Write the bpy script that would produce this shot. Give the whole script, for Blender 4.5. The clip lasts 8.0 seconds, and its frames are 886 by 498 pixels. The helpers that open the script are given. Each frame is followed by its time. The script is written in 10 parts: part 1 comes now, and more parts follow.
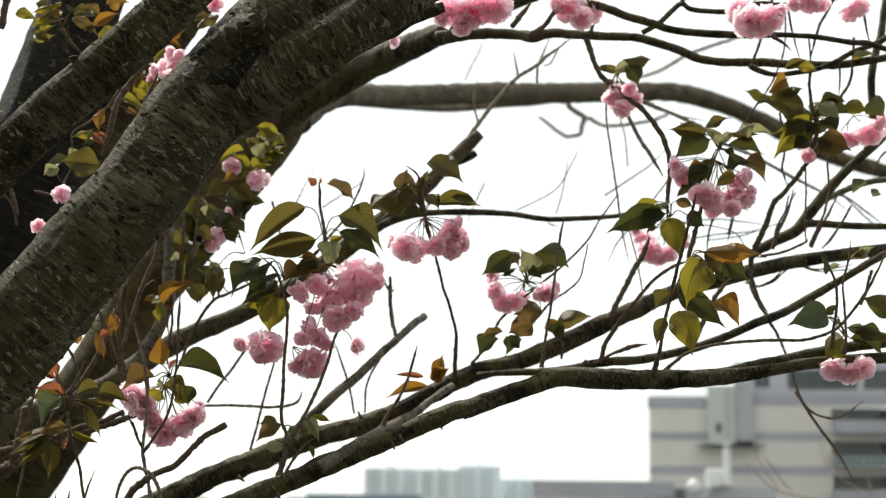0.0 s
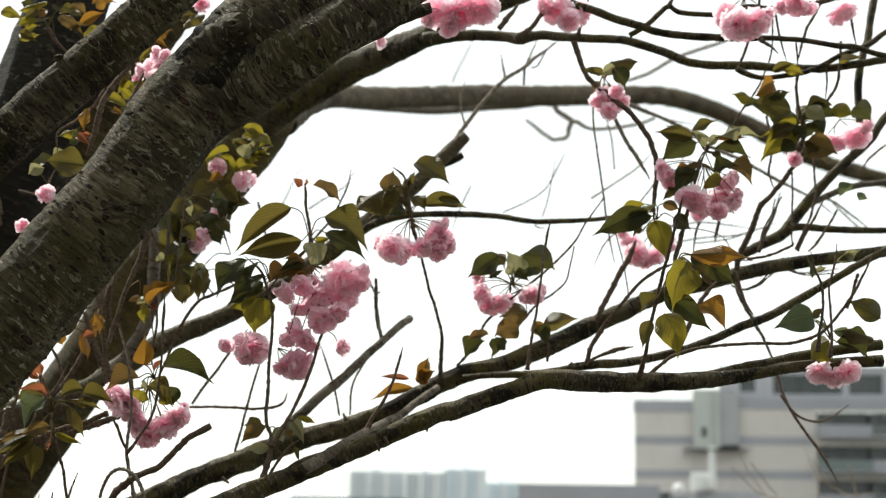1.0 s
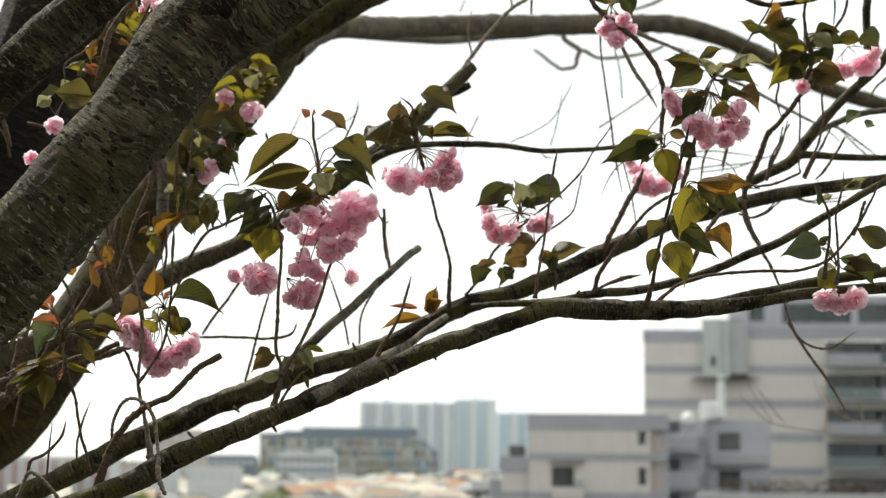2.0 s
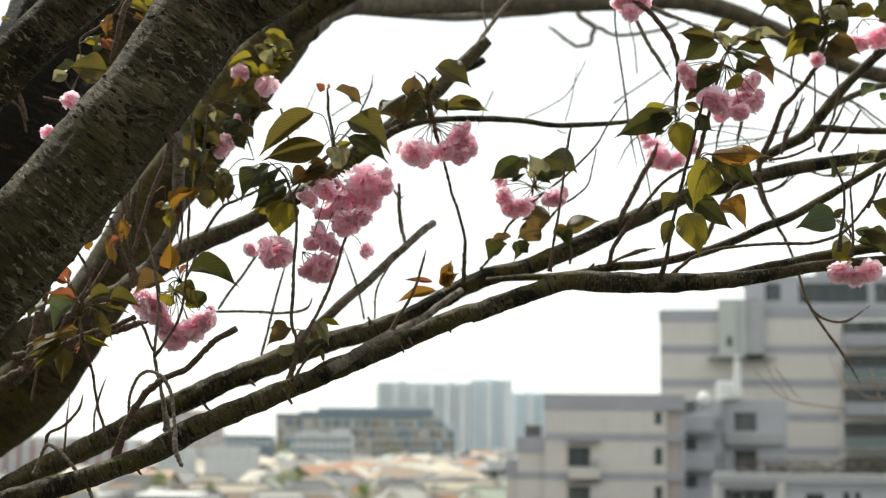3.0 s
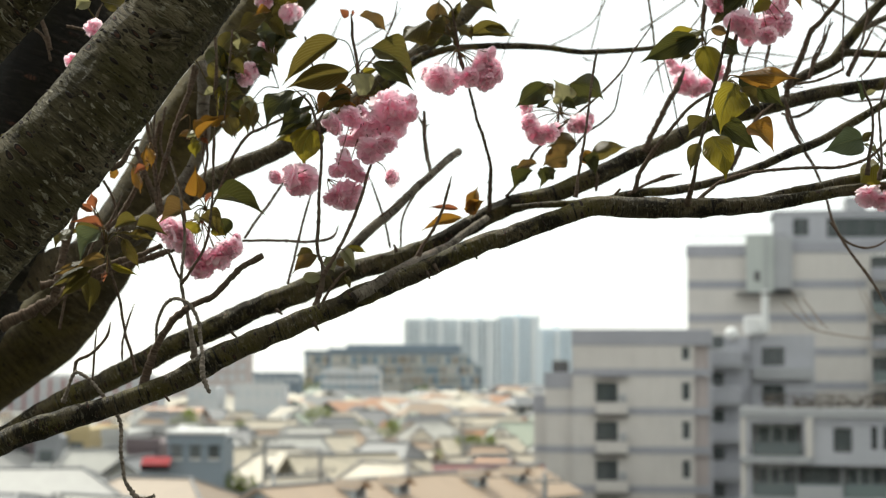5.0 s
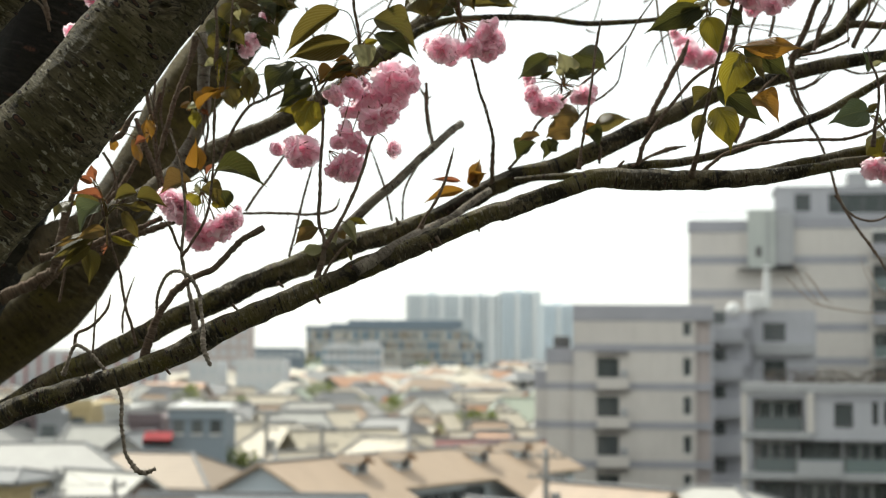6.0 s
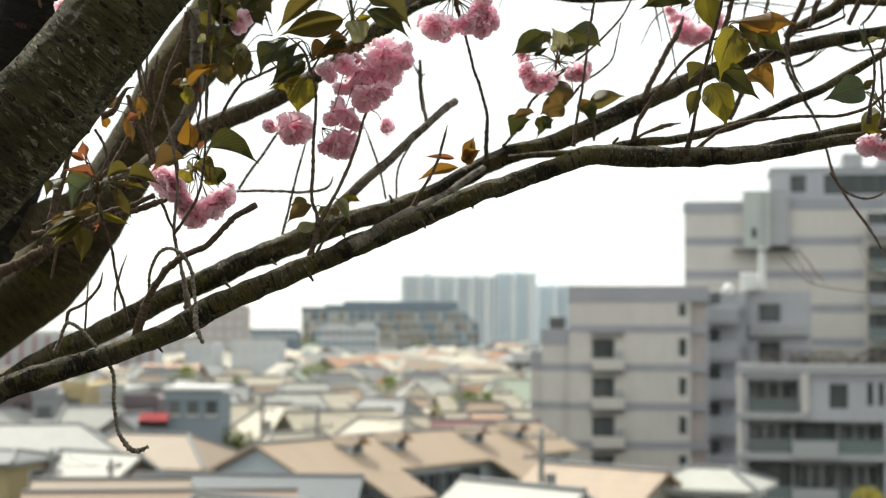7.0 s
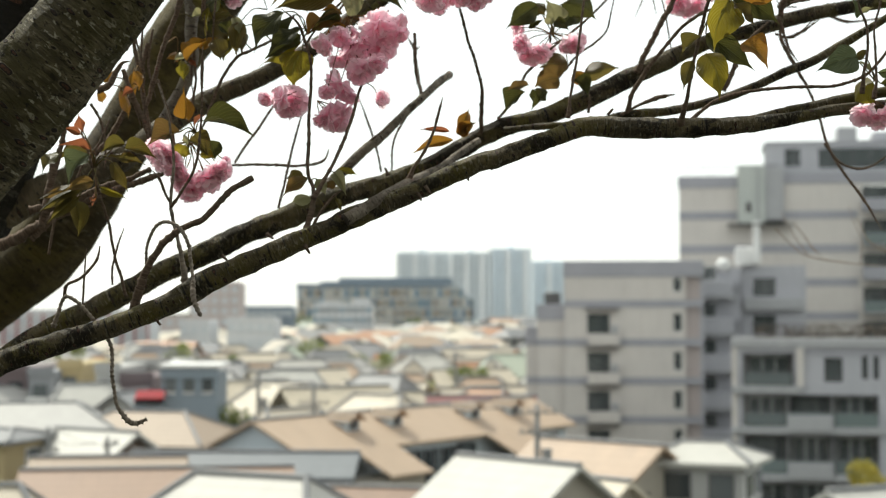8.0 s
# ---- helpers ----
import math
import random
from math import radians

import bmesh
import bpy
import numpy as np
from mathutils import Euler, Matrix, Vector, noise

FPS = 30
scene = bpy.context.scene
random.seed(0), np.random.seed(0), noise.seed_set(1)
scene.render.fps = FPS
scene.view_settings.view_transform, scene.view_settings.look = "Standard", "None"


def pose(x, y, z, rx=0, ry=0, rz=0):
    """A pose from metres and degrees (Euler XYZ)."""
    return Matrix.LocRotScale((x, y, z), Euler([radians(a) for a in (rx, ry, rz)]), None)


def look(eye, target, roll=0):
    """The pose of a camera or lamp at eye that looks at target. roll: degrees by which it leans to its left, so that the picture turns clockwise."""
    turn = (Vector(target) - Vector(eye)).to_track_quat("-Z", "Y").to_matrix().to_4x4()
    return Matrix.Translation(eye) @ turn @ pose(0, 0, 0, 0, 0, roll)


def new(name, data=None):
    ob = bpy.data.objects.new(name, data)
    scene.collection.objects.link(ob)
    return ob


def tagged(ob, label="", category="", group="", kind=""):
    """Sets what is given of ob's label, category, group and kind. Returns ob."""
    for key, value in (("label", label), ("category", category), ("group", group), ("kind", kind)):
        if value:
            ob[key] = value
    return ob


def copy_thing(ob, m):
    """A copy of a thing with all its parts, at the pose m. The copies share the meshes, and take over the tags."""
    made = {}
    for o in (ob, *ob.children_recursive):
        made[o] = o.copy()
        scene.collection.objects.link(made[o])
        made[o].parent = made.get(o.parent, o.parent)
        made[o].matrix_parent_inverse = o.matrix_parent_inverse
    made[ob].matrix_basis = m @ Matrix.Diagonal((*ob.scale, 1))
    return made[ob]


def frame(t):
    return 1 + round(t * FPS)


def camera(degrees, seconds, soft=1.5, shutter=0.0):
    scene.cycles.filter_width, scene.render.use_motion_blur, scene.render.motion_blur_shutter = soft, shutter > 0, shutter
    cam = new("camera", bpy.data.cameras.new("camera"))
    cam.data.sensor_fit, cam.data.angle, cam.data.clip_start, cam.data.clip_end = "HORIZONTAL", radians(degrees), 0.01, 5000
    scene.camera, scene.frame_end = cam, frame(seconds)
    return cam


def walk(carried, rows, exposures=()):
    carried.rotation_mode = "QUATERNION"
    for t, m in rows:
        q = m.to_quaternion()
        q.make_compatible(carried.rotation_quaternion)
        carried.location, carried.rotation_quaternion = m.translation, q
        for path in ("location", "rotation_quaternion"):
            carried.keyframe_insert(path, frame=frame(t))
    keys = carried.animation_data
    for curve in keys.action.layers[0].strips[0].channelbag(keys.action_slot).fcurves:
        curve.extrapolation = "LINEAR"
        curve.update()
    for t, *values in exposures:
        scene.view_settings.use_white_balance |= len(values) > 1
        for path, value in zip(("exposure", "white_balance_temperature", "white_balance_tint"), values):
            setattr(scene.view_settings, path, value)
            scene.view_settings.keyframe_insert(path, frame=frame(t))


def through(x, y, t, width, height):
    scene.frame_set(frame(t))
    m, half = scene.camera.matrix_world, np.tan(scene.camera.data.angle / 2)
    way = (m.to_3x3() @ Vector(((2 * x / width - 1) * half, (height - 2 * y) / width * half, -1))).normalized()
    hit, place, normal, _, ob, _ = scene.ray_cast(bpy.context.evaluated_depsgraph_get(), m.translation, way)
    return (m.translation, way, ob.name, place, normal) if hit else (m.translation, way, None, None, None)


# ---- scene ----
cam = camera(30, 8.0, soft=1.0)
PATH = [
    (0, (-0.0063, -0.0166, 14.0455), (0.1660, 9.8441, 15.7000), 0.607),
    (0.5, (-0.0065, -0.0121, 14.0442), (0.2034, 9.8442, 15.7202), 0.659),
    (1, (-0.0055, -0.0103, 14.0443), (0.2481, 9.8452, 15.7190), 0.779),
    (1.5, (-0.0052, -0.0103, 14.0414), (0.2378, 9.8687, 15.5730), 0.714),
    (1.7, (-0.0046, -0.0135, 14.0420), (0.2219, 9.8878, 15.4251), 0.621),
    (3, (-0.0022, -0.0235, 14.0294), (0.1083, 9.9102, 15.1738), 0.451),
    (3.5, (-0.0035, -0.0236, 14.0251), (0.0102, 9.9244, 15.0432), 0.440),
    (4, (0.0011, -0.0141, 14.0216), (-0.0471, 9.9483, 14.8872), 0.401),
    (4.5, (0.0006, -0.0203, 14.0174), (-0.0452, 9.9453, 14.8445), 0.208),
    (6, (-0.0014, -0.0008, 14.0114), (-0.0596, 9.9801, 14.6266), 0.243),
    (6.5, (-0.0013, 0.0069, 14.0085), (-0.0636, 9.9885, 14.6105), 0.004),
    (7, (0.0013, 0.0099, 14.0064), (-0.0296, 9.9972, 14.5081), 0.214),
    (7.5, (0.0024, 0.0110, 14.0039), (-0.0034, 10.0025, 14.4164), 0.122),
    (8, (-0.0001, 0.0001, 13.9999), (-0.0000, 9.9937, 14.3577), -0.121),
]
walk(cam, [(t, look(eye, target, roll)) for t, eye, target, roll in PATH], [(0, 0.13, 6650, 3), (8, 0.13, 6650, 3)])

# ---- depth of field: focus on the near limb, as a hand-held camera stopped down to f/7.6 ----
cam.data.dof.use_dof = True
cam.data.dof.focus_distance = 2.05
cam.data.dof.aperture_fstop = 7.6

# ---- world, sun, exposure ----
SUN_ELEVATION, SUN_AZIMUTH = radians(52), radians(-38)   # azimuth from +y towards +x
world = bpy.data.worlds.new("sky")
scene.world = world
world.use_nodes = True
wn = world.node_tree
sky = wn.nodes.new("ShaderNodeTexSky")
sky.sky_type, sky.sun_disc = "NISHITA", False
sky.sun_elevation, sky.sun_rotation = SUN_ELEVATION, SUN_AZIMUTH
sky.air_density, sky.dust_density, sky.ozone_density = 1.0, 1.2, 1.0
# a bright spring haze whitens the whole sky
haze = wn.nodes.new("ShaderNodeMix")
haze.data_type = "RGBA"
haze.inputs[0].default_value = 0.8
haze.inputs[7].default_value = (10.4, 10.5, 10.5, 1)
wn.links.new(sky.outputs["Color"], haze.inputs[6])
wn.nodes["Background"].inputs["Strength"].default_value = 0.12
wn.links.new(haze.outputs[2], wn.nodes["Background"].inputs["Color"])
sun = new("sun", bpy.data.lights.new("sun", "SUN"))
sun.data.energy, sun.data.angle, sun.data.color = 4.4, radians(0.9), (1.0, 0.95, 0.87)
sun_way = Vector((math.sin(SUN_AZIMUTH) * math.cos(SUN_ELEVATION), math.cos(SUN_AZIMUTH) * math.cos(SUN_ELEVATION), math.sin(SUN_ELEVATION)))
sun.matrix_world = look(sun_way * 50, (0, 0, 0))


# ---- materials ----
class Nodes:
    """A small builder for node materials."""

    def __init__(self, name, rough=0.8, metal=0.0, spec=0.5):
        self.mat = bpy.data.materials.new(name)
        self.mat.use_nodes = True
        self.tree = self.mat.node_tree
        self.bsdf = self.tree.nodes["Principled BSDF"]
        self.bsdf.inputs["Roughness"].default_value = rough
        self.bsdf.inputs["Metallic"].default_value = metal
        self.bsdf.inputs["Specular IOR Level"].default_value = spec

    def add(self, kind, **values):
        node = self.tree.nodes.new("ShaderNode" + kind)
        for key, value in values.items():
            node.inputs[key].default_value = value
        return node

    def link(self, a, b):
        self.tree.links.new(a, b)

    def coords(self, which, scale=(1, 1, 1), shift=(0, 0, 0)):
        tc, mp = self.add("TexCoord"), self.add("Mapping")
        mp.inputs["Scale"].default_value = scale
        mp.inputs["Location"].default_value = shift
        self.link(tc.outputs[which], mp.inputs["Vector"])
        return mp.outputs["Vector"]

    def noise(self, vec, scale, detail=4, rough=0.55, distort=0.0):
        n = self.add("TexNoise", Scale=scale, Detail=detail, Roughness=rough, Distortion=distort)
        if vec is not None:
            self.link(vec, n.inputs["Vector"])
        return n.outputs["Fac"]

    def ramp(self, fac, *stops):
        r = self.add("ValToRGB")
        el = r.color_ramp.elements
        while len(el) < len(stops):
            el.new(0.5)
        for e, (p, c) in zip(el, stops):
            e.position, e.color = p, (*c, 1) if not isinstance(c, float) else (c, c, c, 1)
        self.link(fac, r.inputs["Fac"])
        return r.outputs["Color"]

    def mix(self, fac, a, b, mode="MIX"):
        m = self.tree.nodes.new("ShaderNodeMix")
        m.data_type, m.blend_type = "RGBA", mode
        for sock, v in ((m.inputs[0], fac), (m.inputs[6], a), (m.inputs[7], b)):
            if isinstance(v, (int, float)):
                sock.default_value = v
            elif isinstance(v, tuple):
                sock.default_value = (*v, 1)
            else:
                self.link(v, sock)
        return m.outputs[2]

    def random(self):
        return self.add("ObjectInfo").outputs["Random"]

    def bump(self, height, strength, distance):
        b = self.add("Bump", Strength=strength, Distance=distance)
        self.link(height, b.inputs["Height"])
        self.link(b.outputs["Normal"], self.bsdf.inputs["Normal"])

    def color(self, c):
        if isinstance(c, tuple):
            self.bsdf.inputs["Base Color"].default_value = (*c, 1)
        else:
            self.link(c, self.bsdf.inputs["Base Color"])
        return self

    def rough(self, r):
        self.link(r, self.bsdf.inputs["Roughness"])


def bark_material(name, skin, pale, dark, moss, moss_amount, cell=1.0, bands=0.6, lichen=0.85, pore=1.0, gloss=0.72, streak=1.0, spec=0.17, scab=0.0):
    """Cherry bark: a smooth streaked skin, scattered corky spindles that lie across the stem, dark rough areas, pale lichen, moss. UV in metres: u around, v along."""
    n = Nodes(name, gloss, 0, spec)
    obj = n.coords("Object")
    grain = n.noise(n.coords("UV", (34 / cell, 190 / cell, 1)), 1.0, 6, 0.62, 0.6)
    broad = n.noise(obj, 17 / cell, 5, 0.6, 0.4)
    c = n.ramp(broad, (0.34, tuple(0.55 * a for a in skin)), (0.5, skin), (0.66, tuple(0.5 * a + 0.5 * b for a, b in zip(skin, pale))))
    c = n.mix(n.ramp(grain, (0.40, 0.75 * streak), (0.53, 0.0)), c, tuple(0.35 * a for a in skin))
    c = n.mix(n.ramp(grain, (0.57, 0.0), (0.70, 0.55 * streak)), c, pale)
    fleck = n.noise(n.coords("UV", (75 / cell, 300 / cell, 1), (1.7, 4.1, 0)), 1.0, 5, 0.7, 0.8)
    c = n.mix(n.ramp(fleck, (0.55, 0.0), (0.60, 0.85 * streak)), c, dark)
    c = n.mix(n.ramp(n.noise(obj, 9 / cell, 6, 0.65, 0.5), (0.45, 0.0), (0.62, moss_amount)), c, moss)
    # rings and cracked rough areas
    rough = n.noise(obj, 8 / cell, 8, 0.74, 0.5)
    c = n.mix(n.ramp(rough, (0.57 - scab, 0.0), (0.62 - scab, 0.8 + scab)), c, dark)
    ring = n.ramp(n.noise(n.coords("UV", (3.5 / cell, 60 / cell, 1)), 1.1, 5, 0.7, 0.5), (0.60, 0.0), (0.64, bands))
    c = n.mix(ring, c, dark)
    # lichen in torn crescents across the stem
    patch = n.noise(n.coords("UV", (62 / cell, 175 / cell, 1), (5.5, 2.2, 0)), 1.0, 6, 0.62, 0.8)
    area = n.ramp(n.noise(obj, 7 / cell, 2), (0.40, 0.0), (0.50, 1.0))
    lich = n.mix(1.0, n.ramp(patch, (0.585, 0.0), (0.61, lichen), (0.66, lichen), (0.70, 0.25 * lichen)), area, "MULTIPLY")
    c = n.mix(lich, c, n.mix(n.noise(obj, 260, 4, 0.7), (0.19, 0.172, 0.120), (0.44, 0.40, 0.305)))
    # corky spindles: rusty heart, black lip, pale border
    warp = n.add("TexNoise", Scale=110 / cell, Detail=3.0)
    n.link(obj, warp.inputs["Vector"])
    shift = n.add("MixRGB")
    shift.blend_type = "LINEAR_LIGHT"
    shift.inputs[0].default_value = 0.16
    n.link(n.coords("UV", (38 / cell, 110 / cell, 1), (3.1, 7.7, 0)), shift.inputs[1])
    n.link(warp.outputs["Color"], shift.inputs[2])
    vor = n.add("TexVoronoi", Scale=1.0, Randomness=1.0)
    n.link(shift.outputs[0], vor.inputs["Vector"])
    pick = n.add("SeparateXYZ")
    n.link(vor.outputs["Color"], pick.inputs[0])
    size = n.add("Math")
    size.operation = "MULTIPLY_ADD"
    n.link(pick.outputs[0], size.inputs[0])
    size.inputs[1].default_value, size.inputs[2].default_value = 0.46, -0.12
    gap = n.add("Math")
    gap.operation = "SUBTRACT"
    n.link(vor.outputs["Distance"], gap.inputs[0])
    n.link(size.outputs[0], gap.inputs[1])
    shifted = n.add("Math")
    shifted.operation = "ADD"
    n.link(gap.outputs[0], shifted.inputs[0])
    shifted.inputs[1].default_value = 0.4
    spot = shifted.outputs[0]
    c = n.mix(n.ramp(spot, (0.44, 0.55 * pore), (0.50, 0.0)), c, tuple(0.45 * a + 0.55 * b for a, b in zip(skin, pale)))
    core = n.ramp(spot, (0.40, 0.95 * pore), (0.44, 0.0))
    c = n.mix(core, c, (0.011, 0.008, 0.006))
    c = n.mix(n.ramp(spot, (0.28, 0.85 * pore), (0.36, 0.0)), c, n.mix(n.ramp(n.noise(obj, 300, 4, 0.7), (0.42, 0.0), (0.6, 1.0)), (0.035, 0.020, 0.013), (0.120, 0.050, 0.029)))
    specks = n.ramp(n.noise(n.coords("UV", (150 / cell, 230 / cell, 1), (9.4, 1.3, 0)), 1.0, 2, 0.5, 0.2), (0.655, 0.0), (0.675, 0.85))
    c = n.mix(specks, c, (0.012, 0.009, 0.007))
    n.color(c)
    height = n.mix(0.5, n.mix(0.25, grain, rough), core, "ADD")
    height = n.mix(0.25, height, n.noise(obj, 300, 4, 0.7))
    n.bump(n.mix(0.3, height, fleck, "SUBTRACT"), 1.0, 0.008)
    n.rough(n.mix(n.ramp(rough, (0.52, 0.0), (0.62, 1.0)), n.mix(broad, (gloss - 0.08,) * 3, (gloss + 0.14,) * 3), (0.9, 0.9, 0.9)))
    return n.mat


def cork_material():
    """Raised corky spots: v of the UV runs from the heart to the border."""
    n = Nodes("cork_spots", 0.85, 0, 0.2)
    sep = n.add("SeparateXYZ")
    n.link(n.add("TexCoord").outputs["UV"], sep.inputs[0])
    isl = n.add("NewGeometry").outputs["Random Per Island"]
    heart = n.mix(isl, (0.022, 0.014, 0.010), (0.105, 0.050, 0.030))
    obj = n.coords("Object")
    heart = n.mix(n.ramp(n.noise(obj, 420, 4, 0.7), (0.4, 0.0), (0.6, 0.8)), heart, (0.014, 0.010, 0.008))
    c = n.mix(n.ramp(sep.outputs[1], (0.42, 0.0), (0.58, 1.0)), heart, (0.013, 0.010, 0.008))
    c = n.mix(n.ramp(sep.outputs[1], (0.78, 0.0), (0.92, 0.8)), c, n.mix(isl, (0.075, 0.062, 0.045), (0.15, 0.13, 0.10)))
    n.color(c)
    n.bump(n.noise(obj, 500, 4, 0.7), 0.8, 0.0015)
    return n.mat


def twig_material(name, a, b):
    n = Nodes(name, 0.85, 0, 0.12)
    uv = n.coords("UV", (60, 260, 1))
    f = n.noise(uv, 1.0, 4, 0.6, 0.3)
    c = n.mix(n.ramp(f, (0.35, 0.0), (0.65, 1.0)), a, b)
    c = n.mix(n.ramp(n.noise(n.coords("Object"), 55, 3), (0.55, 0.0), (0.7, 0.6)), c, (0.115, 0.10, 0.078))
    n.color(c)
    n.bump(n.noise(n.coords("Object"), 420, 3, 0.7), 0.6, 0.0012)
    return n.mat


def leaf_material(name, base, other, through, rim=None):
    """A thin leaf that lets light through, with veins along UV (u across from the midrib, v along)."""
    n = Nodes(name, 0.42, 0, 0.4)
    uv = n.add("TexCoord").outputs["UV"]
    sep = n.add("SeparateXYZ")
    n.link(uv, sep.inputs[0])
    u = n.add("Math")
    u.operation = "ABSOLUTE"
    n.link(sep.outputs[0], u.inputs[0])
    slant = n.add("Math")
    slant.operation = "MULTIPLY_ADD"
    n.link(u.outputs[0], slant.inputs[0])
    slant.inputs[1].default_value = -0.55
    n.link(sep.outputs[1], slant.inputs[2])
    wave = n.add("Math")
    wave.operation = "MULTIPLY"
    n.link(slant.outputs[0], wave.inputs[0])
    wave.inputs[1].default_value = 62.0
    sine = n.add("Math")
    sine.operation = "SINE"
    n.link(wave.outputs[0], sine.inputs[0])
    vein = n.ramp(sine.outputs[0], (0.80, 0.0), (0.99, 0.28))
    rib = n.ramp(u.outputs[0], (0.0, 0.7), (0.06, 0.0))
    obj = n.coords("Object")
    c = n.mix(n.random(), base, other)
    c = n.mix(n.ramp(n.noise(obj, 3.5, 4, 0.6), (0.4, 0.0), (0.7, 0.55)), c, other)
    if rim:
        c = n.mix(n.ramp(u.outputs[0], (0.35, 0.0), (0.95, 0.7)), c, rim)
    pale = n.mix(0.5, c, (0.32, 0.34, 0.12))
    c = n.mix(vein, c, pale)
    c = n.mix(rib, c, pale)
    n.color(c)
    n.bump(n.mix(0.5, sine.outputs[0], n.noise(obj, 40, 3)), 0.35, 0.004)
    tr = n.add("BsdfTranslucent")
    n.link(n.mix(0.55, c, through, "MIX"), tr.inputs["Color"])
    ms = n.add("MixShader", Fac=0.45)
    out = n.tree.nodes["Material Output"]
    n.link(n.bsdf.outputs[0], ms.inputs[1])
    n.link(tr.outputs[0], ms.inputs[2])
    n.link(ms.outputs[0], out.inputs["Surface"])
    return n.mat


def petal_material():
    n = Nodes("cherry_petal", 0.6, 0, 0.2)
    uv = n.add("TexCoord").outputs["UV"]
    sep = n.add("SeparateXYZ")
    n.link(uv, sep.inputs[0])
    along = n.ramp(sep.outputs[1], (0.0, (0.995, 0.50, 0.65)), (0.35, (0.998, 0.77, 0.85)), (1.0, (0.998, 0.88, 0.92)))
    isl = n.add("NewGeometry").outputs["Random Per Island"]
    c = n.mix(n.ramp(isl, (0.0, 0.0), (1.0, 0.34)), along, (0.995, 0.58, 0.71))
    c = n.mix(n.ramp(n.random(), (0.3, 0.0), (1.0, 0.4)), c, (0.99, 0.84, 0.88))
    fine = n.noise(n.coords("UV", (60, 4, 1)), 1, 2)
    c = n.mix(n.ramp(fine, (0.5, 0.0), (0.8, 0.2)), c, (0.98, 0.55, 0.69))
    n.color(c)
    n.bump(fine, 0.25, 0.001)
    tr = n.add("BsdfTranslucent")
    n.link(c, tr.inputs["Color"])
    ms = n.add("MixShader", Fac=0.78)
    n.link(n.bsdf.outputs[0], ms.inputs[1])
    n.link(tr.outputs[0], ms.inputs[2])
    n.link(ms.outputs[0], n.tree.nodes["Material Output"].inputs["Surface"])
    return n.mat


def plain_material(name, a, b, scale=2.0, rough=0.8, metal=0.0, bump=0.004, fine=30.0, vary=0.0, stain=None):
    """A painted, plastered or metal surface: two tones in broad stains, grain, slight relief, and a shade of its own for each object."""
    n = Nodes(name, rough, metal)
    obj = n.coords("Object")
    c = n.mix(n.ramp(n.noise(obj, scale, 5, 0.6), (0.35, 0.0), (0.7, 1.0)), a, b)
    if stain:
        c = n.mix(n.ramp(n.noise(n.coords("Object", (2.5, 2.5, 0.25)), 1.2, 5, 0.7), (0.5, 0.0), (0.75, 0.5)), c, stain)
    if vary:
        c = n.mix(n.ramp(n.random(), (0.0, 0.0), (1.0, vary)), c, tuple(0.55 * v for v in a))
    g = n.noise(obj, fine, 4, 0.65)
    c = n.mix(n.ramp(g, (0.3, 0.0), (0.8, 0.22)), c, tuple(0.6 * v for v in a))
    n.color(c)
    n.bump(g, 0.4, bump)
    return n.mat


def roof_material(name, a, b, c3, course=0.28):
    """Roofing in courses: u runs along the eave and v up the slope, in metres."""
    n = Nodes(name, 0.62, 0, 0.4)
    sep = n.add("SeparateXYZ")
    n.link(n.add("TexCoord").outputs["UV"], sep.inputs[0])
    saw = n.add("Math")
    saw.operation = "PINGPONG"
    n.link(sep.outputs[1], saw.inputs[0])
    saw.inputs[1].default_value = course
    f = n.noise(n.coords("UV", (0.6, 0.35, 1)), 1.5, 6, 0.65)
    col = n.mix(n.ramp(f, (0.3, 0.0), (0.7, 1.0)), a, b)
    col = n.mix(n.ramp(n.random(), (0.2, 0.0), (1.0, 0.6)), col, c3)
    col = n.mix(n.ramp(n.noise(n.coords("UV", (3, 0.3, 1)), 2.0, 4, 0.6), (0.5, 0.0), (0.8, 0.3)), col, tuple(0.5 * v for v in a))
    n.color(col)
    n.bump(saw.outputs[0], 0.8, 0.05)
    return n.mat


def glass_material(name, tint, rough=0.06, cover=1.0):
    n = Nodes(name, rough, 0, 0.45)
    n.bsdf.inputs["Alpha"].default_value = cover
    f = n.noise(n.coords("Object"), 0.6, 2)
    n.color(n.mix(n.ramp(n.random(), (0.3, 0.0), (0.9, 0.8)), tint, (0.13, 0.145, 0.15)))
    n.bump(f, 0.1, 0.01)
    return n.mat


BARK = bark_material("cherry_bark", (0.082, 0.066, 0.039), (0.30, 0.25, 0.165), (0.008, 0.006, 0.004), (0.052, 0.045, 0.010), 0.7, 1.25, 0.45, 0.8)
# darker bark copy: the back trunk's shade is put into the colour
BARK_SHADED = bark_material("shaded_bark", (0.014, 0.011, 0.008), (0.060, 0.050, 0.038), (0.005, 0.004, 0.003), (0.015, 0.013, 0.005), 0.7, 1.8, 0.6, 0.3)
BARK_ROUGH = bark_material("cracked_dark_bark", (0.026, 0.021, 0.015), (0.12, 0.102, 0.074), (0.007, 0.006, 0.005), (0.020, 0.017, 0.008), 0.5, 0.8, 0.3, 0.35, 0.0, 0.9)
CORK = cork_material()
BARK_OLD = bark_material("mossy_old_bark", (0.068, 0.050, 0.023), (0.102, 0.078, 0.038), (0.036, 0.027, 0.013), (0.096, 0.074, 0.017), 0.85, 2.0, 0.3, 0.2, 0.12)
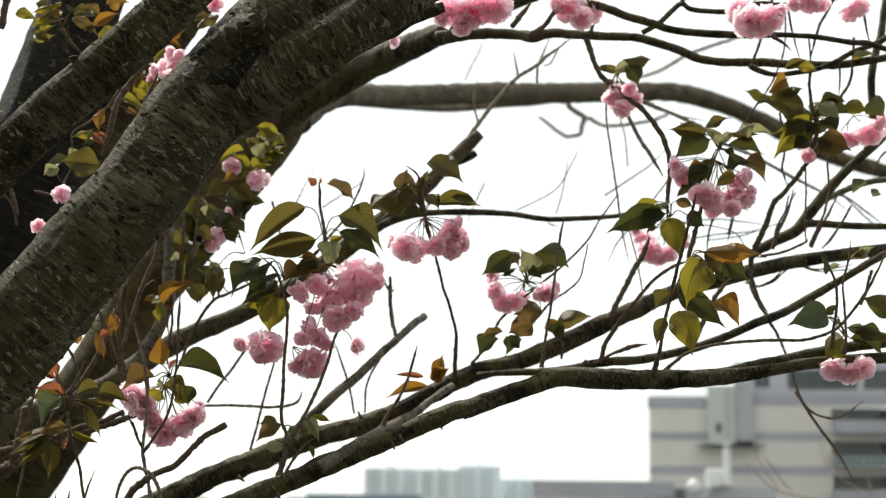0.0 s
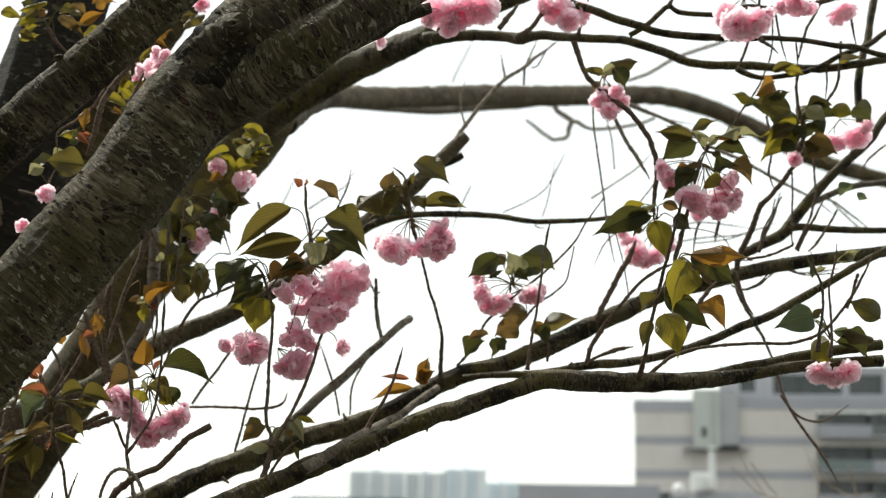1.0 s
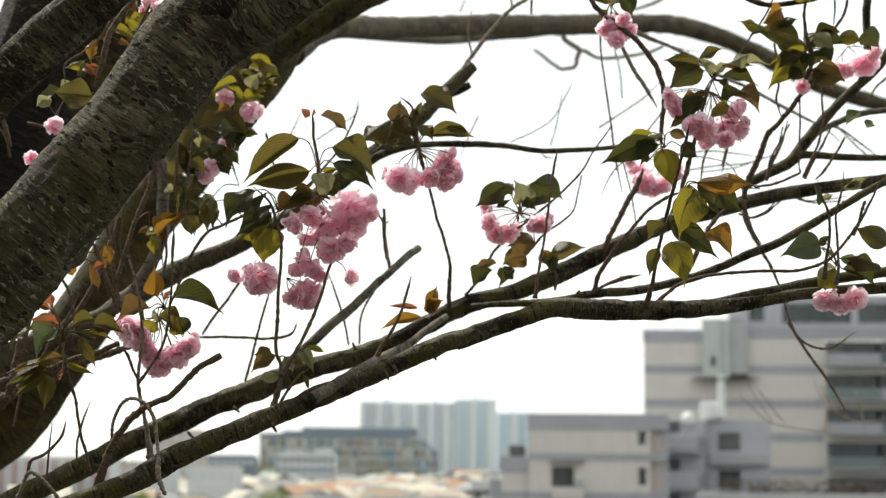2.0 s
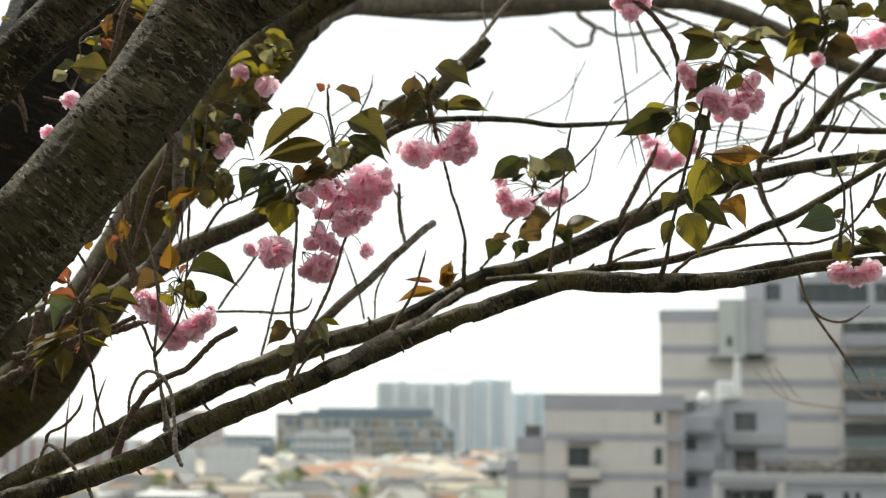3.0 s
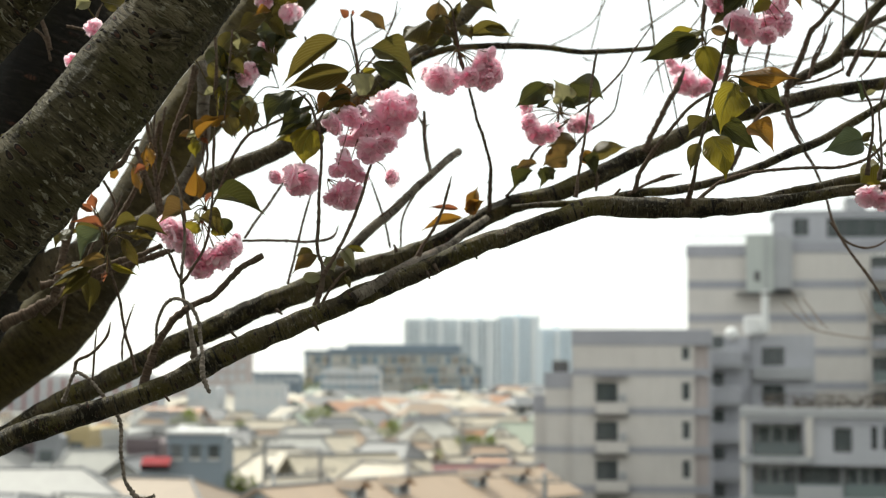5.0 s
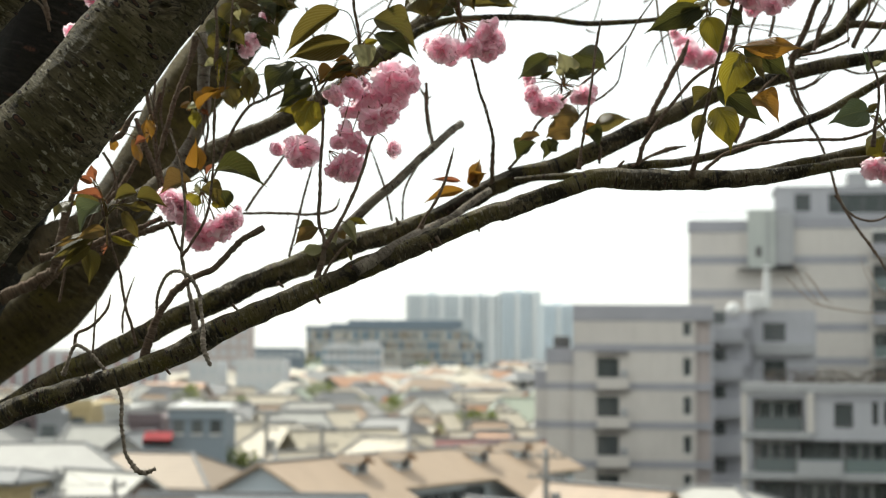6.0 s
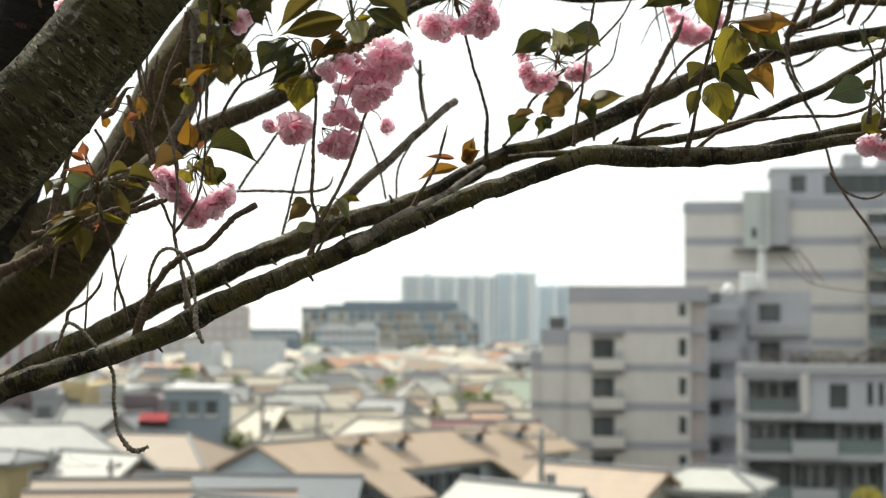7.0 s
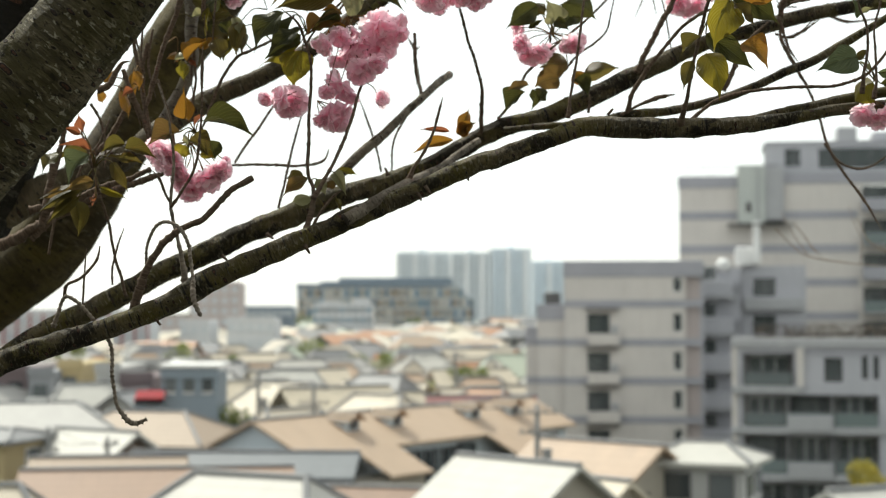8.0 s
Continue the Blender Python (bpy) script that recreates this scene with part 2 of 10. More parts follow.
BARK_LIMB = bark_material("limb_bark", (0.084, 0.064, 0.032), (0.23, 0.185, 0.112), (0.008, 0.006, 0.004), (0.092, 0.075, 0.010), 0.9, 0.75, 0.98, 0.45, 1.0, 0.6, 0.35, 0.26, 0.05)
# smooth brown bark, lightened: sky flare on the far limb is in the colour
BARK_FAR = bark_material("smooth_flared_bark", (0.098, 0.072, 0.044), (0.19, 0.148, 0.100), (0.030, 0.022, 0.014), (0.115, 0.092, 0.036), 0.5, 1.1, 0.6, 0.5, 1.0, 0.65, 0.5, 0.3)
BARK_PALE = bark_material("pale_grey_bark", (0.19, 0.155, 0.12), (0.36, 0.31, 0.25), (0.036, 0.028, 0.022), (0.18, 0.15, 0.085), 0.25, 0.6, 0.7, 0.6, 1.0, 0.65, 0.45, 0.3)
TWIG = twig_material("twig_bark", (0.075, 0.051, 0.037), (0.175, 0.126, 0.094))
# grey of the spurs; on far twigs its paleness paints in sky bloom
TWIG_GREY = twig_material("grey_spur_and_bloom_bark", (0.13, 0.105, 0.083), (0.32, 0.27, 0.22))
TWIG_TAN = twig_material("tan_twig_bark", (0.24, 0.17, 0.12), (0.40, 0.31, 0.235))
SHOOT = twig_material("green_shoot", (0.084, 0.092, 0.029), (0.134, 0.084, 0.038))
LEAF = {
    "g": leaf_material("olive_leaf", (0.044, 0.042, 0.014), (0.084, 0.054, 0.020), (0.19, 0.15, 0.028)),
    "d": leaf_material("dark_green_leaf", (0.026, 0.030, 0.010), (0.040, 0.042, 0.013), (0.085, 0.080, 0.018)),
    "y": leaf_material("yellow_green_leaf", (0.092, 0.079, 0.016), (0.114, 0.086, 0.019), (0.46, 0.37, 0.03)),
    "o": leaf_material("orange_young_leaf", (0.170, 0.082, 0.017), (0.125, 0.070, 0.018), (0.46, 0.22, 0.025), (0.211, 0.084, 0.018)),
    "b": leaf_material("bronze_leaf", (0.092, 0.055, 0.023), (0.070, 0.055, 0.019), (0.264, 0.150, 0.040)),
    "r": leaf_material("red_bud_leaf", (0.194, 0.062, 0.031), (0.145, 0.060, 0.028), (0.484, 0.150, 0.062)),
    "t": leaf_material("blue_green_leaf", (0.088, 0.112, 0.066), (0.062, 0.080, 0.040), (0.160, 0.180, 0.070)),
    # pale leaf backs, and glossy leaves whose sheen is painted as colour
    "w": leaf_material("pale_back_and_sheen_leaf", (0.220, 0.211, 0.123), (0.176, 0.167, 0.084), (0.422, 0.387, 0.176)),
}
PETAL = petal_material()
SEPAL = twig_material("red_green_stalk", (0.134, 0.126, 0.042), (0.202, 0.084, 0.050))

WALL_BEIGE = plain_material("beige_tile_wall", (0.59, 0.556, 0.522), (0.535, 0.506, 0.48), 0.35, 0.7, 0, 0.003, 9, 0.0, (0.404, 0.370, 0.344))
BAND_GREY = plain_material("blue_grey_band", (0.344, 0.344, 0.378), (0.301, 0.305, 0.335), 0.5, 0.7, 0, 0.003, 9)
WALL_LILAC = plain_material("grey_lilac_wall", (0.430, 0.430, 0.464), (0.378, 0.383, 0.413), 0.4, 0.7, 0, 0.003, 9, 0.0, (0.310, 0.310, 0.335))
WALL_LIGHT = plain_material("pale_grey_wall", (0.370, 0.374, 0.387), (0.327, 0.331, 0.344), 0.4, 0.7, 0, 0.003, 9, 0.0, (0.430, 0.430, 0.430))
WALL_SHAFT = plain_material("greenish_grey_render", (0.475, 0.50, 0.475), (0.43, 0.455, 0.435), 0.4, 0.75, 0, 0.003, 9, 0.0, (0.36, 0.38, 0.36))
# tower walls paled towards blue: distance haze is put into the colour
TOWER_HAZED = plain_material("hazed_tower_wall", (0.80, 0.85, 0.88), (0.76, 0.81, 0.84), 0.06, 0.7, 0, 0.01, 0.3)
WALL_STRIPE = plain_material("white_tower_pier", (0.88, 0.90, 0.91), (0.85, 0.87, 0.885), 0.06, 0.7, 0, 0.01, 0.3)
TOWER_BLUE_HAZED = plain_material("hazed_blue_tower_wall", (0.80, 0.88, 0.94), (0.77, 0.85, 0.91), 0.06, 0.7, 0, 0.01, 0.3)
WALL_OFFWHITE = plain_material("off_white_wall", (0.57, 0.585, 0.60), (0.51, 0.525, 0.54), 0.2, 0.7, 0, 0.01, 3)
WALL_OFFICE = plain_material("grey_office_wall", (0.36, 0.40, 0.43), (0.33, 0.365, 0.395), 0.1, 0.7, 0, 0.01, 3)
WALL_PINK = plain_material("dusty_pink_wall", (0.482, 0.421, 0.404), (0.430, 0.378, 0.370), 0.3, 0.8, 0, 0.005, 8)
TAN_PANEL = plain_material("tan_panel", (0.72, 0.60, 0.45), (0.66, 0.545, 0.41), 0.3, 0.8, 0, 0.005, 8)
WALL_SLATE = plain_material("blue_grey_wall", (0.189, 0.232, 0.275), (0.163, 0.206, 0.245), 0.3, 0.7, 0, 0.005, 8)
DARK_METAL = plain_material("dark_railing_metal", (0.103, 0.103, 0.107), (0.138, 0.133, 0.129), 3, 0.5, 0.6, 0.002, 40)
POLE_GREY = plain_material("concrete_pole", (0.258, 0.258, 0.258), (0.206, 0.206, 0.202), 2, 0.85, 0, 0.003, 40)
WHITE_PAINT = plain_material("white_paint", (0.688, 0.688, 0.679), (0.636, 0.636, 0.628), 1, 0.55, 0, 0.002, 20)
RED_AWNING = plain_material("red_awning_cloth", (0.533, 0.043, 0.060), (0.447, 0.034, 0.052), 1, 0.7, 0, 0.002, 20)
WALL_MAROON = plain_material("dark_mauve_wall", (0.145, 0.112, 0.118), (0.115, 0.090, 0.096), 0.3, 0.85, 0, 0.004, 8)
FIN_RED = plain_material("dull_red_fin", (0.36, 0.20, 0.20), (0.32, 0.18, 0.18), 0.3, 0.8, 0, 0.004, 8)
# dark fill behind openings: the dimness of unlit rooms is put into the colour
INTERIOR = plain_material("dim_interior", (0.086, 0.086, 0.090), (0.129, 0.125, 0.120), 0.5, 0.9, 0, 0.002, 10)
CURTAIN = plain_material("pale_curtain", (0.516, 0.516, 0.499), (0.430, 0.430, 0.421), 1.5, 0.9, 0, 0.002, 10, 0.6)
GLASS = glass_material("window_glass", (0.035, 0.042, 0.046))
GLASS_CLEAR = glass_material("clear_window_glass", (0.085, 0.105, 0.105), 0.05, 0.5)
GLASS_TEAL = glass_material("teal_office_glass", (0.09, 0.19, 0.26), 0.15)
YELLOW_WALL = plain_material("yellow_beige_wall", (0.430, 0.344, 0.189), (0.387, 0.310, 0.172), 0.4, 0.85, 0, 0.004, 10)
# far windows lightened: haze over distant glass is painted into the base colour
GLASS_HAZED = plain_material("hazed_far_glass", (0.50, 0.535, 0.56), (0.46, 0.50, 0.525), 0.1, 0.4, 0, 0.004, 2)
GLASS_RAIL = glass_material("balcony_glass", (0.19, 0.235, 0.235), 0.2, 0.7)
ROOFS = [
    roof_material("cream_roof", (0.482, 0.426, 0.331), (0.387, 0.344, 0.271), (0.533, 0.477, 0.391)),
    roof_material("tan_roof", (0.361, 0.255, 0.176), (0.280, 0.206, 0.149), (0.387, 0.301, 0.224)),
    roof_material("white_metal_roof", (0.42, 0.415, 0.385), (0.34, 0.335, 0.315), (0.46, 0.44, 0.40)),
    roof_material("grey_tile_roof", (0.193, 0.196, 0.204), (0.148, 0.151, 0.159), (0.267, 0.267, 0.267)),
    roof_material("orange_tile_roof", (0.429, 0.200, 0.103), (0.355, 0.177, 0.103), (0.444, 0.267, 0.163)),
    roof_material("sage_green_roof", (0.344, 0.387, 0.310), (0.292, 0.335, 0.275), (0.404, 0.421, 0.353)),
    roof_material("pale_grey_roof", (0.32, 0.315, 0.305), (0.26, 0.255, 0.25), (0.38, 0.37, 0.345)),
    roof_material("russet_roof", (0.225, 0.142, 0.098), (0.165, 0.108, 0.078), (0.27, 0.185, 0.135)),
    roof_material("slate_blue_roof", (0.140, 0.155, 0.170), (0.108, 0.122, 0.136), (0.19, 0.20, 0.205)),
    roof_material("worn_tan_roof", (0.270, 0.205, 0.150), (0.215, 0.165, 0.125), (0.32, 0.255, 0.195)),
    roof_material("dull_red_roof", (0.165, 0.055, 0.052), (0.125, 0.045, 0.045), (0.20, 0.085, 0.075)),
]
HOUSE_WALLS = [
    plain_material("cream_house_wall", (0.396, 0.361, 0.301), (0.353, 0.323, 0.271), 0.4, 0.85, 0, 0.004, 10, 0.3, (0.387, 0.361, 0.310)),
    plain_material("white_house_wall", (0.404, 0.404, 0.391), (0.361, 0.361, 0.353), 0.4, 0.85, 0, 0.004, 10, 0.3, (0.447, 0.447, 0.430)),
    plain_material("grey_house_wall", (0.26, 0.27, 0.29), (0.22, 0.23, 0.245), 0.4, 0.85, 0, 0.004, 10, 0.4),
    plain_material("brown_house_wall", (0.189, 0.138, 0.103), (0.155, 0.116, 0.090), 0.4, 0.85, 0, 0.004, 10, 0.4),
    plain_material("pale_blue_house_wall", (0.585, 0.645, 0.688), (0.533, 0.593, 0.636), 0.4, 0.85, 0, 0.004, 10, 0.2),
]


def far_house_material(name, stops, rough):
    """A shade for each loose piece, out of a few kinds, with slight grain."""
    n = Nodes(name, rough, 0, 0.4)
    isl = n.add("NewGeometry").outputs["Random Per Island"]
    r = n.add("ValToRGB")
    r.color_ramp.interpolation = "CONSTANT"
    el = r.color_ramp.elements
    while len(el) < len(stops):
        el.new(0.5)
    for k, (e, c) in enumerate(zip(el, stops)):
        e.position, e.color = k / len(stops), (*c, 1)
    n.link(isl, r.inputs["Fac"])
    n.color(n.mix(n.ramp(n.noise(n.coords("Object"), 0.8, 4), (0.4, 0.0), (0.7, 0.3)), r.outputs["Color"], (0.30, 0.28, 0.25)))
    n.bump(n.noise(n.coords("Object"), 3.0, 3), 0.3, 0.02)
    return n.mat


FAR_ROOF = far_house_material("far_roofing", [(0.44, 0.40, 0.32), (0.30, 0.225, 0.165), (0.15, 0.155, 0.165), (0.48, 0.44, 0.37), (0.22, 0.22, 0.22), (0.40, 0.36, 0.28), (0.36, 0.19, 0.11), (0.46, 0.43, 0.37), (0.27, 0.31, 0.26), (0.25, 0.25, 0.245), (0.34, 0.27, 0.205), (0.12, 0.12, 0.13)], 0.6)
FAR_WALL = far_house_material("far_plaster", [(0.30, 0.275, 0.23), (0.31, 0.31, 0.30), (0.17, 0.18, 0.195), (0.33, 0.32, 0.29), (0.14, 0.11, 0.09), (0.28, 0.30, 0.32)], 0.8)
GROUND = plain_material("town_ground", (0.073, 0.073, 0.065), (0.052, 0.060, 0.039), 0.03, 0.9, 0, 0.01, 0.8, 0.0, (0.103, 0.120, 0.069))
BUSH = leaf_material("garden_leaf", (0.048, 0.075, 0.022), (0.075, 0.097, 0.026), (0.176, 0.246, 0.035))
WOODS = leaf_material("far_woods_leaf", (0.066, 0.088, 0.066), (0.088, 0.106, 0.079), (0.123, 0.158, 0.088))
TERRACE_SHRUB = plain_material("brown_terrace_shrub", (0.112, 0.082, 0.065), (0.077, 0.069, 0.047), 3, 0.9, 0, 0.01, 20)
BUSH_YELLOW = leaf_material("yellow_shrub_leaf", (0.27, 0.205, 0.030), (0.20, 0.180, 0.035), (0.45, 0.33, 0.035))


# ---- builders ----
def part(name, bm, material, parent, label=""):
    """Links a bmesh as one mesh object under a thing or a part."""
    me = bpy.data.meshes.new(name)
    bm.to_mesh(me)
    bm.free()
    me.materials.append(material)
    ob = new(name, me)
    ob.parent = parent
    return tagged(ob, label)


def shared(name, me, parent, m, label=""):
    """Another object on a mesh that exists already."""
    ob = new(name, me)
    ob.parent = parent
    ob.matrix_basis = m
    return tagged(ob, label)


def thing(name, label, category, group="", at=(0, 0, 0), rz=0.0, kind=""):
    ob = new(name)
    ob.empty_display_size = 0.2
    ob.matrix_basis = pose(*at, 0, 0, rz)
    return tagged(ob, label, category, group, kind)


def box(bm, x0, x1, y0, y1, z0, z1, bevel=0.0):
    v = [bm.verts.new(p) for p in ((x0, y0, z0), (x1, y0, z0), (x1, y1, z0), (x0, y1, z0), (x0, y0, z1), (x1, y0, z1), (x1, y1, z1), (x0, y1, z1))]
    fs = [bm.faces.new([v[i] for i in q]) for q in ((3, 2, 1, 0), (4, 5, 6, 7), (0, 1, 5, 4), (1, 2, 6, 5), (2, 3, 7, 6), (3, 0, 4, 7))]
    if bevel:
        bmesh.ops.bevel(bm, geom=list({e for f in fs for e in f.edges}), offset=bevel, segments=1, affect="EDGES")
    return bm


def boxed(name, material, parent, *dims, bevel=0.0, label=""):
    return part(name, box(bmesh.new(), *dims, bevel=bevel), material, parent, label)


def smooth_path(pts, step):
    """Catmull-Rom through (x, y, z, radius), sampled about every step metres."""
    p = np.array(pts, float)
    p = np.vstack([2 * p[0] - p[1], p, 2 * p[-1] - p[-2]])
    out = []
    for i in range(1, len(p) - 2):
        a, b, c, d = p[i - 1], p[i], p[i + 1], p[i + 2]
        n = max(2, int(np.linalg.norm((c - b)[:3]) / step))
        for k in range(n):
            t = k / n
            out.append(0.5 * (2 * b + (c - a) * t + (2 * a - 5 * b + 4 * c - d) * t * t + (3 * b - a - 3 * c + d) * t ** 3))
    out.append(p[-2])
    out = np.array(out)
    out[:, 3] = np.maximum(out[:, 3], 0.0006)
    return out


def stem_mesh(name, pts, sides, step, rough, knobs, material, wiggle=0.0, bud=False):
    """A tapered stem swept along a smooth line, with an uneven skin and swollen nodes; UV in metres."""
    path = smooth_path(pts, step)
    count = len(path)
    tang = np.gradient(path[:, :3], axis=0)
    tang /= np.linalg.norm(tang, axis=1)[:, None] + 1e-9
    run = np.concatenate([[0], np.cumsum(np.linalg.norm(np.diff(path[:, :3], axis=0), axis=1))])
    seed = float(abs(path[0, 0] * 37 + path[-1, 2] * 11)) % 50
    ref = np.array((0.0, 1.0, 0.0))      # the seam lies on the far side
    verts, uvs = [], []
    base_r = path[:, 3].mean()
    for i in range(count):
        t = tang[i]
        b = ref - t * ref.dot(t)
        b /= np.linalg.norm(b) + 1e-9
        s = np.cross(t, b)
        r = path[i, 3]
        swell = 1.0
        if knobs:
            phase = (run[i] / knobs + seed) % 1.0
            swell += (0.32 if knobs > 0.009 else 0.6) * math.exp(-((phase - 0.5) / 0.10) ** 2)
        off = Vector((run[i] * 9 + seed, seed, 0))
        o = path[i, :3] + wiggle * r * (noise.noise(off * 6) * s + noise.noise(off * 6 + Vector((9, 9, 9))) * b)
        for k in range(sides + 1):
            a = 2 * math.pi * (k % sides) / sides
            w = math.cos(a) * b + math.sin(a) * s
            q = Vector((run[i] / base_r * 0.55 + seed, math.cos(a) * 1.3, math.sin(a) * 1.3))
            rr = r * swell * (1 + rough * (noise.noise(q) + 0.5 * noise.noise(q * 2.7) + 0.4 * noise.noise(q * 6.1)))
            if k < sides:
                verts.append(o + rr * w)
            uvs.append((2 * math.pi * base_r * k / sides, run[i]))
    faces, fuv = [], []
    for i in range(count - 1):
        for k in range(sides):
            k2 = (k + 1) % sides
            faces.append((i * sides + k, i * sides + k2, (i + 1) * sides + k2, (i + 1) * sides + k))
            u0, u1 = i * (sides + 1) + k, (i + 1) * (sides + 1) + k
            fuv += [uvs[u0], uvs[u0 + 1], uvs[u1 + 1], uvs[u1]]
    faces.append(tuple(range((count - 1) * sides, count * sides)))
    fuv += [uvs[-1]] * sides
    faces.append(tuple(reversed(range(sides))))
    fuv += [uvs[0]] * sides
    me = bpy.data.meshes.new(name)
    me.from_pydata([tuple(v) for v in verts], [], faces)
    layer = me.uv_layers.new(name="uv")
    layer.data.foreach_set("uv", np.array(fuv, np.float32).ravel())
    me.polygons.foreach_set("use_smooth", [True] * len(faces))
    me.materials.append(material)
    return me


def corky_spots(pts, count, long, seed, rough=0.07, sides=14):
    """Raised corky spindles across a stem, scattered over its skin, as one mesh."""
    path = smooth_path(pts, 0.006)
    rng = random.Random(seed)
    tang = np.gradient(path[:, :3], axis=0)
    tang /= np.linalg.norm(tang, axis=1)[:, None] + 1e-9
    run = np.concatenate([[0], np.cumsum(np.linalg.norm(np.diff(path[:, :3], axis=0), axis=1))])
    base_r, noise_seed = path[:, 3].mean(), float(abs(path[0, 0] * 37 + path[-1, 2] * 11)) % 50
    ref = np.array((0.0, 1.0, 0.0))
    bm = bmesh.new()
    uv = bm.loops.layers.uv.new("uv")
    for _ in range(count):
        i = rng.randrange(2, len(path) - 2)
        a0 = rng.uniform(0.9, 5.4)
        t = tang[i]
        b = ref - t * ref.dot(t)
        b /= np.linalg.norm(b) + 1e-9
        s = np.cross(t, b)
        u = rng.random()
        la = long * (0.16 + 0.95 * u ** 2.8)
        wa = la * rng.uniform(0.20, 0.36) + 0.0007
        high = 0.0007 + 0.10 * wa + 0.0006 * rng.random()
        slant = rng.uniform(-0.25, 0.25)
        rings = []
        for q, h in ((1.0, -0.0012), (0.82, 0.5), (0.55, 1.0), (0.0, 0.45)):
            ring = []
            for k in range(1 if q == 0 else 10):
                e = 2 * math.pi * k / 10
                du, dv = q * la * math.cos(e), q * wa * math.sin(e) * (1 - 0.3 * abs(math.cos(e))) * rng.uniform(0.85, 1.15)
                dv += slant * du
                r = path[i, 3]
                a = a0 + du / r
                w = math.cos(a) * b + math.sin(a) * s
                p = Vector((run[i] / base_r * 0.55 + noise_seed, math.cos(a) * 1.3, math.sin(a) * 1.3))
                rr = r * (1 + rough * (noise.noise(p) + 0.5 * noise.noise(p * 2.7) + 0.4 * noise.noise(p * 6.1)))
                rr += h if h < 0 else h * high
                ring.append(bm.verts.new(path[i, :3] + w * rr + t * dv))
            rings.append((ring, q))
        for (ra, qa), (rb, qb) in zip(rings, rings[1:]):
            for k in range(10):
                j = (k + 1) % 10
                quad = [(ra[k], qa), (ra[j], qa), (rb[j], qb), (rb[k], qb)] if len(rb) > 1 else [(ra[k], qa), (ra[j], qa), (rb[0], qb)]
                f = bm.faces.new([v for v, _ in quad])
                f.smooth = True
                for lp, (_, q) in zip(f.loops, quad):
                    lp[uv].uv = (0.5, q)
    bmesh.ops.recalc_face_normals(bm, faces=bm.faces)
    return tagged(part("cork", bm, CORK, tree, "dark corky spots across the bark"), kind="stuff")


def set_back(pts, near, far, eye=(-0.006, -0.014, 14.044)):
    """Moves a stem's points away from the eye along their sight lines, by near at its start and far at its end."""
    out = []
    for k, p in enumerate(pts):
        f = near + (far - near) * min(1.0, 1.6 * k / max(1, len(pts) - 1))
        out.append((*(e + f * (q - e) for e, q in zip(eye, p[:3])), p[3] * f))
    return out


def limb(pts, material=None, name="limb", label="", sides=18, step=0.007, rough=0.15):
    me = stem_mesh(name, pts, sides, step, rough, 0, material or BARK_LIMB)
    ob = new(name, me)
    ob.parent = tree
    return tagged(ob, label)


def twig(pts, material=None, name="twig", label="", knobs=0.016, step=0.0035):
    pts = [(*p[:3], (0.62 if p[3] < 0.0042 else 0.8) * p[3] * (0.35 if i == len(pts) - 1 and p[3] < 0.0055 and knobs > 0.009 else 1.0)) for i, p in enumerate(pts)]
    me = stem_mesh(name, pts, 7, step, 0.16, knobs, material or TWIG, 0.35)
    ob = new(name, me)
    ob.parent = tree
    return tagged(ob, label)


def leaf_mesh(index, curl, fold, wave, bend):
    """A unit leaf along +y (0 to 1), half a unit wide at most each side: round base, finely toothed rim, long drawn-out tip, folded along the midrib, arched to one side."""
    rows, half = 26, 5
    bm = bmesh.new()
    uv = bm.loops.layers.uv.new("uv")
    grid, coords = [], {}
    body = 0.84
    for i in range(rows + 1):
        t = i / rows
        s = min(1.0, t / body)
        w = 0.5 * max(0.0, math.sin(math.pi * s ** 0.80)) ** 0.86
        w = math.hypot(w, 0.05 * (1 - t) / (1 - body)) if t > 0.6 else w
        side = bend * (math.sin(math.pi * t) - 0.9 * max(0.0, t - 0.8))
        line = []
        for j in range(-half, half + 1):
            u = j / half
            tooth = (0.012 if i % 2 else -0.008) * (1 if abs(j) == half and 0.06 < t < 0.9 else 0)
            x = u * w + math.copysign(tooth, u) * (w > 0.02) + side
            z = fold * w * abs(u) ** 1.25 - curl * t * t + wave * u * u * math.sin(t * 9 + index + (2 if u > 0 else 0)) * w
            z += 0.005 * math.sin((t - 0.55 * abs(u) * w) * 62) * abs(u)
            v = bm.verts.new((x, t, z))
            coords[v] = (u, t)
            line.append(v)
        grid.append(line)
    for i in range(rows):
        for j in range(2 * half):
            bm.faces.new((grid[i][j], grid[i][j + 1], grid[i + 1][j + 1], grid[i + 1][j]))
    # midrib below the blade
    prev = None
    for k in range(9):
        t = -0.02 + k * 0.11
        side = bend * (math.sin(math.pi * max(0, t)) - 0.9 * max(0.0, t - 0.8))
        r = 0.012 * (1 - 0.85 * max(0, t))
        ring = [bm.verts.new((side + 1.6 * r * math.cos(a), t, -curl * t * t - 0.008 + r * math.sin(a))) for a in (0, 2.09, 4.19)]
        for v in ring:
            coords[v] = (0.0, t)
        if prev:
            for a in range(3):
                bm.faces.new((prev[a], prev[(a + 1) % 3], ring[(a + 1) % 3], ring[a]))
        prev = ring
    for f in bm.faces:
        f.smooth = True
        for lp in f.loops:
            lp[uv].uv = coords[lp.vert]
    me = bpy.data.meshes.new("leaf")
    bm.to_mesh(me)
    bm.free()
    return me


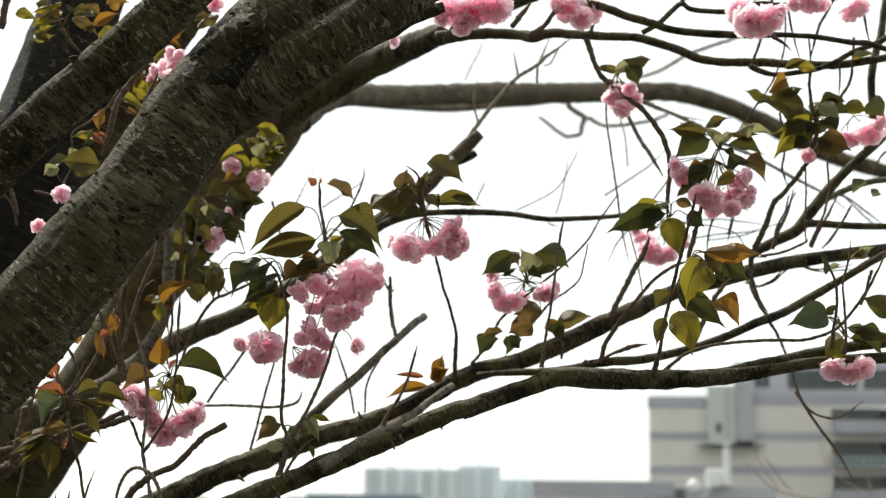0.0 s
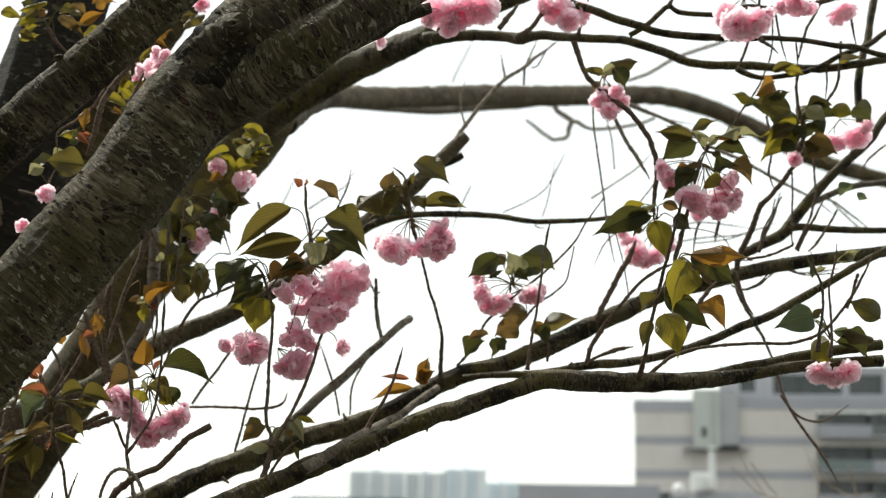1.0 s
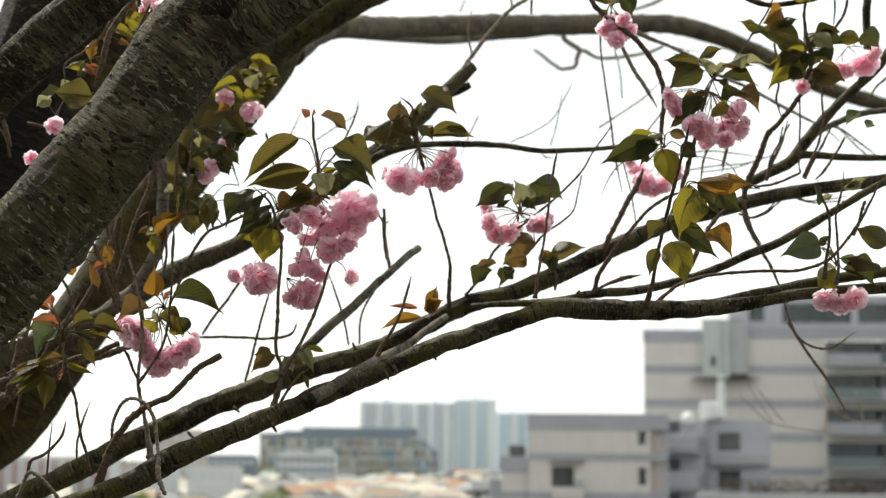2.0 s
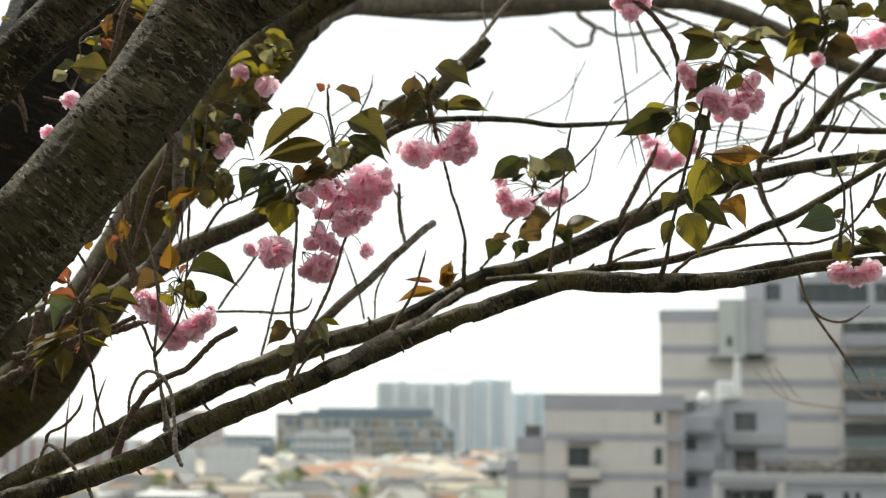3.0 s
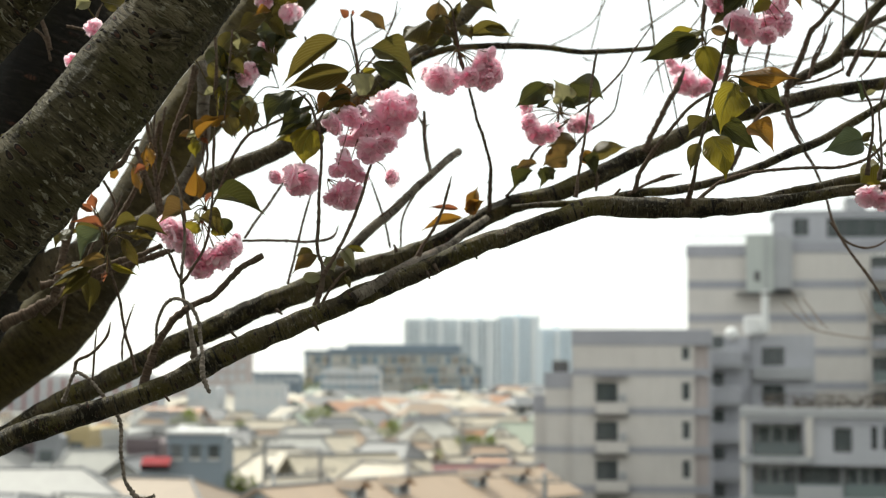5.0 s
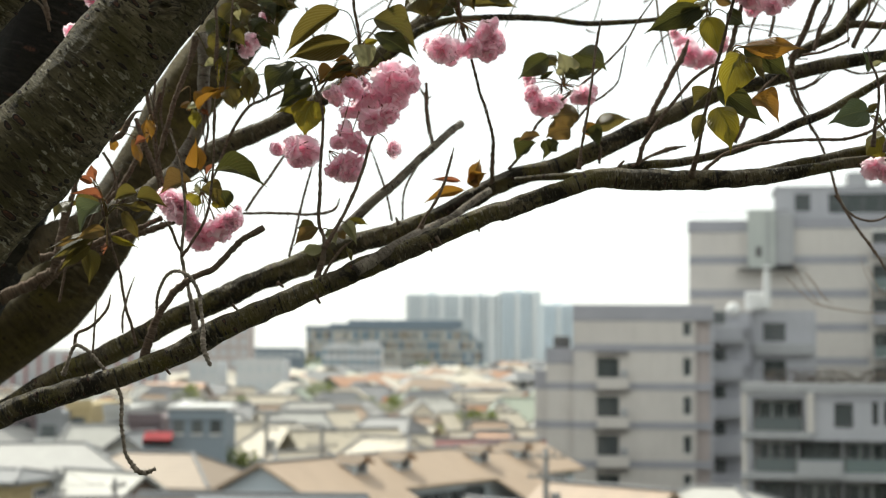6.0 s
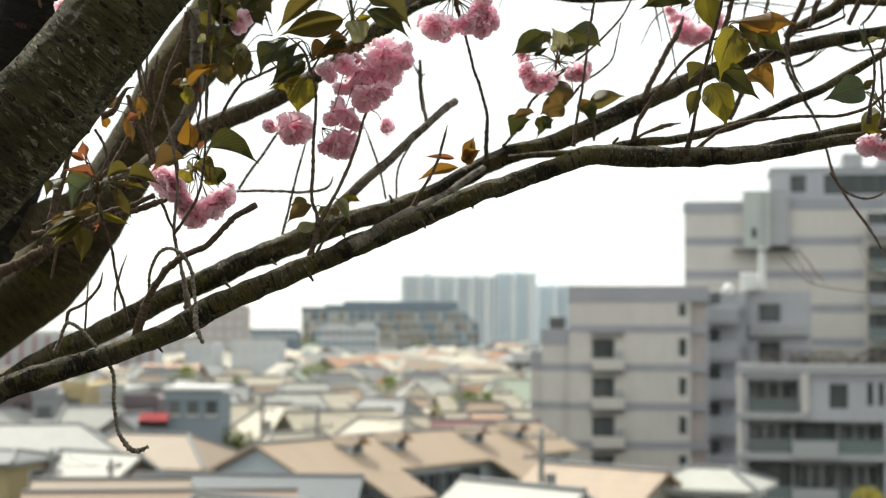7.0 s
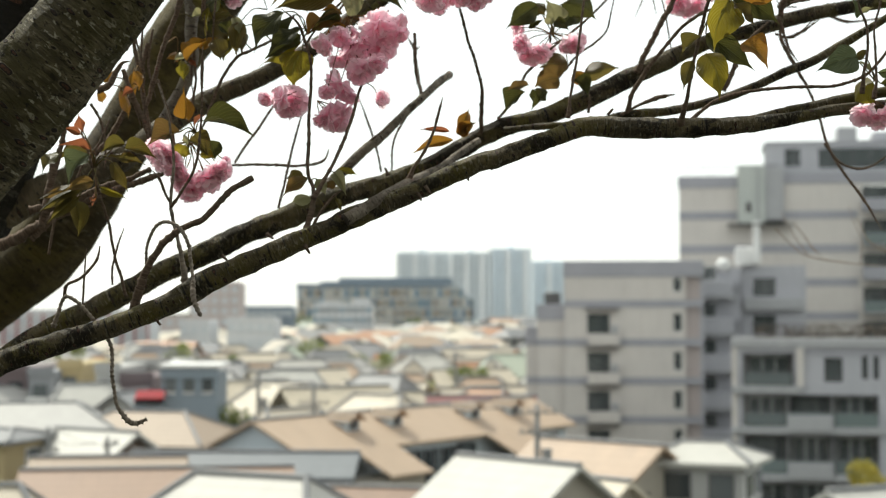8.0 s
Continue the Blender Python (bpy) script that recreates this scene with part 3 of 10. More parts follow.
LEAF_SHAPES = [(0.14, 0.45, 0.24, 0.10), (0.30, 0.30, 0.34, 0.16), (0.06, 0.75, 0.20, 0.12), (0.36, 0.50, 0.24, 0.18), (-0.18, 0.40, 0.36, 0.06), (0.22, 1.0, 0.18, 0.14), (0.32, -0.55, 0.28, 0.16), (0.16, -0.38, 0.38, 0.10)]
LEAF_MESH = {}
for shade, mat in LEAF.items():
    for k, shape in enumerate(LEAF_SHAPES):
        me = leaf_mesh(k, *shape)
        me.materials.append(mat)
        LEAF_MESH[shade, k] = me
leaf_count = [0]


def leaf(parent, shade, base, tip, width, lean=0.0, stalk=None):
    """A leaf from base to tip, arched so that its tip droops; lean turns it about its midrib, degrees; a thin stalk joins it to its shoot."""
    leaf_count[0] += 1
    rng = random.Random(leaf_count[0])
    b, t = Vector(base), Vector(tip)
    y = t - b
    length = y.length
    y.normalize()
    z = Vector((0, -1, 0.15))
    x = y.cross(z).normalized()
    z = x.cross(y).normalized()
    m = Matrix((x, y, z)).transposed().to_4x4()
    flip = -1 if x.z < 0 else 1
    m = Matrix.Translation(b) @ m @ Matrix.Rotation(radians(lean), 4, "Y") @ Matrix.Diagonal((flip * width, length, 0.5 * (width + length), 1))
    ob = shared("leaf", LEAF_MESH[shade, rng.randrange(len(LEAF_SHAPES))], parent, m)
    if stalk:
        s = Vector(stalk)
        gap = (b - s).length
        mid = s.lerp(b, 0.55) + Vector((0, 0, 0.16 * gap)) - 0.08 * gap * y
        st = new("leaf_stalk", stem_mesh("leaf_stalk", [(*s, 0.0012), (*mid, 0.0009), (*b, 0.0009), (*(b + 0.05 * length * y), 0.0006)], 5, 0.004, 0.05, 0, SHOOT if shade not in "ro" else SEPAL))
        st.parent = parent
    return ob


def blossom_mesh(index, opened):
    """A full double cherry blossom about one unit in radius: many thin, notched, ruffled petals in whorls round +z, calyx and neck below."""
    rng = random.Random(500 + index)
    bm = bmesh.new()
    uv = bm.loops.layers.uv.new("uv")
    whorls = [(8, 1.52 * opened, 0.98), (7, 1.14 * opened, 0.97), (6, 0.74 * opened, 0.90), (5, 0.36 * opened, 0.72)]
    for count, tilt, size in whorls:
        for k in range(count):
            a = 2 * math.pi * (k + rng.random() * 0.7) / count
            tl = tilt + rng.uniform(-0.16, 0.16)
            ln, wd = size * rng.uniform(0.88, 1.1), size * rng.uniform(0.44, 0.64)
            twist, cup = rng.uniform(-0.5, 0.5), rng.uniform(0.1, 0.45)
            ph = rng.uniform(0, 6)
            rows, cols = 5, 10
            m = Matrix.Rotation(a, 4, "Z") @ Matrix.Rotation(tl, 4, "Y") @ Matrix.Rotation(twist, 4, "Z")
            grid = []
            for i in range(rows + 1):
                t = i / rows
                w = wd * (0.12 + 0.88 * math.sin(min(1, t * 1.15) * math.pi / 2) ** 1.1)
                line = []
                for j in range(cols + 1):
                    u = j / cols * 2 - 1
                    end = ln * (1 - 0.20 * u * u) - (0.14 * ln * max(0, 1 - abs(u) * 3.2) if i == rows else 0)
                    if i == rows and j % 2:
                        end -= rng.uniform(0.03, 0.11) * ln
                    zz = t * end
                    xx = cup * (t * t * 0.55) * ln - 0.16 * u * u * w + 0.055 * math.sin(5 * u + ph) * t * t + 0.03 * math.sin(11 * u + 2 * ph) * t ** 3
                    v = bm.verts.new(m @ Vector((xx * -1 + 0.04, u * w, zz)))
                    line.append((v, (u, t)))
                grid.append(line)
            for i in range(rows):
                for j in range(cols):
                    q = (grid[i][j], grid[i][j + 1], grid[i + 1][j + 1], grid[i + 1][j])
                    f = bm.faces.new([p[0] for p in q])
                    f.smooth = True
                    for lp, p in zip(f.loops, q):
                        lp[uv].uv = p[1]
    me = bpy.data.meshes.new("blossom")
    bm.to_mesh(me)
    bm.free()
    me.materials.append(PETAL)
    return me


BLOSSOM_MESH = [blossom_mesh(k, o) for k, o in enumerate((1.0, 1.08, 0.94, 1.15, 0.9, 0.62))]
blossom_count = [0]


def blossom(parent, centre, radius, stalk_from=None, closed=False):
    """A pompom blossom that nods away from its stalk; the stalk is a mesh of its own."""
    blossom_count[0] += 1
    rng = random.Random(900 + blossom_count[0])
    c = Vector(centre)
    up = Vector((rng.uniform(-0.8, 0.8), rng.uniform(-1.2, -0.1), rng.uniform(-0.9, 0.45)))
    if stalk_from:
        up = (c - Vector(stalk_from)).normalized() * 1.0 + 0.9 * up
    turn = up.normalized().to_track_quat("Z", "Y").to_matrix().to_4x4()
    s = radius * 1.02
    m = Matrix.Translation(c) @ turn @ pose(0, 0, 0, 0, 0, rng.uniform(0, 360)) @ Matrix.Diagonal((s, s, s, 1)) @ Matrix.Translation((0, 0, -0.25))
    k = 5 if closed else rng.randrange(5)
    ob = shared("blossom", BLOSSOM_MESH[k], parent, m)
    if stalk_from:
        foot, sf = m @ Vector((0, 0, -0.02)), Vector(stalk_from)
        mid = (foot + sf) / 2 + Vector((rng.uniform(-1, 1), rng.uniform(-1, 1), 0.6)) * 0.12 * (foot - sf).length
        pts = [(*sf, 0.0009), (*mid, 0.0008), (*(foot + 0.12 * (mid - foot)), 0.0009), (*foot, 0.0022)]
        st = new("flower_stalk", stem_mesh("flower_stalk", pts, 5, 0.004, 0.05, 0, SEPAL))
        st.parent = parent
    return ob



def knot(centre, radius, tilt=0.0):
    """A healed branch scar on the bark: a raised lip round a dark hollow."""
    bm = bmesh.new()
    rings, sides = [(1.9, -0.30), (1.3, 0.12), (0.95, 0.34), (0.72, 0.28), (0.52, -0.20), (0.25, -0.55)], 20
    prev = None
    for q, h in rings:
        ring = []
        for k in range(sides):
            a = 2 * math.pi * k / sides
            w = 1 + 0.16 * noise.noise(Vector((math.cos(a) * 1.7 + centre[0] * 50, math.sin(a) * 1.7, q)))
            ring.append(bm.verts.new((radius * q * w * math.cos(a) * 1.15, radius * q * w * math.sin(a) * 0.85, radius * h)))
        if prev:
            for k in range(sides):
                bm.faces.new((prev[k], prev[(k + 1) % sides], ring[(k + 1) % sides], ring[k]))
        prev = ring
    bm.faces.new(prev)
    for f in bm.faces:
        f.smooth = True
    uv = bm.loops.layers.uv.new("uv")
    for f in bm.faces:
        for lp in f.loops:
            lp[uv].uv = (lp.vert.co.x + centre[0], lp.vert.co.y + centre[2])
    ob = part("knot", bm, BARK, tree, "healed branch scar")
    ob.matrix_basis = look(centre, (0, -3, centre[2]), tilt) @ pose(0, 0, 0, 0, 180, 0)
    return ob

# ---- the ground: a bank under the tree that falls to the town, one sheet to the horizon ----
def ground_height(x, y):
    t = min(1.0, max(0.0, (y - 5.0) / 38.0))
    f = min(1.0, max(0.0, (y - 170.0) / 330.0))
    return 12.35 * (1 - t * t * (3 - 2 * t)) + 1.2 * f * f * (3 - 2 * f)


bm = bmesh.new()
xs = [-4000, -1500, -600, -250, -120, -60, -30, -15, -8, -4, 0, 4, 8, 15, 30, 60, 120, 250, 600, 1500, 4000]
ys = [-300, -60, -20, -8, -4, 0, 2, 4, 6, 9, 12, 15, 18, 21, 24, 27, 30, 33, 36, 39, 43, 60, 90, 150, 170, 200, 240, 280, 320, 360, 400, 450, 500, 600, 1200, 2400, 4500]
rowsv = [[bm.verts.new((x, y, ground_height(x, y))) for x in xs] for y in ys]
for j in range(len(ys) - 1):
    for i in range(len(xs) - 1):
        bm.faces.new((rowsv[j][i], rowsv[j][i + 1], rowsv[j + 1][i + 1], rowsv[j + 1][i]))
ground = part("ground", bm, GROUND, None)
tagged(ground, "grey and green town ground below a grassy bank", "ground", kind="structure")


# ---- buildings ----
def wall_with_openings(name, material, parent, x0, x1, z0, z1, y, thick, holes, label=""):
    """A wall slab in the x-z plane with rectangular openings right through it; holes are (x0, x1, z0, z1)."""
    cx = sorted({x0, x1, *(min(max(v, x0), x1) for h in holes for v in h[:2])})
    cz = sorted({z0, z1, *(min(max(v, z0), z1) for h in holes for v in h[2:])})
    solid = {(i, k) for i in range(len(cx) - 1) for k in range(len(cz) - 1)
             if not any(h[0] < (cx[i] + cx[i + 1]) / 2 < h[1] and h[2] < (cz[k] + cz[k + 1]) / 2 < h[3] for h in holes)}
    bm = bmesh.new()
    cache = {}

    def vert(i, k, s):
        if (i, k, s) not in cache:
            cache[i, k, s] = bm.verts.new((cx[i], y + s * thick, cz[k]))
        return cache[i, k, s]

    for i, k in solid:
        bm.faces.new((vert(i, k, 0), vert(i + 1, k, 0), vert(i + 1, k + 1, 0), vert(i, k + 1, 0)))
        bm.faces.new((vert(i, k + 1, 1), vert(i + 1, k + 1, 1), vert(i + 1, k, 1), vert(i, k, 1)))
        for di, dk, a, b in ((-1, 0, (i, k + 1), (i, k)), (1, 0, (i + 1, k), (i + 1, k + 1)), (0, -1, (i, k), (i + 1, k)), (0, 1, (i + 1, k + 1), (i, k + 1))):
            if (i + di, k + dk) not in solid:
                bm.faces.new((vert(*b, 0), vert(*a, 0), vert(*a, 1), vert(*b, 1)))
    bmesh.ops.recalc_face_normals(bm, faces=bm.faces)
    return part(name, bm, material, parent, label)


def window_in(parent, x0, x1, z0, z1, y, panes=2, curtain=0.0, frame_mat=None):
    """A window set into an opening: a frame with a sill, panes as parts of it, and perhaps a curtain behind."""
    w = 0.06
    step = (x1 - x0) / panes
    holes = [(x0 + step * a + w / 2, x0 + step * (a + 1) - w / 2, z0 + w, z1 - w) for a in range(panes)]
    win = wall_with_openings("window", frame_mat or WHITE_PAINT, parent, x0, x1, z0, z1, y + 0.10, 0.07, holes)
    for a in range(panes):
        xa, xb = x0 + (x1 - x0) * a / panes, x0 + (x1 - x0) * (a + 1) / panes
        boxed("pane", GLASS_CLEAR, win, xa + w / 2, xb - w / 2, y + 0.125, y + 0.14, z0 + w, z1 - w)
    if curtain:
        boxed("curtain", CURTAIN, win, x0 + w, x0 + (x1 - x0) * curtain, y + 0.22, y + 0.26, z0, z1 - w)
    return win


def balcony_on(parent, x0, x1, z, y, deep=1.1, high=1.05, material=None, glass=False):
    """A balcony: slab, front rail or parapet, and a metal top rail."""
    slab = boxed("balcony", material or WALL_LIGHT, parent, x0, x1, y - deep, y - 0.004, z - 0.16, z, bevel=0.02)
    if glass:
        boxed("glass_panel", GLASS_RAIL, slab, x0 + 0.05, x1 - 0.05, y - deep + 0.03, y - deep + 0.05, z + 0.05, z + high - 0.05)
    else:
        boxed("parapet", material or WALL_LIGHT, slab, x0, x1, y - deep, y - deep + 0.12, z, z + high - 0.06, bevel=0.015)
    boxed("rail", DARK_METAL, slab, x0, x1, y - deep + 0.01, y - deep + 0.09, z + high - 0.05, z + high, bevel=0.01)
    for xs_ in (x0, x1 - 0.08):
        boxed("side_panel", material or WALL_LIGHT, slab, xs_, xs_ + 0.08, y - deep + 0.12, y - 0.004, z, z + high - 0.06)
    return slab


def turned(g, x, y, degrees):
    """Turns a thing whose parts are laid out along x about an upright line through (x, y)."""
    g.matrix_basis = Matrix.Translation((x, y, 0)) @ pose(0, 0, 0, 0, 0, degrees) @ Matrix.Translation((-x, -y, 0))
    return g


def apartment_middle():
    """The stepped mid-rise block with a column of balconies, at 127 m."""
    y, g = 127.0, thing("apartment_block", "stepped beige tiled apartment block with blue-grey bands", "apartment building", at=(0, 0, 0))
    floors = [14.05, 11.1, 8.15, 5.2, 2.25]
    for x0, x1, top, ya in ((9.3, 19.9, 17.6, y), (7.2, 9.3, 14.3, y + 0.6), (6.3, 7.2, 12.6, y + 1.2)):
        holes = []
        if x0 == 9.3:
            for zf in floors:
                holes.append((11.05, 12.75, zf - 2.05, zf - 0.5))
                holes.append((17.6, 18.25, zf - 1.9, zf - 0.45))
            holes.append((17.6, 18.25, 15.2, 16.5 - 0.2))
        wall_with_openings("wall", WALL_BEIGE, g, x0, 18.55 if x1 == 19.9 else x1, 0, top - 1.25, ya, 0.3, holes)
        if x1 == 19.9:
            boxed("recessed_wall", WALL_PINK, g, 18.55, 19.64, ya + 0.5, ya + 0.89, 0, top - 1.26)
        boxed("side_wall", WALL_LILAC, g, x0, x1, ya + 0.9, ya + 12, 0, top - 0.3)
        boxed("roof_band", BAND_GREY, g, x0 - 0.05, x1 + 0.05, ya - 0.06, ya + 0.9, top - 1.25, top, bevel=0.03)
        for zf in floors:
            if zf < top - 1:
                boxed("floor_band", BAND_GREY, g, x0, x1, ya - 0.04, ya - 0.003, zf - 0.02, zf + 0.55)
        boxed("return_wall", WALL_LILAC, g, x0 - 0.004, x0 + 0.25, ya + 0.304, ya + 12, 0, top - 1.26)
    boxed("return_wall", WALL_LILAC, g, 19.65, 19.9, y + 0.304, y + 12, 0, 16.3)
    for k, zf in enumerate(floors):
        window_in(g, 11.05, 12.75, zf - 2.05, zf - 0.5, y, 2, (0.5, 0.7, 0.45, 0.6, 0.5)[k], DARK_METAL)
        window_in(g, 17.6, 18.25, zf - 1.9, zf - 0.45, y, 1)
        balcony_on(g, 11.1, 13.5, zf - 2.75, y - 0.05, 0.8, 0.8, WALL_BEIGE)
        boxed("air_conditioner", WALL_LIGHT, g, 12.85, 13.4, y - 0.6, y - 0.2, zf - 2.0, zf - 1.4, bevel=0.03)
        boxed("window_hood", DARK_METAL, g, 10.95, 13.5, y - 0.55, y - 0.05, zf - 0.18, zf - 0.06)
    window_in(g, 17.6, 18.25, 15.2, 16.3, y, 1)
    # plant and rail on the lower roof step
    boxed("tank", DARK_METAL, g, 7.7, 9.0, y + 1.5, y + 2.6, 14.3, 15.2, bevel=0.08)
    return g


def stair_wing():
    """The open stair and its landings between the block and the tall part, with a small roof plant."""
    y, g = 131.0, thing("stair_wing", "grey-lilac stair wing with stacked landings", "apartment building")
    boxed("wall", WALL_LILAC, g, 20.2, 23.6, y + 1.6, y + 10, 0, 17.2)
    for k in range(6):
        z = 16.4 - 2.95 * k
        boxed("landing", WALL_LILAC, g, 20.2, 22.9, y, y + 1.55, z - 1.5, z - 0.25, bevel=0.04)
        boxed("slab", WALL_LIGHT, g, 20.2, 23.2, y + 0.05, y + 1.59, z - 1.72, z - 1.504)
        window_in(g, 20.6, 21.6, z - 0.2, z + 0.95, y + 1.42, 1)
        bm = bmesh.new()
        for s in range(8):
            box(bm, 22.3 + 0.19 * s, 22.5 + 0.19 * s, y + 0.4, y + 1.4, z - 1.5 + 0.17 * s, z - 1.34 + 0.17 * s)
        part("stair_flight", bm, BAND_GREY, g)
    # link to the tall part, with its own windows
    wall_with_openings("link_wall", WALL_LILAC, g, 23.7, 28.8, 0, 17.4, y + 4, 0.3, [(24.6, 26.4, z, z + 1.5) for z in (8.9, 11.9, 14.9)])
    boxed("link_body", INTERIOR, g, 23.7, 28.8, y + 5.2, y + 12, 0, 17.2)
    for z in (8.9, 11.9, 14.9):
        window_in(g, 24.6, 26.4, z, z + 1.5, y + 4, 2, 0.0, DARK_METAL)
        boxed("ledge", WALL_LIGHT, g, 23.8, 28.6, y + 3.2, y + 3.996, z - 1.1, z - 0.15, bevel=0.04)
    boxed("roof_plant", WHITE_PAINT, g, 23.2, 25.0, y + 3.4, y + 5.0, 17.4, 18.9, bevel=0.1)
    bm = bmesh.new()
    bmesh.ops.create_cone(bm, cap_ends=True, segments=14, radius1=0.32, radius2=0.28, depth=3.4, matrix=Matrix.Translation((24.9, y + 3.0, 19.3)))
    part("flue", bm, WHITE_PAINT, g)
    bm = bmesh.new()
    bmesh.ops.create_uvsphere(bm, u_segments=16, v_segments=10, radius=0.55, matrix=Matrix.Translation((22.2, y + 1.4, 17.4)))
    part("tank_dome", bm, WHITE_PAINT, g)
    boxed("rail", DARK_METAL, g, 22.5, 28.0, y + 2.6, y + 2.68, 20.6, 20.7)
    return g


def apartment_tall():
    """The tall block behind, with a set-back top storey and a column of balconies."""
    y, g = 151.0, thing("apartment_tower", "tall beige apartment tower with grey floor bands and balconies", "apartment building")
    bands = [22.0, 18.95, 15.9, 12.85, 9.8, 6.75, 3.7]
    holes = []
    for z in bands:
        holes.append((37.9, 52.0, z - 2.3, z - 0.1))
    holes.append((37.9, 52.0, 22.9, 25.0))
    wall_with_openings("wall", WALL_BEIGE, g, 21.6, 26.9, 0, 24.9, y, 0.3, [])
    boxed("roof_band", BAND_GREY, g, 21.5, 26.9, y - 0.08, y + 1.0, 24.9, 26.0, bevel=0.03)
    boxed("lift_shaft", WALL_SHAFT, g, 26.904, 29.3, y - 0.9, y + 6, 21.6, 26.9, bevel=0.05)
    boxed("shaft_recess", WALL_LIGHT, g, 29.304, 31.0, y - 0.55, y + 5, 21.9, 26.6, bevel=0.03)
    boxed("shaft_hatch", DARK_METAL, g, 27.6, 28.1, y - 0.94, y - 0.904, 22.6, 23.5)
    boxed("shaft_pipe", WALL_LIGHT, g, 28.6, 28.75, y - 1.05, y - 0.905, 21.6, 26.8)
    boxed("lower_wall", WALL_BEIGE, g, 26.904, 31.0, y, y + 0.3, 0, 21.59)
    for z in (18.95, 15.9, 12.85, 9.8, 6.75, 3.7):
        boxed("floor_band", BAND_GREY, g, 26.904, 31.0, y - 0.05, y - 0.003, z, z + 0.75)
    boxed("shaft_platform", DARK_METAL, g, 26.0, 31.6, y - 1.5, y - 0.1, 21.4, 21.52)
    wall_with_openings("wall", WALL_BEIGE, g, 31.004, 56.0, 0, 25.2, y, 0.3, holes)
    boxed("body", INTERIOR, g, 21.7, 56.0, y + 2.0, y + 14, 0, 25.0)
    boxed("roof_band", BAND_GREY, g, 31.004, 56.2, y - 0.08, y + 1.0, 25.2, 26.2, bevel=0.03)
    for z in bands:
        boxed("floor_band", BAND_GREY, g, 21.6, 26.89, y - 0.05, y - 0.003, z, z + 0.75)
        boxed("floor_band", BAND_GREY, g, 31.01, 37.5, y - 0.05, y - 0.003, z, z + 0.75)
    for k, z in enumerate(bands + [25.1]):
        for j in range(3):
            xa = 37.9 + 4.7 * j
            window_in(g, xa + 0.1, xa + 4.4, z - 2.25, z - 0.15, y + 0.35, 3, (0, 0.3, 0.15)[(j + k) % 3], DARK_METAL)
            balcony_on(g, xa, xa + 4.65, z - 2.35, y - 0.06, 1.3, 1.05, BAND_GREY if (j + k) % 2 else WALL_LIGHT, (j + k) % 3 != 1)
    # set-back top storey
    wall_with_openings("top_wall", WALL_LILAC, g, 29.4, 56.0, 26.2, 29.0, y + 1.6, 0.3, [(31.2, 32.6, 26.9, 28.5), (34.2, 40.4, 26.7, 28.5), (41.0, 44.0, 26.7, 28.5)])
    for xa, xb in ((31.2, 32.6), (34.2, 40.4), (41.0, 44.0)):
        window_in(g, xa, xb, 26.9 if xa == 31.2 else 26.7, 28.5, y + 1.6, 2 if xa < 32 else 4, 0.0, DARK_METAL)
    boxed("top_body", INTERIOR, g, 29.6, 56.0, y + 3.2, y + 10, 26.2, 29.0)
    boxed("top_roof", BAND_GREY, g, 29.36, 56.2, y + 1.5, y + 10.2, 29.0, 29.2, bevel=0.03)
    boxed("roof_plant", WALL_LIGHT, g, 36.1, 37.9, y + 4, y + 8, 29.2, 30.7, bevel=0.06)
    boxed("roof_plant", WALL_LILAC, g, 39.3, 41.6, y + 4, y + 7, 29.2, 30.2, bevel=0.06)
    bm = bmesh.new()
    for k in range(18):
        box(bm, 22.0 + 0.5 * k, 22.05 + 0.5 * k, y + 1.1, y + 1.15, 26.0, 27.0)
    box(bm, 22.0, 30.6, y + 1.1, y + 1.16, 26.95, 27.02)
    part("roof_railing", bm, DARK_METAL, g)
    return g


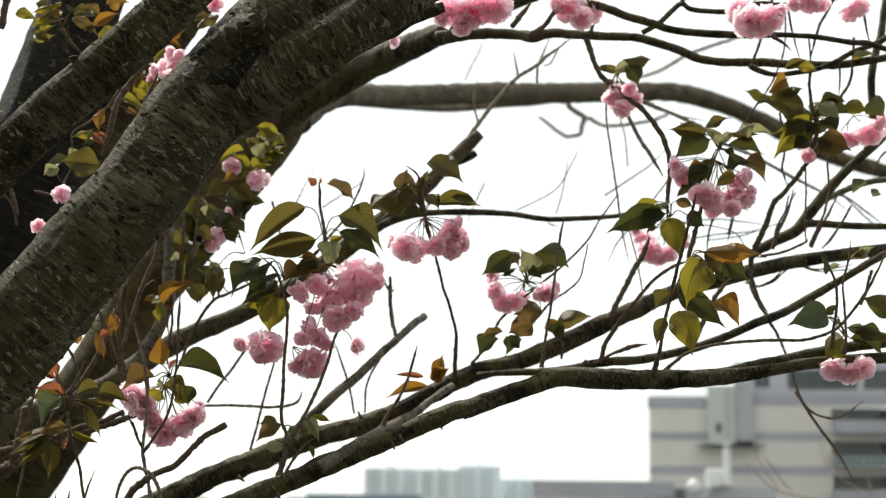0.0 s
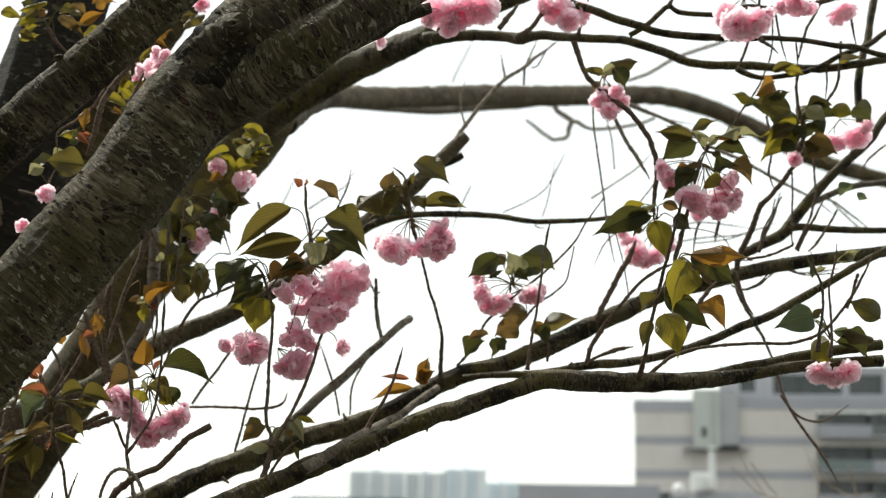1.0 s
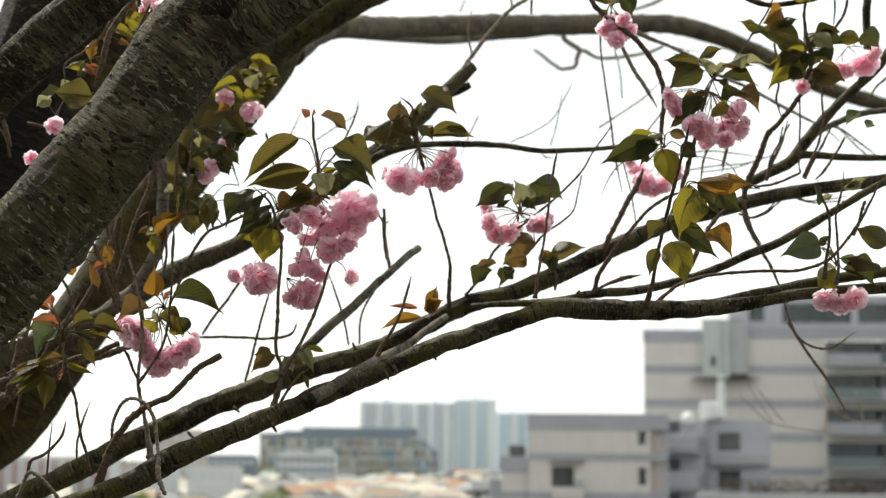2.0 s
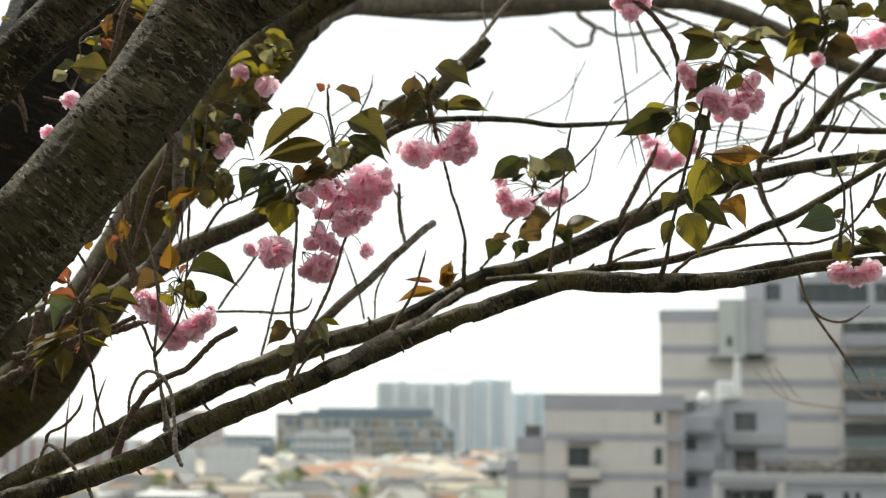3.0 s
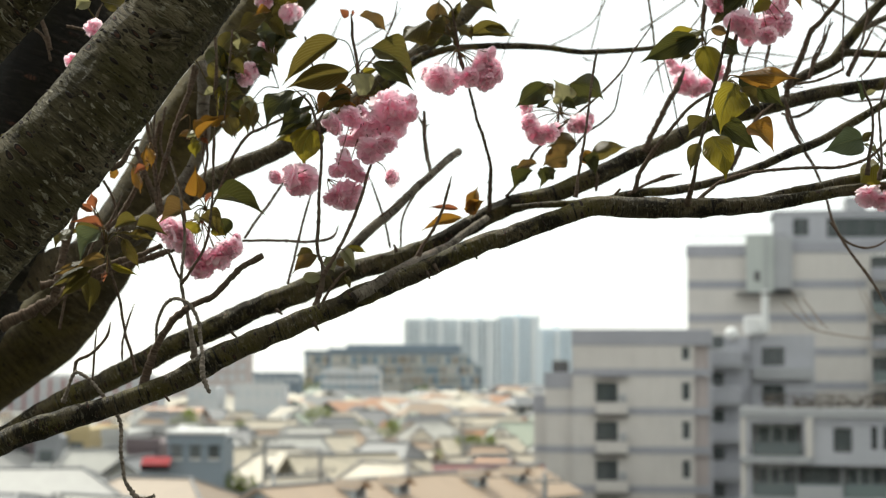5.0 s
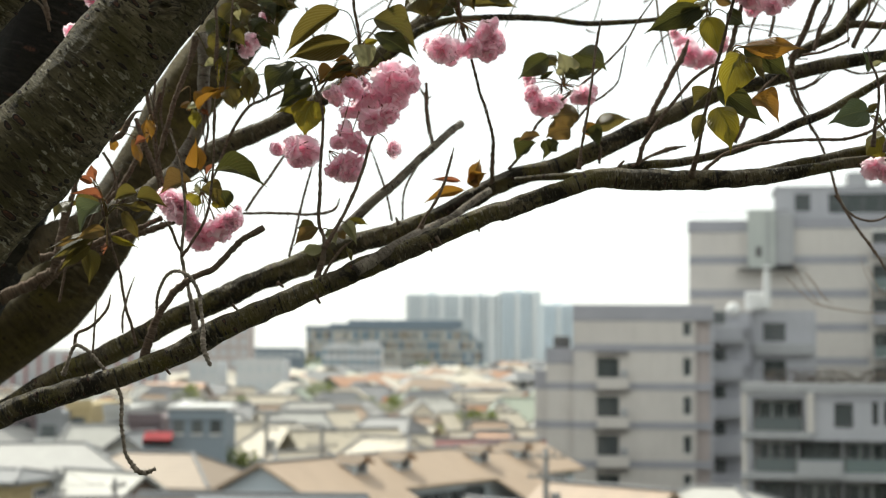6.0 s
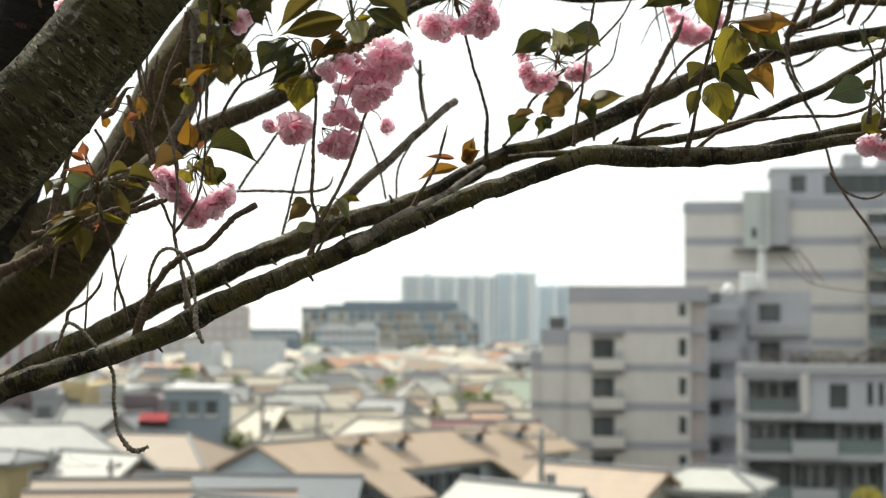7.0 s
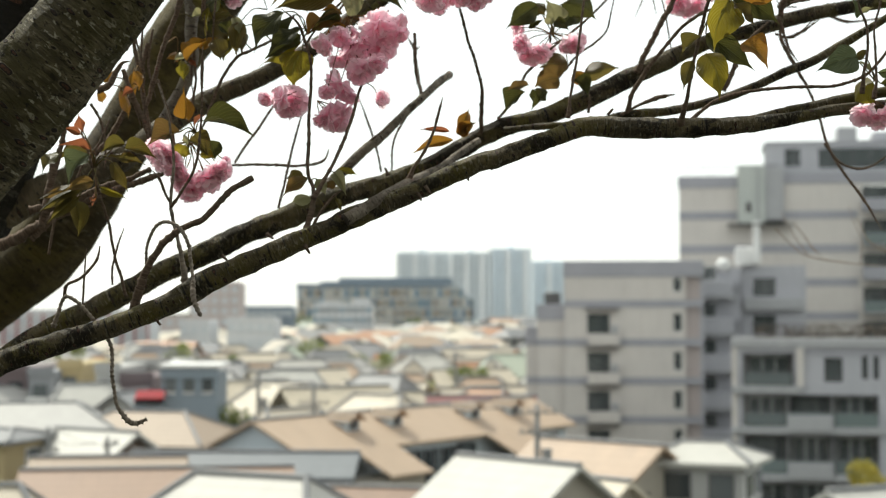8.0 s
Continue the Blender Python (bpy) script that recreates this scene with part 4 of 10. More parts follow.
def apartment_low():
    """The low white-framed block in front, with deep loggias and a roof terrace."""
    y, g = 105.0, thing("terrace_block", "low pale grey apartment block with deep loggias and roof terrace", "apartment building")
    loggias = [(19.0, 22.1, 9.08, 11.1), (19.0, 27.3, 6.55, 8.5), (19.0, 27.3, 3.6, 5.95), (19.0, 27.3, 0.7, 3.0)]
    small = [(24.0, 25.15, 9.3, 10.85), (26.3, 26.7, 9.5, 11.0), (27.0, 27.35, 9.5, 11.0)]
    wall_with_openings("wall", WALL_LILAC, g, 18.4, 30.5, 0, 11.45, y, 0.35, loggias + small)
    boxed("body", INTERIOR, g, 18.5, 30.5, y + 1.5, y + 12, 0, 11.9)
    for k, (a, b, z0, z1) in enumerate(loggias):
        boxed("ceiling_slab", WALL_LIGHT, g, a - 0.3, b + 0.3, y + 0.36, y + 1.49, z1 + 0.02, z1 + 0.2)
        boxed("floor_slab", WALL_LIGHT, g, a - 0.3, b + 0.3, y + 0.36, y + 1.49, z0 - 0.2, z0 - 0.02)
        boxed("edge_band", WALL_LIGHT, g, 18.3, b + 0.45, y - 0.5, y - 0.004, z0 - 0.48, z0 - 0.03, bevel=0.02)
        bays = 1 if b < 23 else 3
        for j in range(bays):
            xa, xb = a + (b - a) * j / bays, a + (b - a) * (j + 1) / bays
            window_in(g, xa + 0.35, xb - 0.25, z0 + 0.02, z1 - 0.15, y + 1.0, 3, (0.6, 0.97, 0.75)[(j + k) % 3], DARK_METAL if (j + k) % 3 == 2 else WHITE_PAINT)
            rail = boxed("glass_panel", GLASS_RAIL, g, xa + 0.08, xb - 0.08, y - 0.45, y - 0.42, z0, z0 + 0.85)
            boxed("rail", DARK_METAL, rail, xa, xb, y - 0.48, y - 0.40, z0 + 0.87, z0 + 0.94, bevel=0.01)
            if j:
                boxed("party_screen", WALL_LIGHT, g, xa - 0.05, xa + 0.05, y + 0.36, y + 1.0, z0, z1)
        if bays == 3:
            boxed("parapet_panel", WALL_LIGHT, g, 21.7, 24.5, y - 0.66, y - 0.51, z0 - 0.3, z0 + 0.72, bevel=0.02)
            boxed("air_conditioner", WHITE_PAINT, g, 19.3, 20.9, y - 0.2, y + 0.3, z0, z0 + 0.75, bevel=0.03)
    for a, b, z0, z1 in small:
        window_in(g, a, b, z0, z1, y + 0.1, 1, 0.0, DARK_METAL)
    boxed("column", WALL_BEIGE, g, 22.3, 22.75, y - 0.3, y - 0.004, 9.0, 11.45, bevel=0.02)
    boxed("lilac_band", BAND_GREY, g, 22.76, 30.5, y - 0.06, y - 0.004, 10.95, 11.45)
    boxed("corner_post", WALL_BEIGE, g, 18.3, 18.62, y - 0.2, y - 0.004, 0, 11.44, bevel=0.02)
    boxed("roof_band", WALL_LIGHT, g, 18.25, 30.7, y - 0.25, y + 1.0, 11.45, 12.05, bevel=0.03)
    bm = bmesh.new()
    for k in range(50):
        box(bm, 19.4 + 0.22 * k, 19.43 + 0.22 * k, y + 1.3, y + 1.33, 11.9, 12.9)
    box(bm, 19.4, 30.4, y + 1.29, y + 1.34, 12.9, 12.96)
    part("terrace_railing", bm, DARK_METAL, g)
    rng = random.Random(6)
    bm = bmesh.new()
    for k in range(900):
        p = Vector((rng.uniform(19.8, 30), y + 1.7 + rng.uniform(0, 0.8), 12.0 + rng.random() ** 1.5 * 0.9))
        a, b = Vector((rng.uniform(-1, 1), rng.uniform(-1, 1), rng.uniform(-1, 1))) * 0.12, Vector((rng.uniform(-1, 1), rng.uniform(-1, 1), rng.uniform(-1, 1))) * 0.12
        bm.faces.new([bm.verts.new(p + q) for q in (a, b, -a, -b)])
    tagged(part("terrace_hedge", bm, TERRACE_SHRUB, g, "low brown terrace shrubs"), kind="stuff")
    return g


turned(apartment_middle(), 9.3, 127, -5.5)
turned(stair_wing(), 20.2, 131, -9)
turned(apartment_tall(), 21.6, 151, -9)
turned(apartment_low(), 18.4, 105, -10.5)


def far_tower(x0, x1, y, top, wall, label, cols, storeys, deep=16.0):
    """A distant residential tower with rows of windows and balconies in relief."""
    g = thing("residential_tower", label, "tower block", "distant residential towers")
    boxed("wall", wall, g, x0, x1, y, y + deep, 0, top)
    boxed("roof_edge", wall, g, x0 - 0.3, x1 + 0.3, y - 0.3, y - 0.01, top - 0.6, top + 0.5)
    step, lift = (x1 - x0) / cols, (top - 2) / storeys
    for c in range(cols):
        for s in range(storeys):
            xa, za = x0 + step * (c + 0.2), 1.5 + lift * s
            if za > 6:
                boxed("window", GLASS_HAZED, g, xa, xa + step * 0.5, y - 0.12, y - 0.02, za, za + lift * 0.9)
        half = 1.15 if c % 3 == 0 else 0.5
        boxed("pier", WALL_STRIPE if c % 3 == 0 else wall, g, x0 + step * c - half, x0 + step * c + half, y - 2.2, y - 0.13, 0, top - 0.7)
    boxed("lift_house", wall, g, x0 + 0.4 * (x1 - x0), x0 + 0.55 * (x1 - x0), y + 3, y + 9, top, top + 2.2)
    return g


far_tower(-26.7, 3.75, 975, 47.0, TOWER_HAZED, "distant residential tower, grey paled by haze put into the colour", 9, 16)
far_tower(4.6, 28.6, 960, 46.2, TOWER_HAZED, "distant residential tower, grey paled by haze put into the colour", 8, 16)
far_tower(30.2, 56.0, 1050, 51.6, TOWER_BLUE_HAZED, "distant residential tower, blue paled by haze put into the colour", 7, 17)
far_tower(57.8, 81.0, 1080, 44.3, TOWER_BLUE_HAZED, "distant residential tower, blue paled by haze put into the colour", 6, 15)


def office_building():
    """The long office with a dense window grid, tan piers and a rounded shoulder at one end."""
    y, g = 600.0, thing("office_building", "long grey office building with tan piers and a rounded shoulder", "office building")
    bm = bmesh.new()
    outline = [(-53, 0), (11.4, 0), (11.4, 11.5)] + [(1.4 + 10.0 * math.cos(a), 11.5 + 11.0 * math.sin(a)) for a in [radians(15 * k) for k in range(1, 7)]] + [(-53, 22.5)]
    lo, hi = [bm.verts.new((px_, y, pz_)) for px_, pz_ in outline], [bm.verts.new((px_, y + 30, pz_)) for px_, pz_ in outline]
    for k in range(len(outline)):
        j = (k + 1) % len(outline)
        bm.faces.new((lo[k], hi[k], hi[j], lo[j]))
    bm.faces.new(lo), bm.faces.new(list(reversed(hi)))
    bmesh.ops.recalc_face_normals(bm, faces=bm.faces)
    part("wall", bm, WALL_OFFICE, g)
    boxed("roof_screen", WALL_SLATE, g, -38.0, 3.5, y + 2, y + 24, 22.504, 25.2, bevel=0.2)
    boxed("roof_screen", WALL_SLATE, g, -45.0, -38.1, y + 4, y + 20, 22.504, 23.9, bevel=0.2)
    boxed("roof_edge", WALL_SLATE, g, -53.3, 1.0, y - 0.5, y - 0.02, 21.7, 22.9)
    r = random.Random(8)
    for c in range(30):
        xa = -52.4 + 2.12 * c
        top = 22.0 if xa < 0 else 11.5 + 10.6 * math.sqrt(max(0.0, 1 - ((xa - 0.4) / 10.2) ** 2))
        for s in range(5):
            za = 3.6 + 3.65 * s
            if za > 5 and za + 2.9 < top + 0.6:
                if r.random() < 0.72:
                    boxed("panel", TAN_PANEL, g, xa - 0.30, xa + 0.34, y - 0.4, y - 0.005, za - 0.3, za + 3.0)
                boxed("window", (GLASS, GLASS_TEAL, GLASS_TEAL, GLASS_TEAL, WALL_OFFICE)[r.randrange(5)], g, xa + 0.42, xa + 1.76, y - 0.2, y - 0.02, za, za + 2.6)
    return g


office_building()


def plain_block(x0, x1, y, top, wall, label, cols, storeys, deep=12.0, extra=None, drop=2.4, tall=1.4):
    g = thing("town_building", label, "building", "mid-rise town buildings")
    boxed("wall", wall, g, x0, x1, y, y + deep, 0, top, bevel=0.05)
    boxed("parapet", wall, g, x0 - 0.08, x1 + 0.08, y - 0.12, y - 0.01, top - 0.35, top + 0.35)
    step, lift = (x1 - x0) / cols, 2.9
    for c in range(cols):
        for s in range(storeys):
            za = top - drop - lift * s
            w = boxed("window", extra or (GLASS_HAZED if y > 270 else GLASS), g, x0 + step * (c + 0.2), x0 + step * (c + 0.75), y - 0.1, y - 0.02, za, za + tall)
            boxed("sill", WHITE_PAINT, w, x0 + step * (c + 0.17), x0 + step * (c + 0.78), y - 0.18, y - 0.104, za - 0.12, za - 0.02)
    return g


front_block = plain_block(-37.8, -20.5, 480, 15.2, WALL_OFFWHITE, "white mid-rise building in front of the office", 9, 3, 12, GLASS_TEAL)
boxed("roof_house", WALL_OFFWHITE, front_block, -26.2, -21.4, 481, 488, 15.2, 16.6, bevel=0.05)
boxed("roof_house", WALL_OFFWHITE, front_block, -36.0, -29.5, 482, 488, 15.2, 15.9, bevel=0.05)
plain_block(-69.0, -55.2, 450, 20.9, WALL_PINK, "brownish pink mid-rise building", 5, 4, 12, GLASS_HAZED)
plain_block(-81.7, -69.9, 450, 11.9, WALL_PINK, "low brownish pink building", 4, 2, 12, GLASS_HAZED)
plain_block(-60.0, -45.5, 500, 14.4, WALL_SLATE, "low blue-grey hall behind the roofs", 7, 1, 12, GLASS_HAZED)
plain_block(-39.2, -30.5, 300, 12.2, WALL_OFFWHITE, "white flat-roofed town building", 5, 2, 12, GLASS_HAZED)
plain_block(-47.7, -42.4, 300, 11.8, WALL_OFFWHITE, "white flat-roofed town building", 3, 2, 12, GLASS_HAZED)
hall = plain_block(-82.0, -53.5, 300, 13.6, WALL_OFFWHITE, "long white building with thin dull red fins", 12, 3, 12, GLASS_HAZED)
for k in range(13):
    boxed("fin", FIN_RED, hall, -82.1 + 2.37 * k, -81.7 + 2.37 * k, 299.2, 299.86, 4, 13.2)
slate = plain_block(-18.7, -15.0, 110, 9.75, WALL_SLATE, "blue-grey flat-roofed building with a pale roof edge", 3, 2, 5.0, None, 1.25, 0.85)
boxed("roof_deck", WHITE_PAINT, slate, -18.9, -14.8, 109.7, 115.2, 10.104, 10.3)
plain_block(-20.4, -18.7, 110, 7.6, WALL_SLATE, "low blue-grey wing below a red awning", 1, 2)
plain_block(-30.2, -28.3, 130, 9.7, YELLOW_WALL, "narrow yellow-beige building among the houses", 1, 2)
plain_block(-37.5, -32.1, 128, 9.4, WALL_MAROON, "dark mauve apartment building among the houses", 3, 3)
balcony_block = plain_block(-31.8, -29.9, 127, 9.2, HOUSE_WALLS[2], "grey apartment building with white balconies among the houses", 1, 3)
for z in (7.6, 5.0, 2.4):
    balcony_on(balcony_block, -31.7, -30.0, z - 1.2, 127.0, 1.0, 0.95, WHITE_PAINT)
plain_block(-25.6, -23.8, 122, 9.7, HOUSE_WALLS[1], "narrow white flat-roofed building", 1, 3)
plain_block(-23.6, -21.2, 121, 9.0, WALL_MAROON, "dark mauve flat-roofed building", 2, 3)
plain_block(-25.6, -21.8, 133, 9.7, HOUSE_WALLS[1], "white flat-roofed building among the houses", 2, 2)
awning = thing("awning", "bright red cloth awning on the blue-grey building", "awning")
bm = bmesh.new()
v = [bm.verts.new(p) for p in ((-20.3, 108.9, 8.1), (-18.4, 108.9, 8.1), (-18.4, 109.85, 8.6), (-20.3, 109.85, 8.6), (-20.3, 108.9, 7.8), (-18.4, 108.9, 7.8))]
bm.faces.new((v[0], v[1], v[2], v[3])), bm.faces.new((v[4], v[5], v[1], v[0]))
bmesh.ops.solidify(bm, geom=list(bm.faces), thickness=0.03)
part("cloth", bm, RED_AWNING, awning)


# ---- houses ----
def roof_prism(name, material, parent, w, d, z0, rise, over, hip=0.0, thick=0.18):
    """A gabled (hip 0) or hipped roof over a w x d plan, ridge along x, with thickness and overhang; UV in metres."""
    bm = bmesh.new()
    uv = bm.loops.layers.uv.new("uv")
    x, y = w / 2 + over, d / 2 + over
    drop = rise * over / (d / 2)
    e = [(-x, -y, z0 - drop), (x, -y, z0 - drop), (x, y, z0 - drop), (-x, y, z0 - drop)]
    r = [(-x + hip, 0, z0 + rise), (x - hip, 0, z0 + rise)]
    for lift in (0, -thick):
        pv = [bm.verts.new((p[0], p[1], p[2] + lift)) for p in e + r]
        quads = [(pv[0], pv[1], pv[5], pv[4]), (pv[2], pv[3], pv[4], pv[5])]
        if hip:
            quads += [(pv[1], pv[2], pv[5]), (pv[3], pv[0], pv[4])]
        for q in quads:
            f = bm.faces.new(q if not lift else tuple(reversed(q)))
            sx = abs(f.normal.x) if f.calc_area() else 0
            for lp in f.loops:
                c = lp.vert.co
                along = c.y if len(q) == 3 else c.x
                up = math.hypot(x - abs(c.x), c.z - z0) if len(q) == 3 else math.hypot(y - abs(c.y), c.z - z0)
                lp[uv].uv = (along, up)
        if not lift:
            top = pv
        else:
            ring = [(0, 1), (1, 5), (5, 2), (2, 3), (3, 4), (4, 0)] if not hip else [(0, 1), (1, 2), (2, 3), (3, 0)]
            for a, b in ring:
                bm.faces.new((top[a], pv[a], pv[b], top[b]))
    bmesh.ops.recalc_face_normals(bm, faces=bm.faces)
    roof = part(name, bm, material, parent)
    # ridge cap
    bm = bmesh.new()
    box(bm, -x + hip, x - hip, -0.14, 0.14, z0 + rise - 0.05, z0 + rise + 0.10, bevel=0.04)
    part("ridge_cap", bm, ROOFS[3], roof)
    if hip and w > 3:
        for sx in (-1, 1):
            for sy in (-1, 1):
                a, b = Vector((sx * x, sy * y, z0 - drop + 0.02)), Vector((sx * (x - hip), 0, z0 + rise + 0.02))
                along = (b - a).normalized()
                side, up = along.cross(Vector((0, 0, 1))).normalized() * 0.11, Vector((0, 0, 0.12))
                bm = bmesh.new()
                v = [bm.verts.new(p + o) for p in (a, b) for o in (-side, side, side * 0.6 + up, -side * 0.6 + up)]
                for q in ((0, 1, 5, 4), (1, 2, 6, 5), (2, 3, 7, 6), (3, 0, 4, 7), (3, 2, 1, 0), (4, 5, 6, 7)):
                    bm.faces.new([v[k] for k in q])
                part("hip_cap", bm, ROOFS[3], roof)
    return roof


def gable_walls(parent, material, w, d, z0, rise):
    """House walls as one shell up to the eaves, with the gable triangles."""
    bm = bmesh.new()
    x, y = w / 2, d / 2
    lo = [bm.verts.new(p) for p in ((-x, -y, 0), (x, -y, 0), (x, y, 0), (-x, y, 0))]
    hi = [bm.verts.new(p) for p in ((-x, -y, z0), (x, -y, z0), (x, y, z0), (-x, y, z0))]
    ga, gb = bm.verts.new((x, 0, z0 + rise - 0.2)), bm.verts.new((-x, 0, z0 + rise - 0.2))
    bm.faces.new((lo[0], lo[1], hi[1], hi[0])), bm.faces.new((lo[2], lo[3], hi[3], hi[2]))
    bm.faces.new((lo[1], lo[2], hi[2], ga, hi[1])), bm.faces.new((lo[3], lo[0], hi[0], gb, hi[3]))
    return part("wall", bm, material, parent)


def house_windows(parent, w, d, z0, rng):
    """Windows with frames on the long and the gable sides."""
    for side in range(2):
        for k in range(max(2, int(w / 3.2))):
            for zf in (0.9, z0 - 1.9):
                if rng.random() < 0.2:
                    continue
                xc = -w / 2 + w * (k + 0.5) / max(2, int(w / 3.2)) + rng.uniform(-0.3, 0.3)
                ww = rng.choice((0.6, 0.85, 0.85))
                win = boxed("window", DARK_METAL if rng.random() < 0.5 else WHITE_PAINT, parent, -ww, ww, -0.06, 0.06, zf, zf + 1.25)
                boxed("pane", GLASS, win, -ww + 0.07, ww - 0.07, -0.085, -0.062, zf + 0.07, zf + 1.18)
                win.matrix_basis = pose(xc, -d / 2 - 0.05, 0) if side == 0 else pose(w / 2 + 0.05, -d / 4 + (k % 2) * d / 2, 0, 0, 0, 90)


def house(x, y, w, d, z0, rise, rz, roof_mat, wall_mat, label, hip=0.0, dormers=0, seed=1, name="house", over=0.55):
    g = thing(name, label, "house", "houses of the town", (x, y, 0), rz)
    gable_walls(g, wall_mat, w, d, z0, rise if not hip else 0.25)
    roof = roof_prism("roof", roof_mat, g, w, d, z0, rise, over, hip)
    house_windows(g, w, d, z0, random.Random(seed))
    for k in range(dormers):
        xc = -w / 2 + w * (0.22, 0.37, 0.67, 0.84)[k]
        zb = z0 + rise * 0.36
        bm = bmesh.new()
        box(bm, xc - 0.55, xc + 0.55, -d / 2 * 0.62, -0.6, zb, zb + 0.6)
        dm = part("dormer", bm, wall_mat, roof)
        bm = bmesh.new()
        a = [bm.verts.new(p) for p in ((xc - 0.8, -d / 2 * 0.62 - 0.4, zb + 0.55), (xc, -d / 2 * 0.62 - 0.4, zb + 1.05), (xc + 0.8, -d / 2 * 0.62 - 0.4, zb + 0.55))]
        b = [bm.verts.new(p) for p in ((xc - 0.8, -0.2, zb + 0.55), (xc, -0.2, zb + 1.05), (xc + 0.8, -0.2, zb + 0.55))]
        bm.faces.new((a[0], a[1], b[1], b[0])), bm.faces.new((a[1], a[2], b[2], b[1]))
        bmesh.ops.solidify(bm, geom=list(bm.faces), thickness=0.12)
        part("dormer_roof", bm, roof_mat, roof)
        boxed("dormer_vent", DARK_METAL, roof, xc - 0.4, xc + 0.4, -d / 2 * 0.62 - 0.05, -d / 2 * 0.62 - 0.01, zb + 0.1, zb + 0.65)
    return g


# the houses that stand out, nearest rows first
long_house = house(-2.2, 99, 26.8, 6.0, 6.7, 1.4, 55, ROOFS[1], HOUSE_WALLS[4], "long pale blue house with a tan roof and four small dormers", 0, 4, 11)
for xa, xb in ((-9.6, -5.8), (3.4, 7.6)):
    bm = bmesh.new()
    top = [bm.verts.new(p) for p in ((xa, -6.1, 5.14), (xb, -6.1, 5.14), (xb, -3.3, 6.56), (xa, -3.3, 6.56))]
    low = [bm.verts.new(v.co - Vector((0, 0, 0.16))) for v in top]
    bm.faces.new(top), bm.faces.new(list(reversed(low)))
    for k in range(4):
        bm.faces.new((top[k], low[k], low[(k + 1) % 4], top[(k + 1) % 4]))
    uv = bm.loops.layers.uv.new("uv")
    for f in bm.faces:
        for lp in f.loops:
            lp[uv].uv = (lp.vert.co.x, lp.vert.co.y * 1.1)
    part("porch_roof", bm, ROOFS[1], long_house)
    boxed("porch_wall", HOUSE_WALLS[0], long_house, xa + 0.3, xb - 0.3, -5.7, -3.1, 0, 4.9)
for k in range(9):
    win = boxed("window", DARK_METAL, long_house, -5.2 + 0.92 * k, -4.5 + 0.92 * k, -3.12, -3.02, 3.6, 5.9)
    boxed("pane", GLASS, win, -5.15 + 0.92 * k, -4.55 + 0.92 * k, -3.15, -3.124, 3.7, 5.8)
house(7.5, 80.5, 7.0, 4.8, 6.05, 1.5, -45, ROOFS[1], HOUSE_WALLS[0], "cream gabled house with a tan roof", 0, 0, 12)
house(12.6, 80, 4.5, 4.2, 6.9, 0.65, -22, ROOFS[2], HOUSE_WALLS[1], "white house wing with a hipped white roof", 1.8, 0, 13)
house(2.8, 63.2, 5.6, 7.0, 5.9, 2.35, -48, ROOFS[2], HOUSE_WALLS[0], "cream house with a pale weathered roof", 0, 0, 14)
house(5.6, 65, 3.6, 3.6, 6.2, 1.2, -48, ROOFS[0], HOUSE_WALLS[0], "small cream gabled house with a pale roof", 0, 0, 31)
house(-6.6, 56.8, 8.6, 7.0, 5.98, 2.35, -28, ROOFS[2], HOUSE_WALLS[1], "white house with a hipped pale tiled roof", 2.6, 0, 15)
house(-17.2, 59.5, 7.6, 6.0, 5.6, 2.1, 4, ROOFS[0], HOUSE_WALLS[1], "white house with a hipped cream tiled roof", 2.4, 0, 16)
house(-12.2, 71, 10.5, 5.0, 6.2, 1.0, 8, ROOFS[7], HOUSE_WALLS[3], "brown house with a low russet roof", 0, 0, 17)
house(-9.8, 82, 10.4, 3.8, 6.15, 0.8, -5, ROOFS[8], HOUSE_WALLS[2], "long low grey house with a blue-grey metal roof", 0, 0, 18)
house(-15.2, 75.5, 6.0, 3.6, 6.5, 0.8, 6, ROOFS[9], WALL_MAROON, "dark mauve house with a low worn tan roof", 0, 0, 37)
house(-25.4, 98, 10.5, 8.0, 7.3, 1.15, 12, ROOFS[6], YELLOW_WALL, "yellow-beige house with a broad pale grey roof", 2.2, 0, 19)
house(-17.4, 98, 9.0, 7.5, 6.5, 1.45, -14, ROOFS[9], HOUSE_WALLS[3], "brown house with a hipped worn tan roof", 2.8, 0, 20)
house(-18.0, 86, 5.0, 4.0, 6.55, 1.2, -34, ROOFS[2], HOUSE_WALLS[3], "small dark brown gabled house with a white roof", 0, 0, 21)
house(-23.6, 85, 4.6, 4.0, 7.55, 0.35, -14, ROOFS[3], YELLOW_WALL, "yellow-beige house with a low grey roof", 1.2, 0, 32)
house(-22.2, 118, 5.0, 4.6, 6.6, 1.6, 78, ROOFS[3], HOUSE_WALLS[1], "white gabled house with a dark grey roof", 0, 0, 38)
house(-9.4, 103, 7.5, 7.0, 5.4, 2.4, 34, ROOFS[0], HOUSE_WALLS[1], "white house with a hipped cream roof", 2.6, 0, 22)
house(-4.4, 112, 6.5, 6.5, 6.0, 2.2, -30, ROOFS[0], HOUSE_WALLS[2], "grey house with a hipped cream roof", 2.0, 0, 33)
house(-7.6, 117, 7.5, 6.6, 6.2, 2.3, 30, ROOFS[0], HOUSE_WALLS[0], "cream house with a weathered cream roof", 0, 0, 23)
house(2.6, 112, 6.4, 3.6, 7.25, 0.85, -3, ROOFS[10], HOUSE_WALLS[0], "cream house with a low dull red roof", 0, 0, 24)
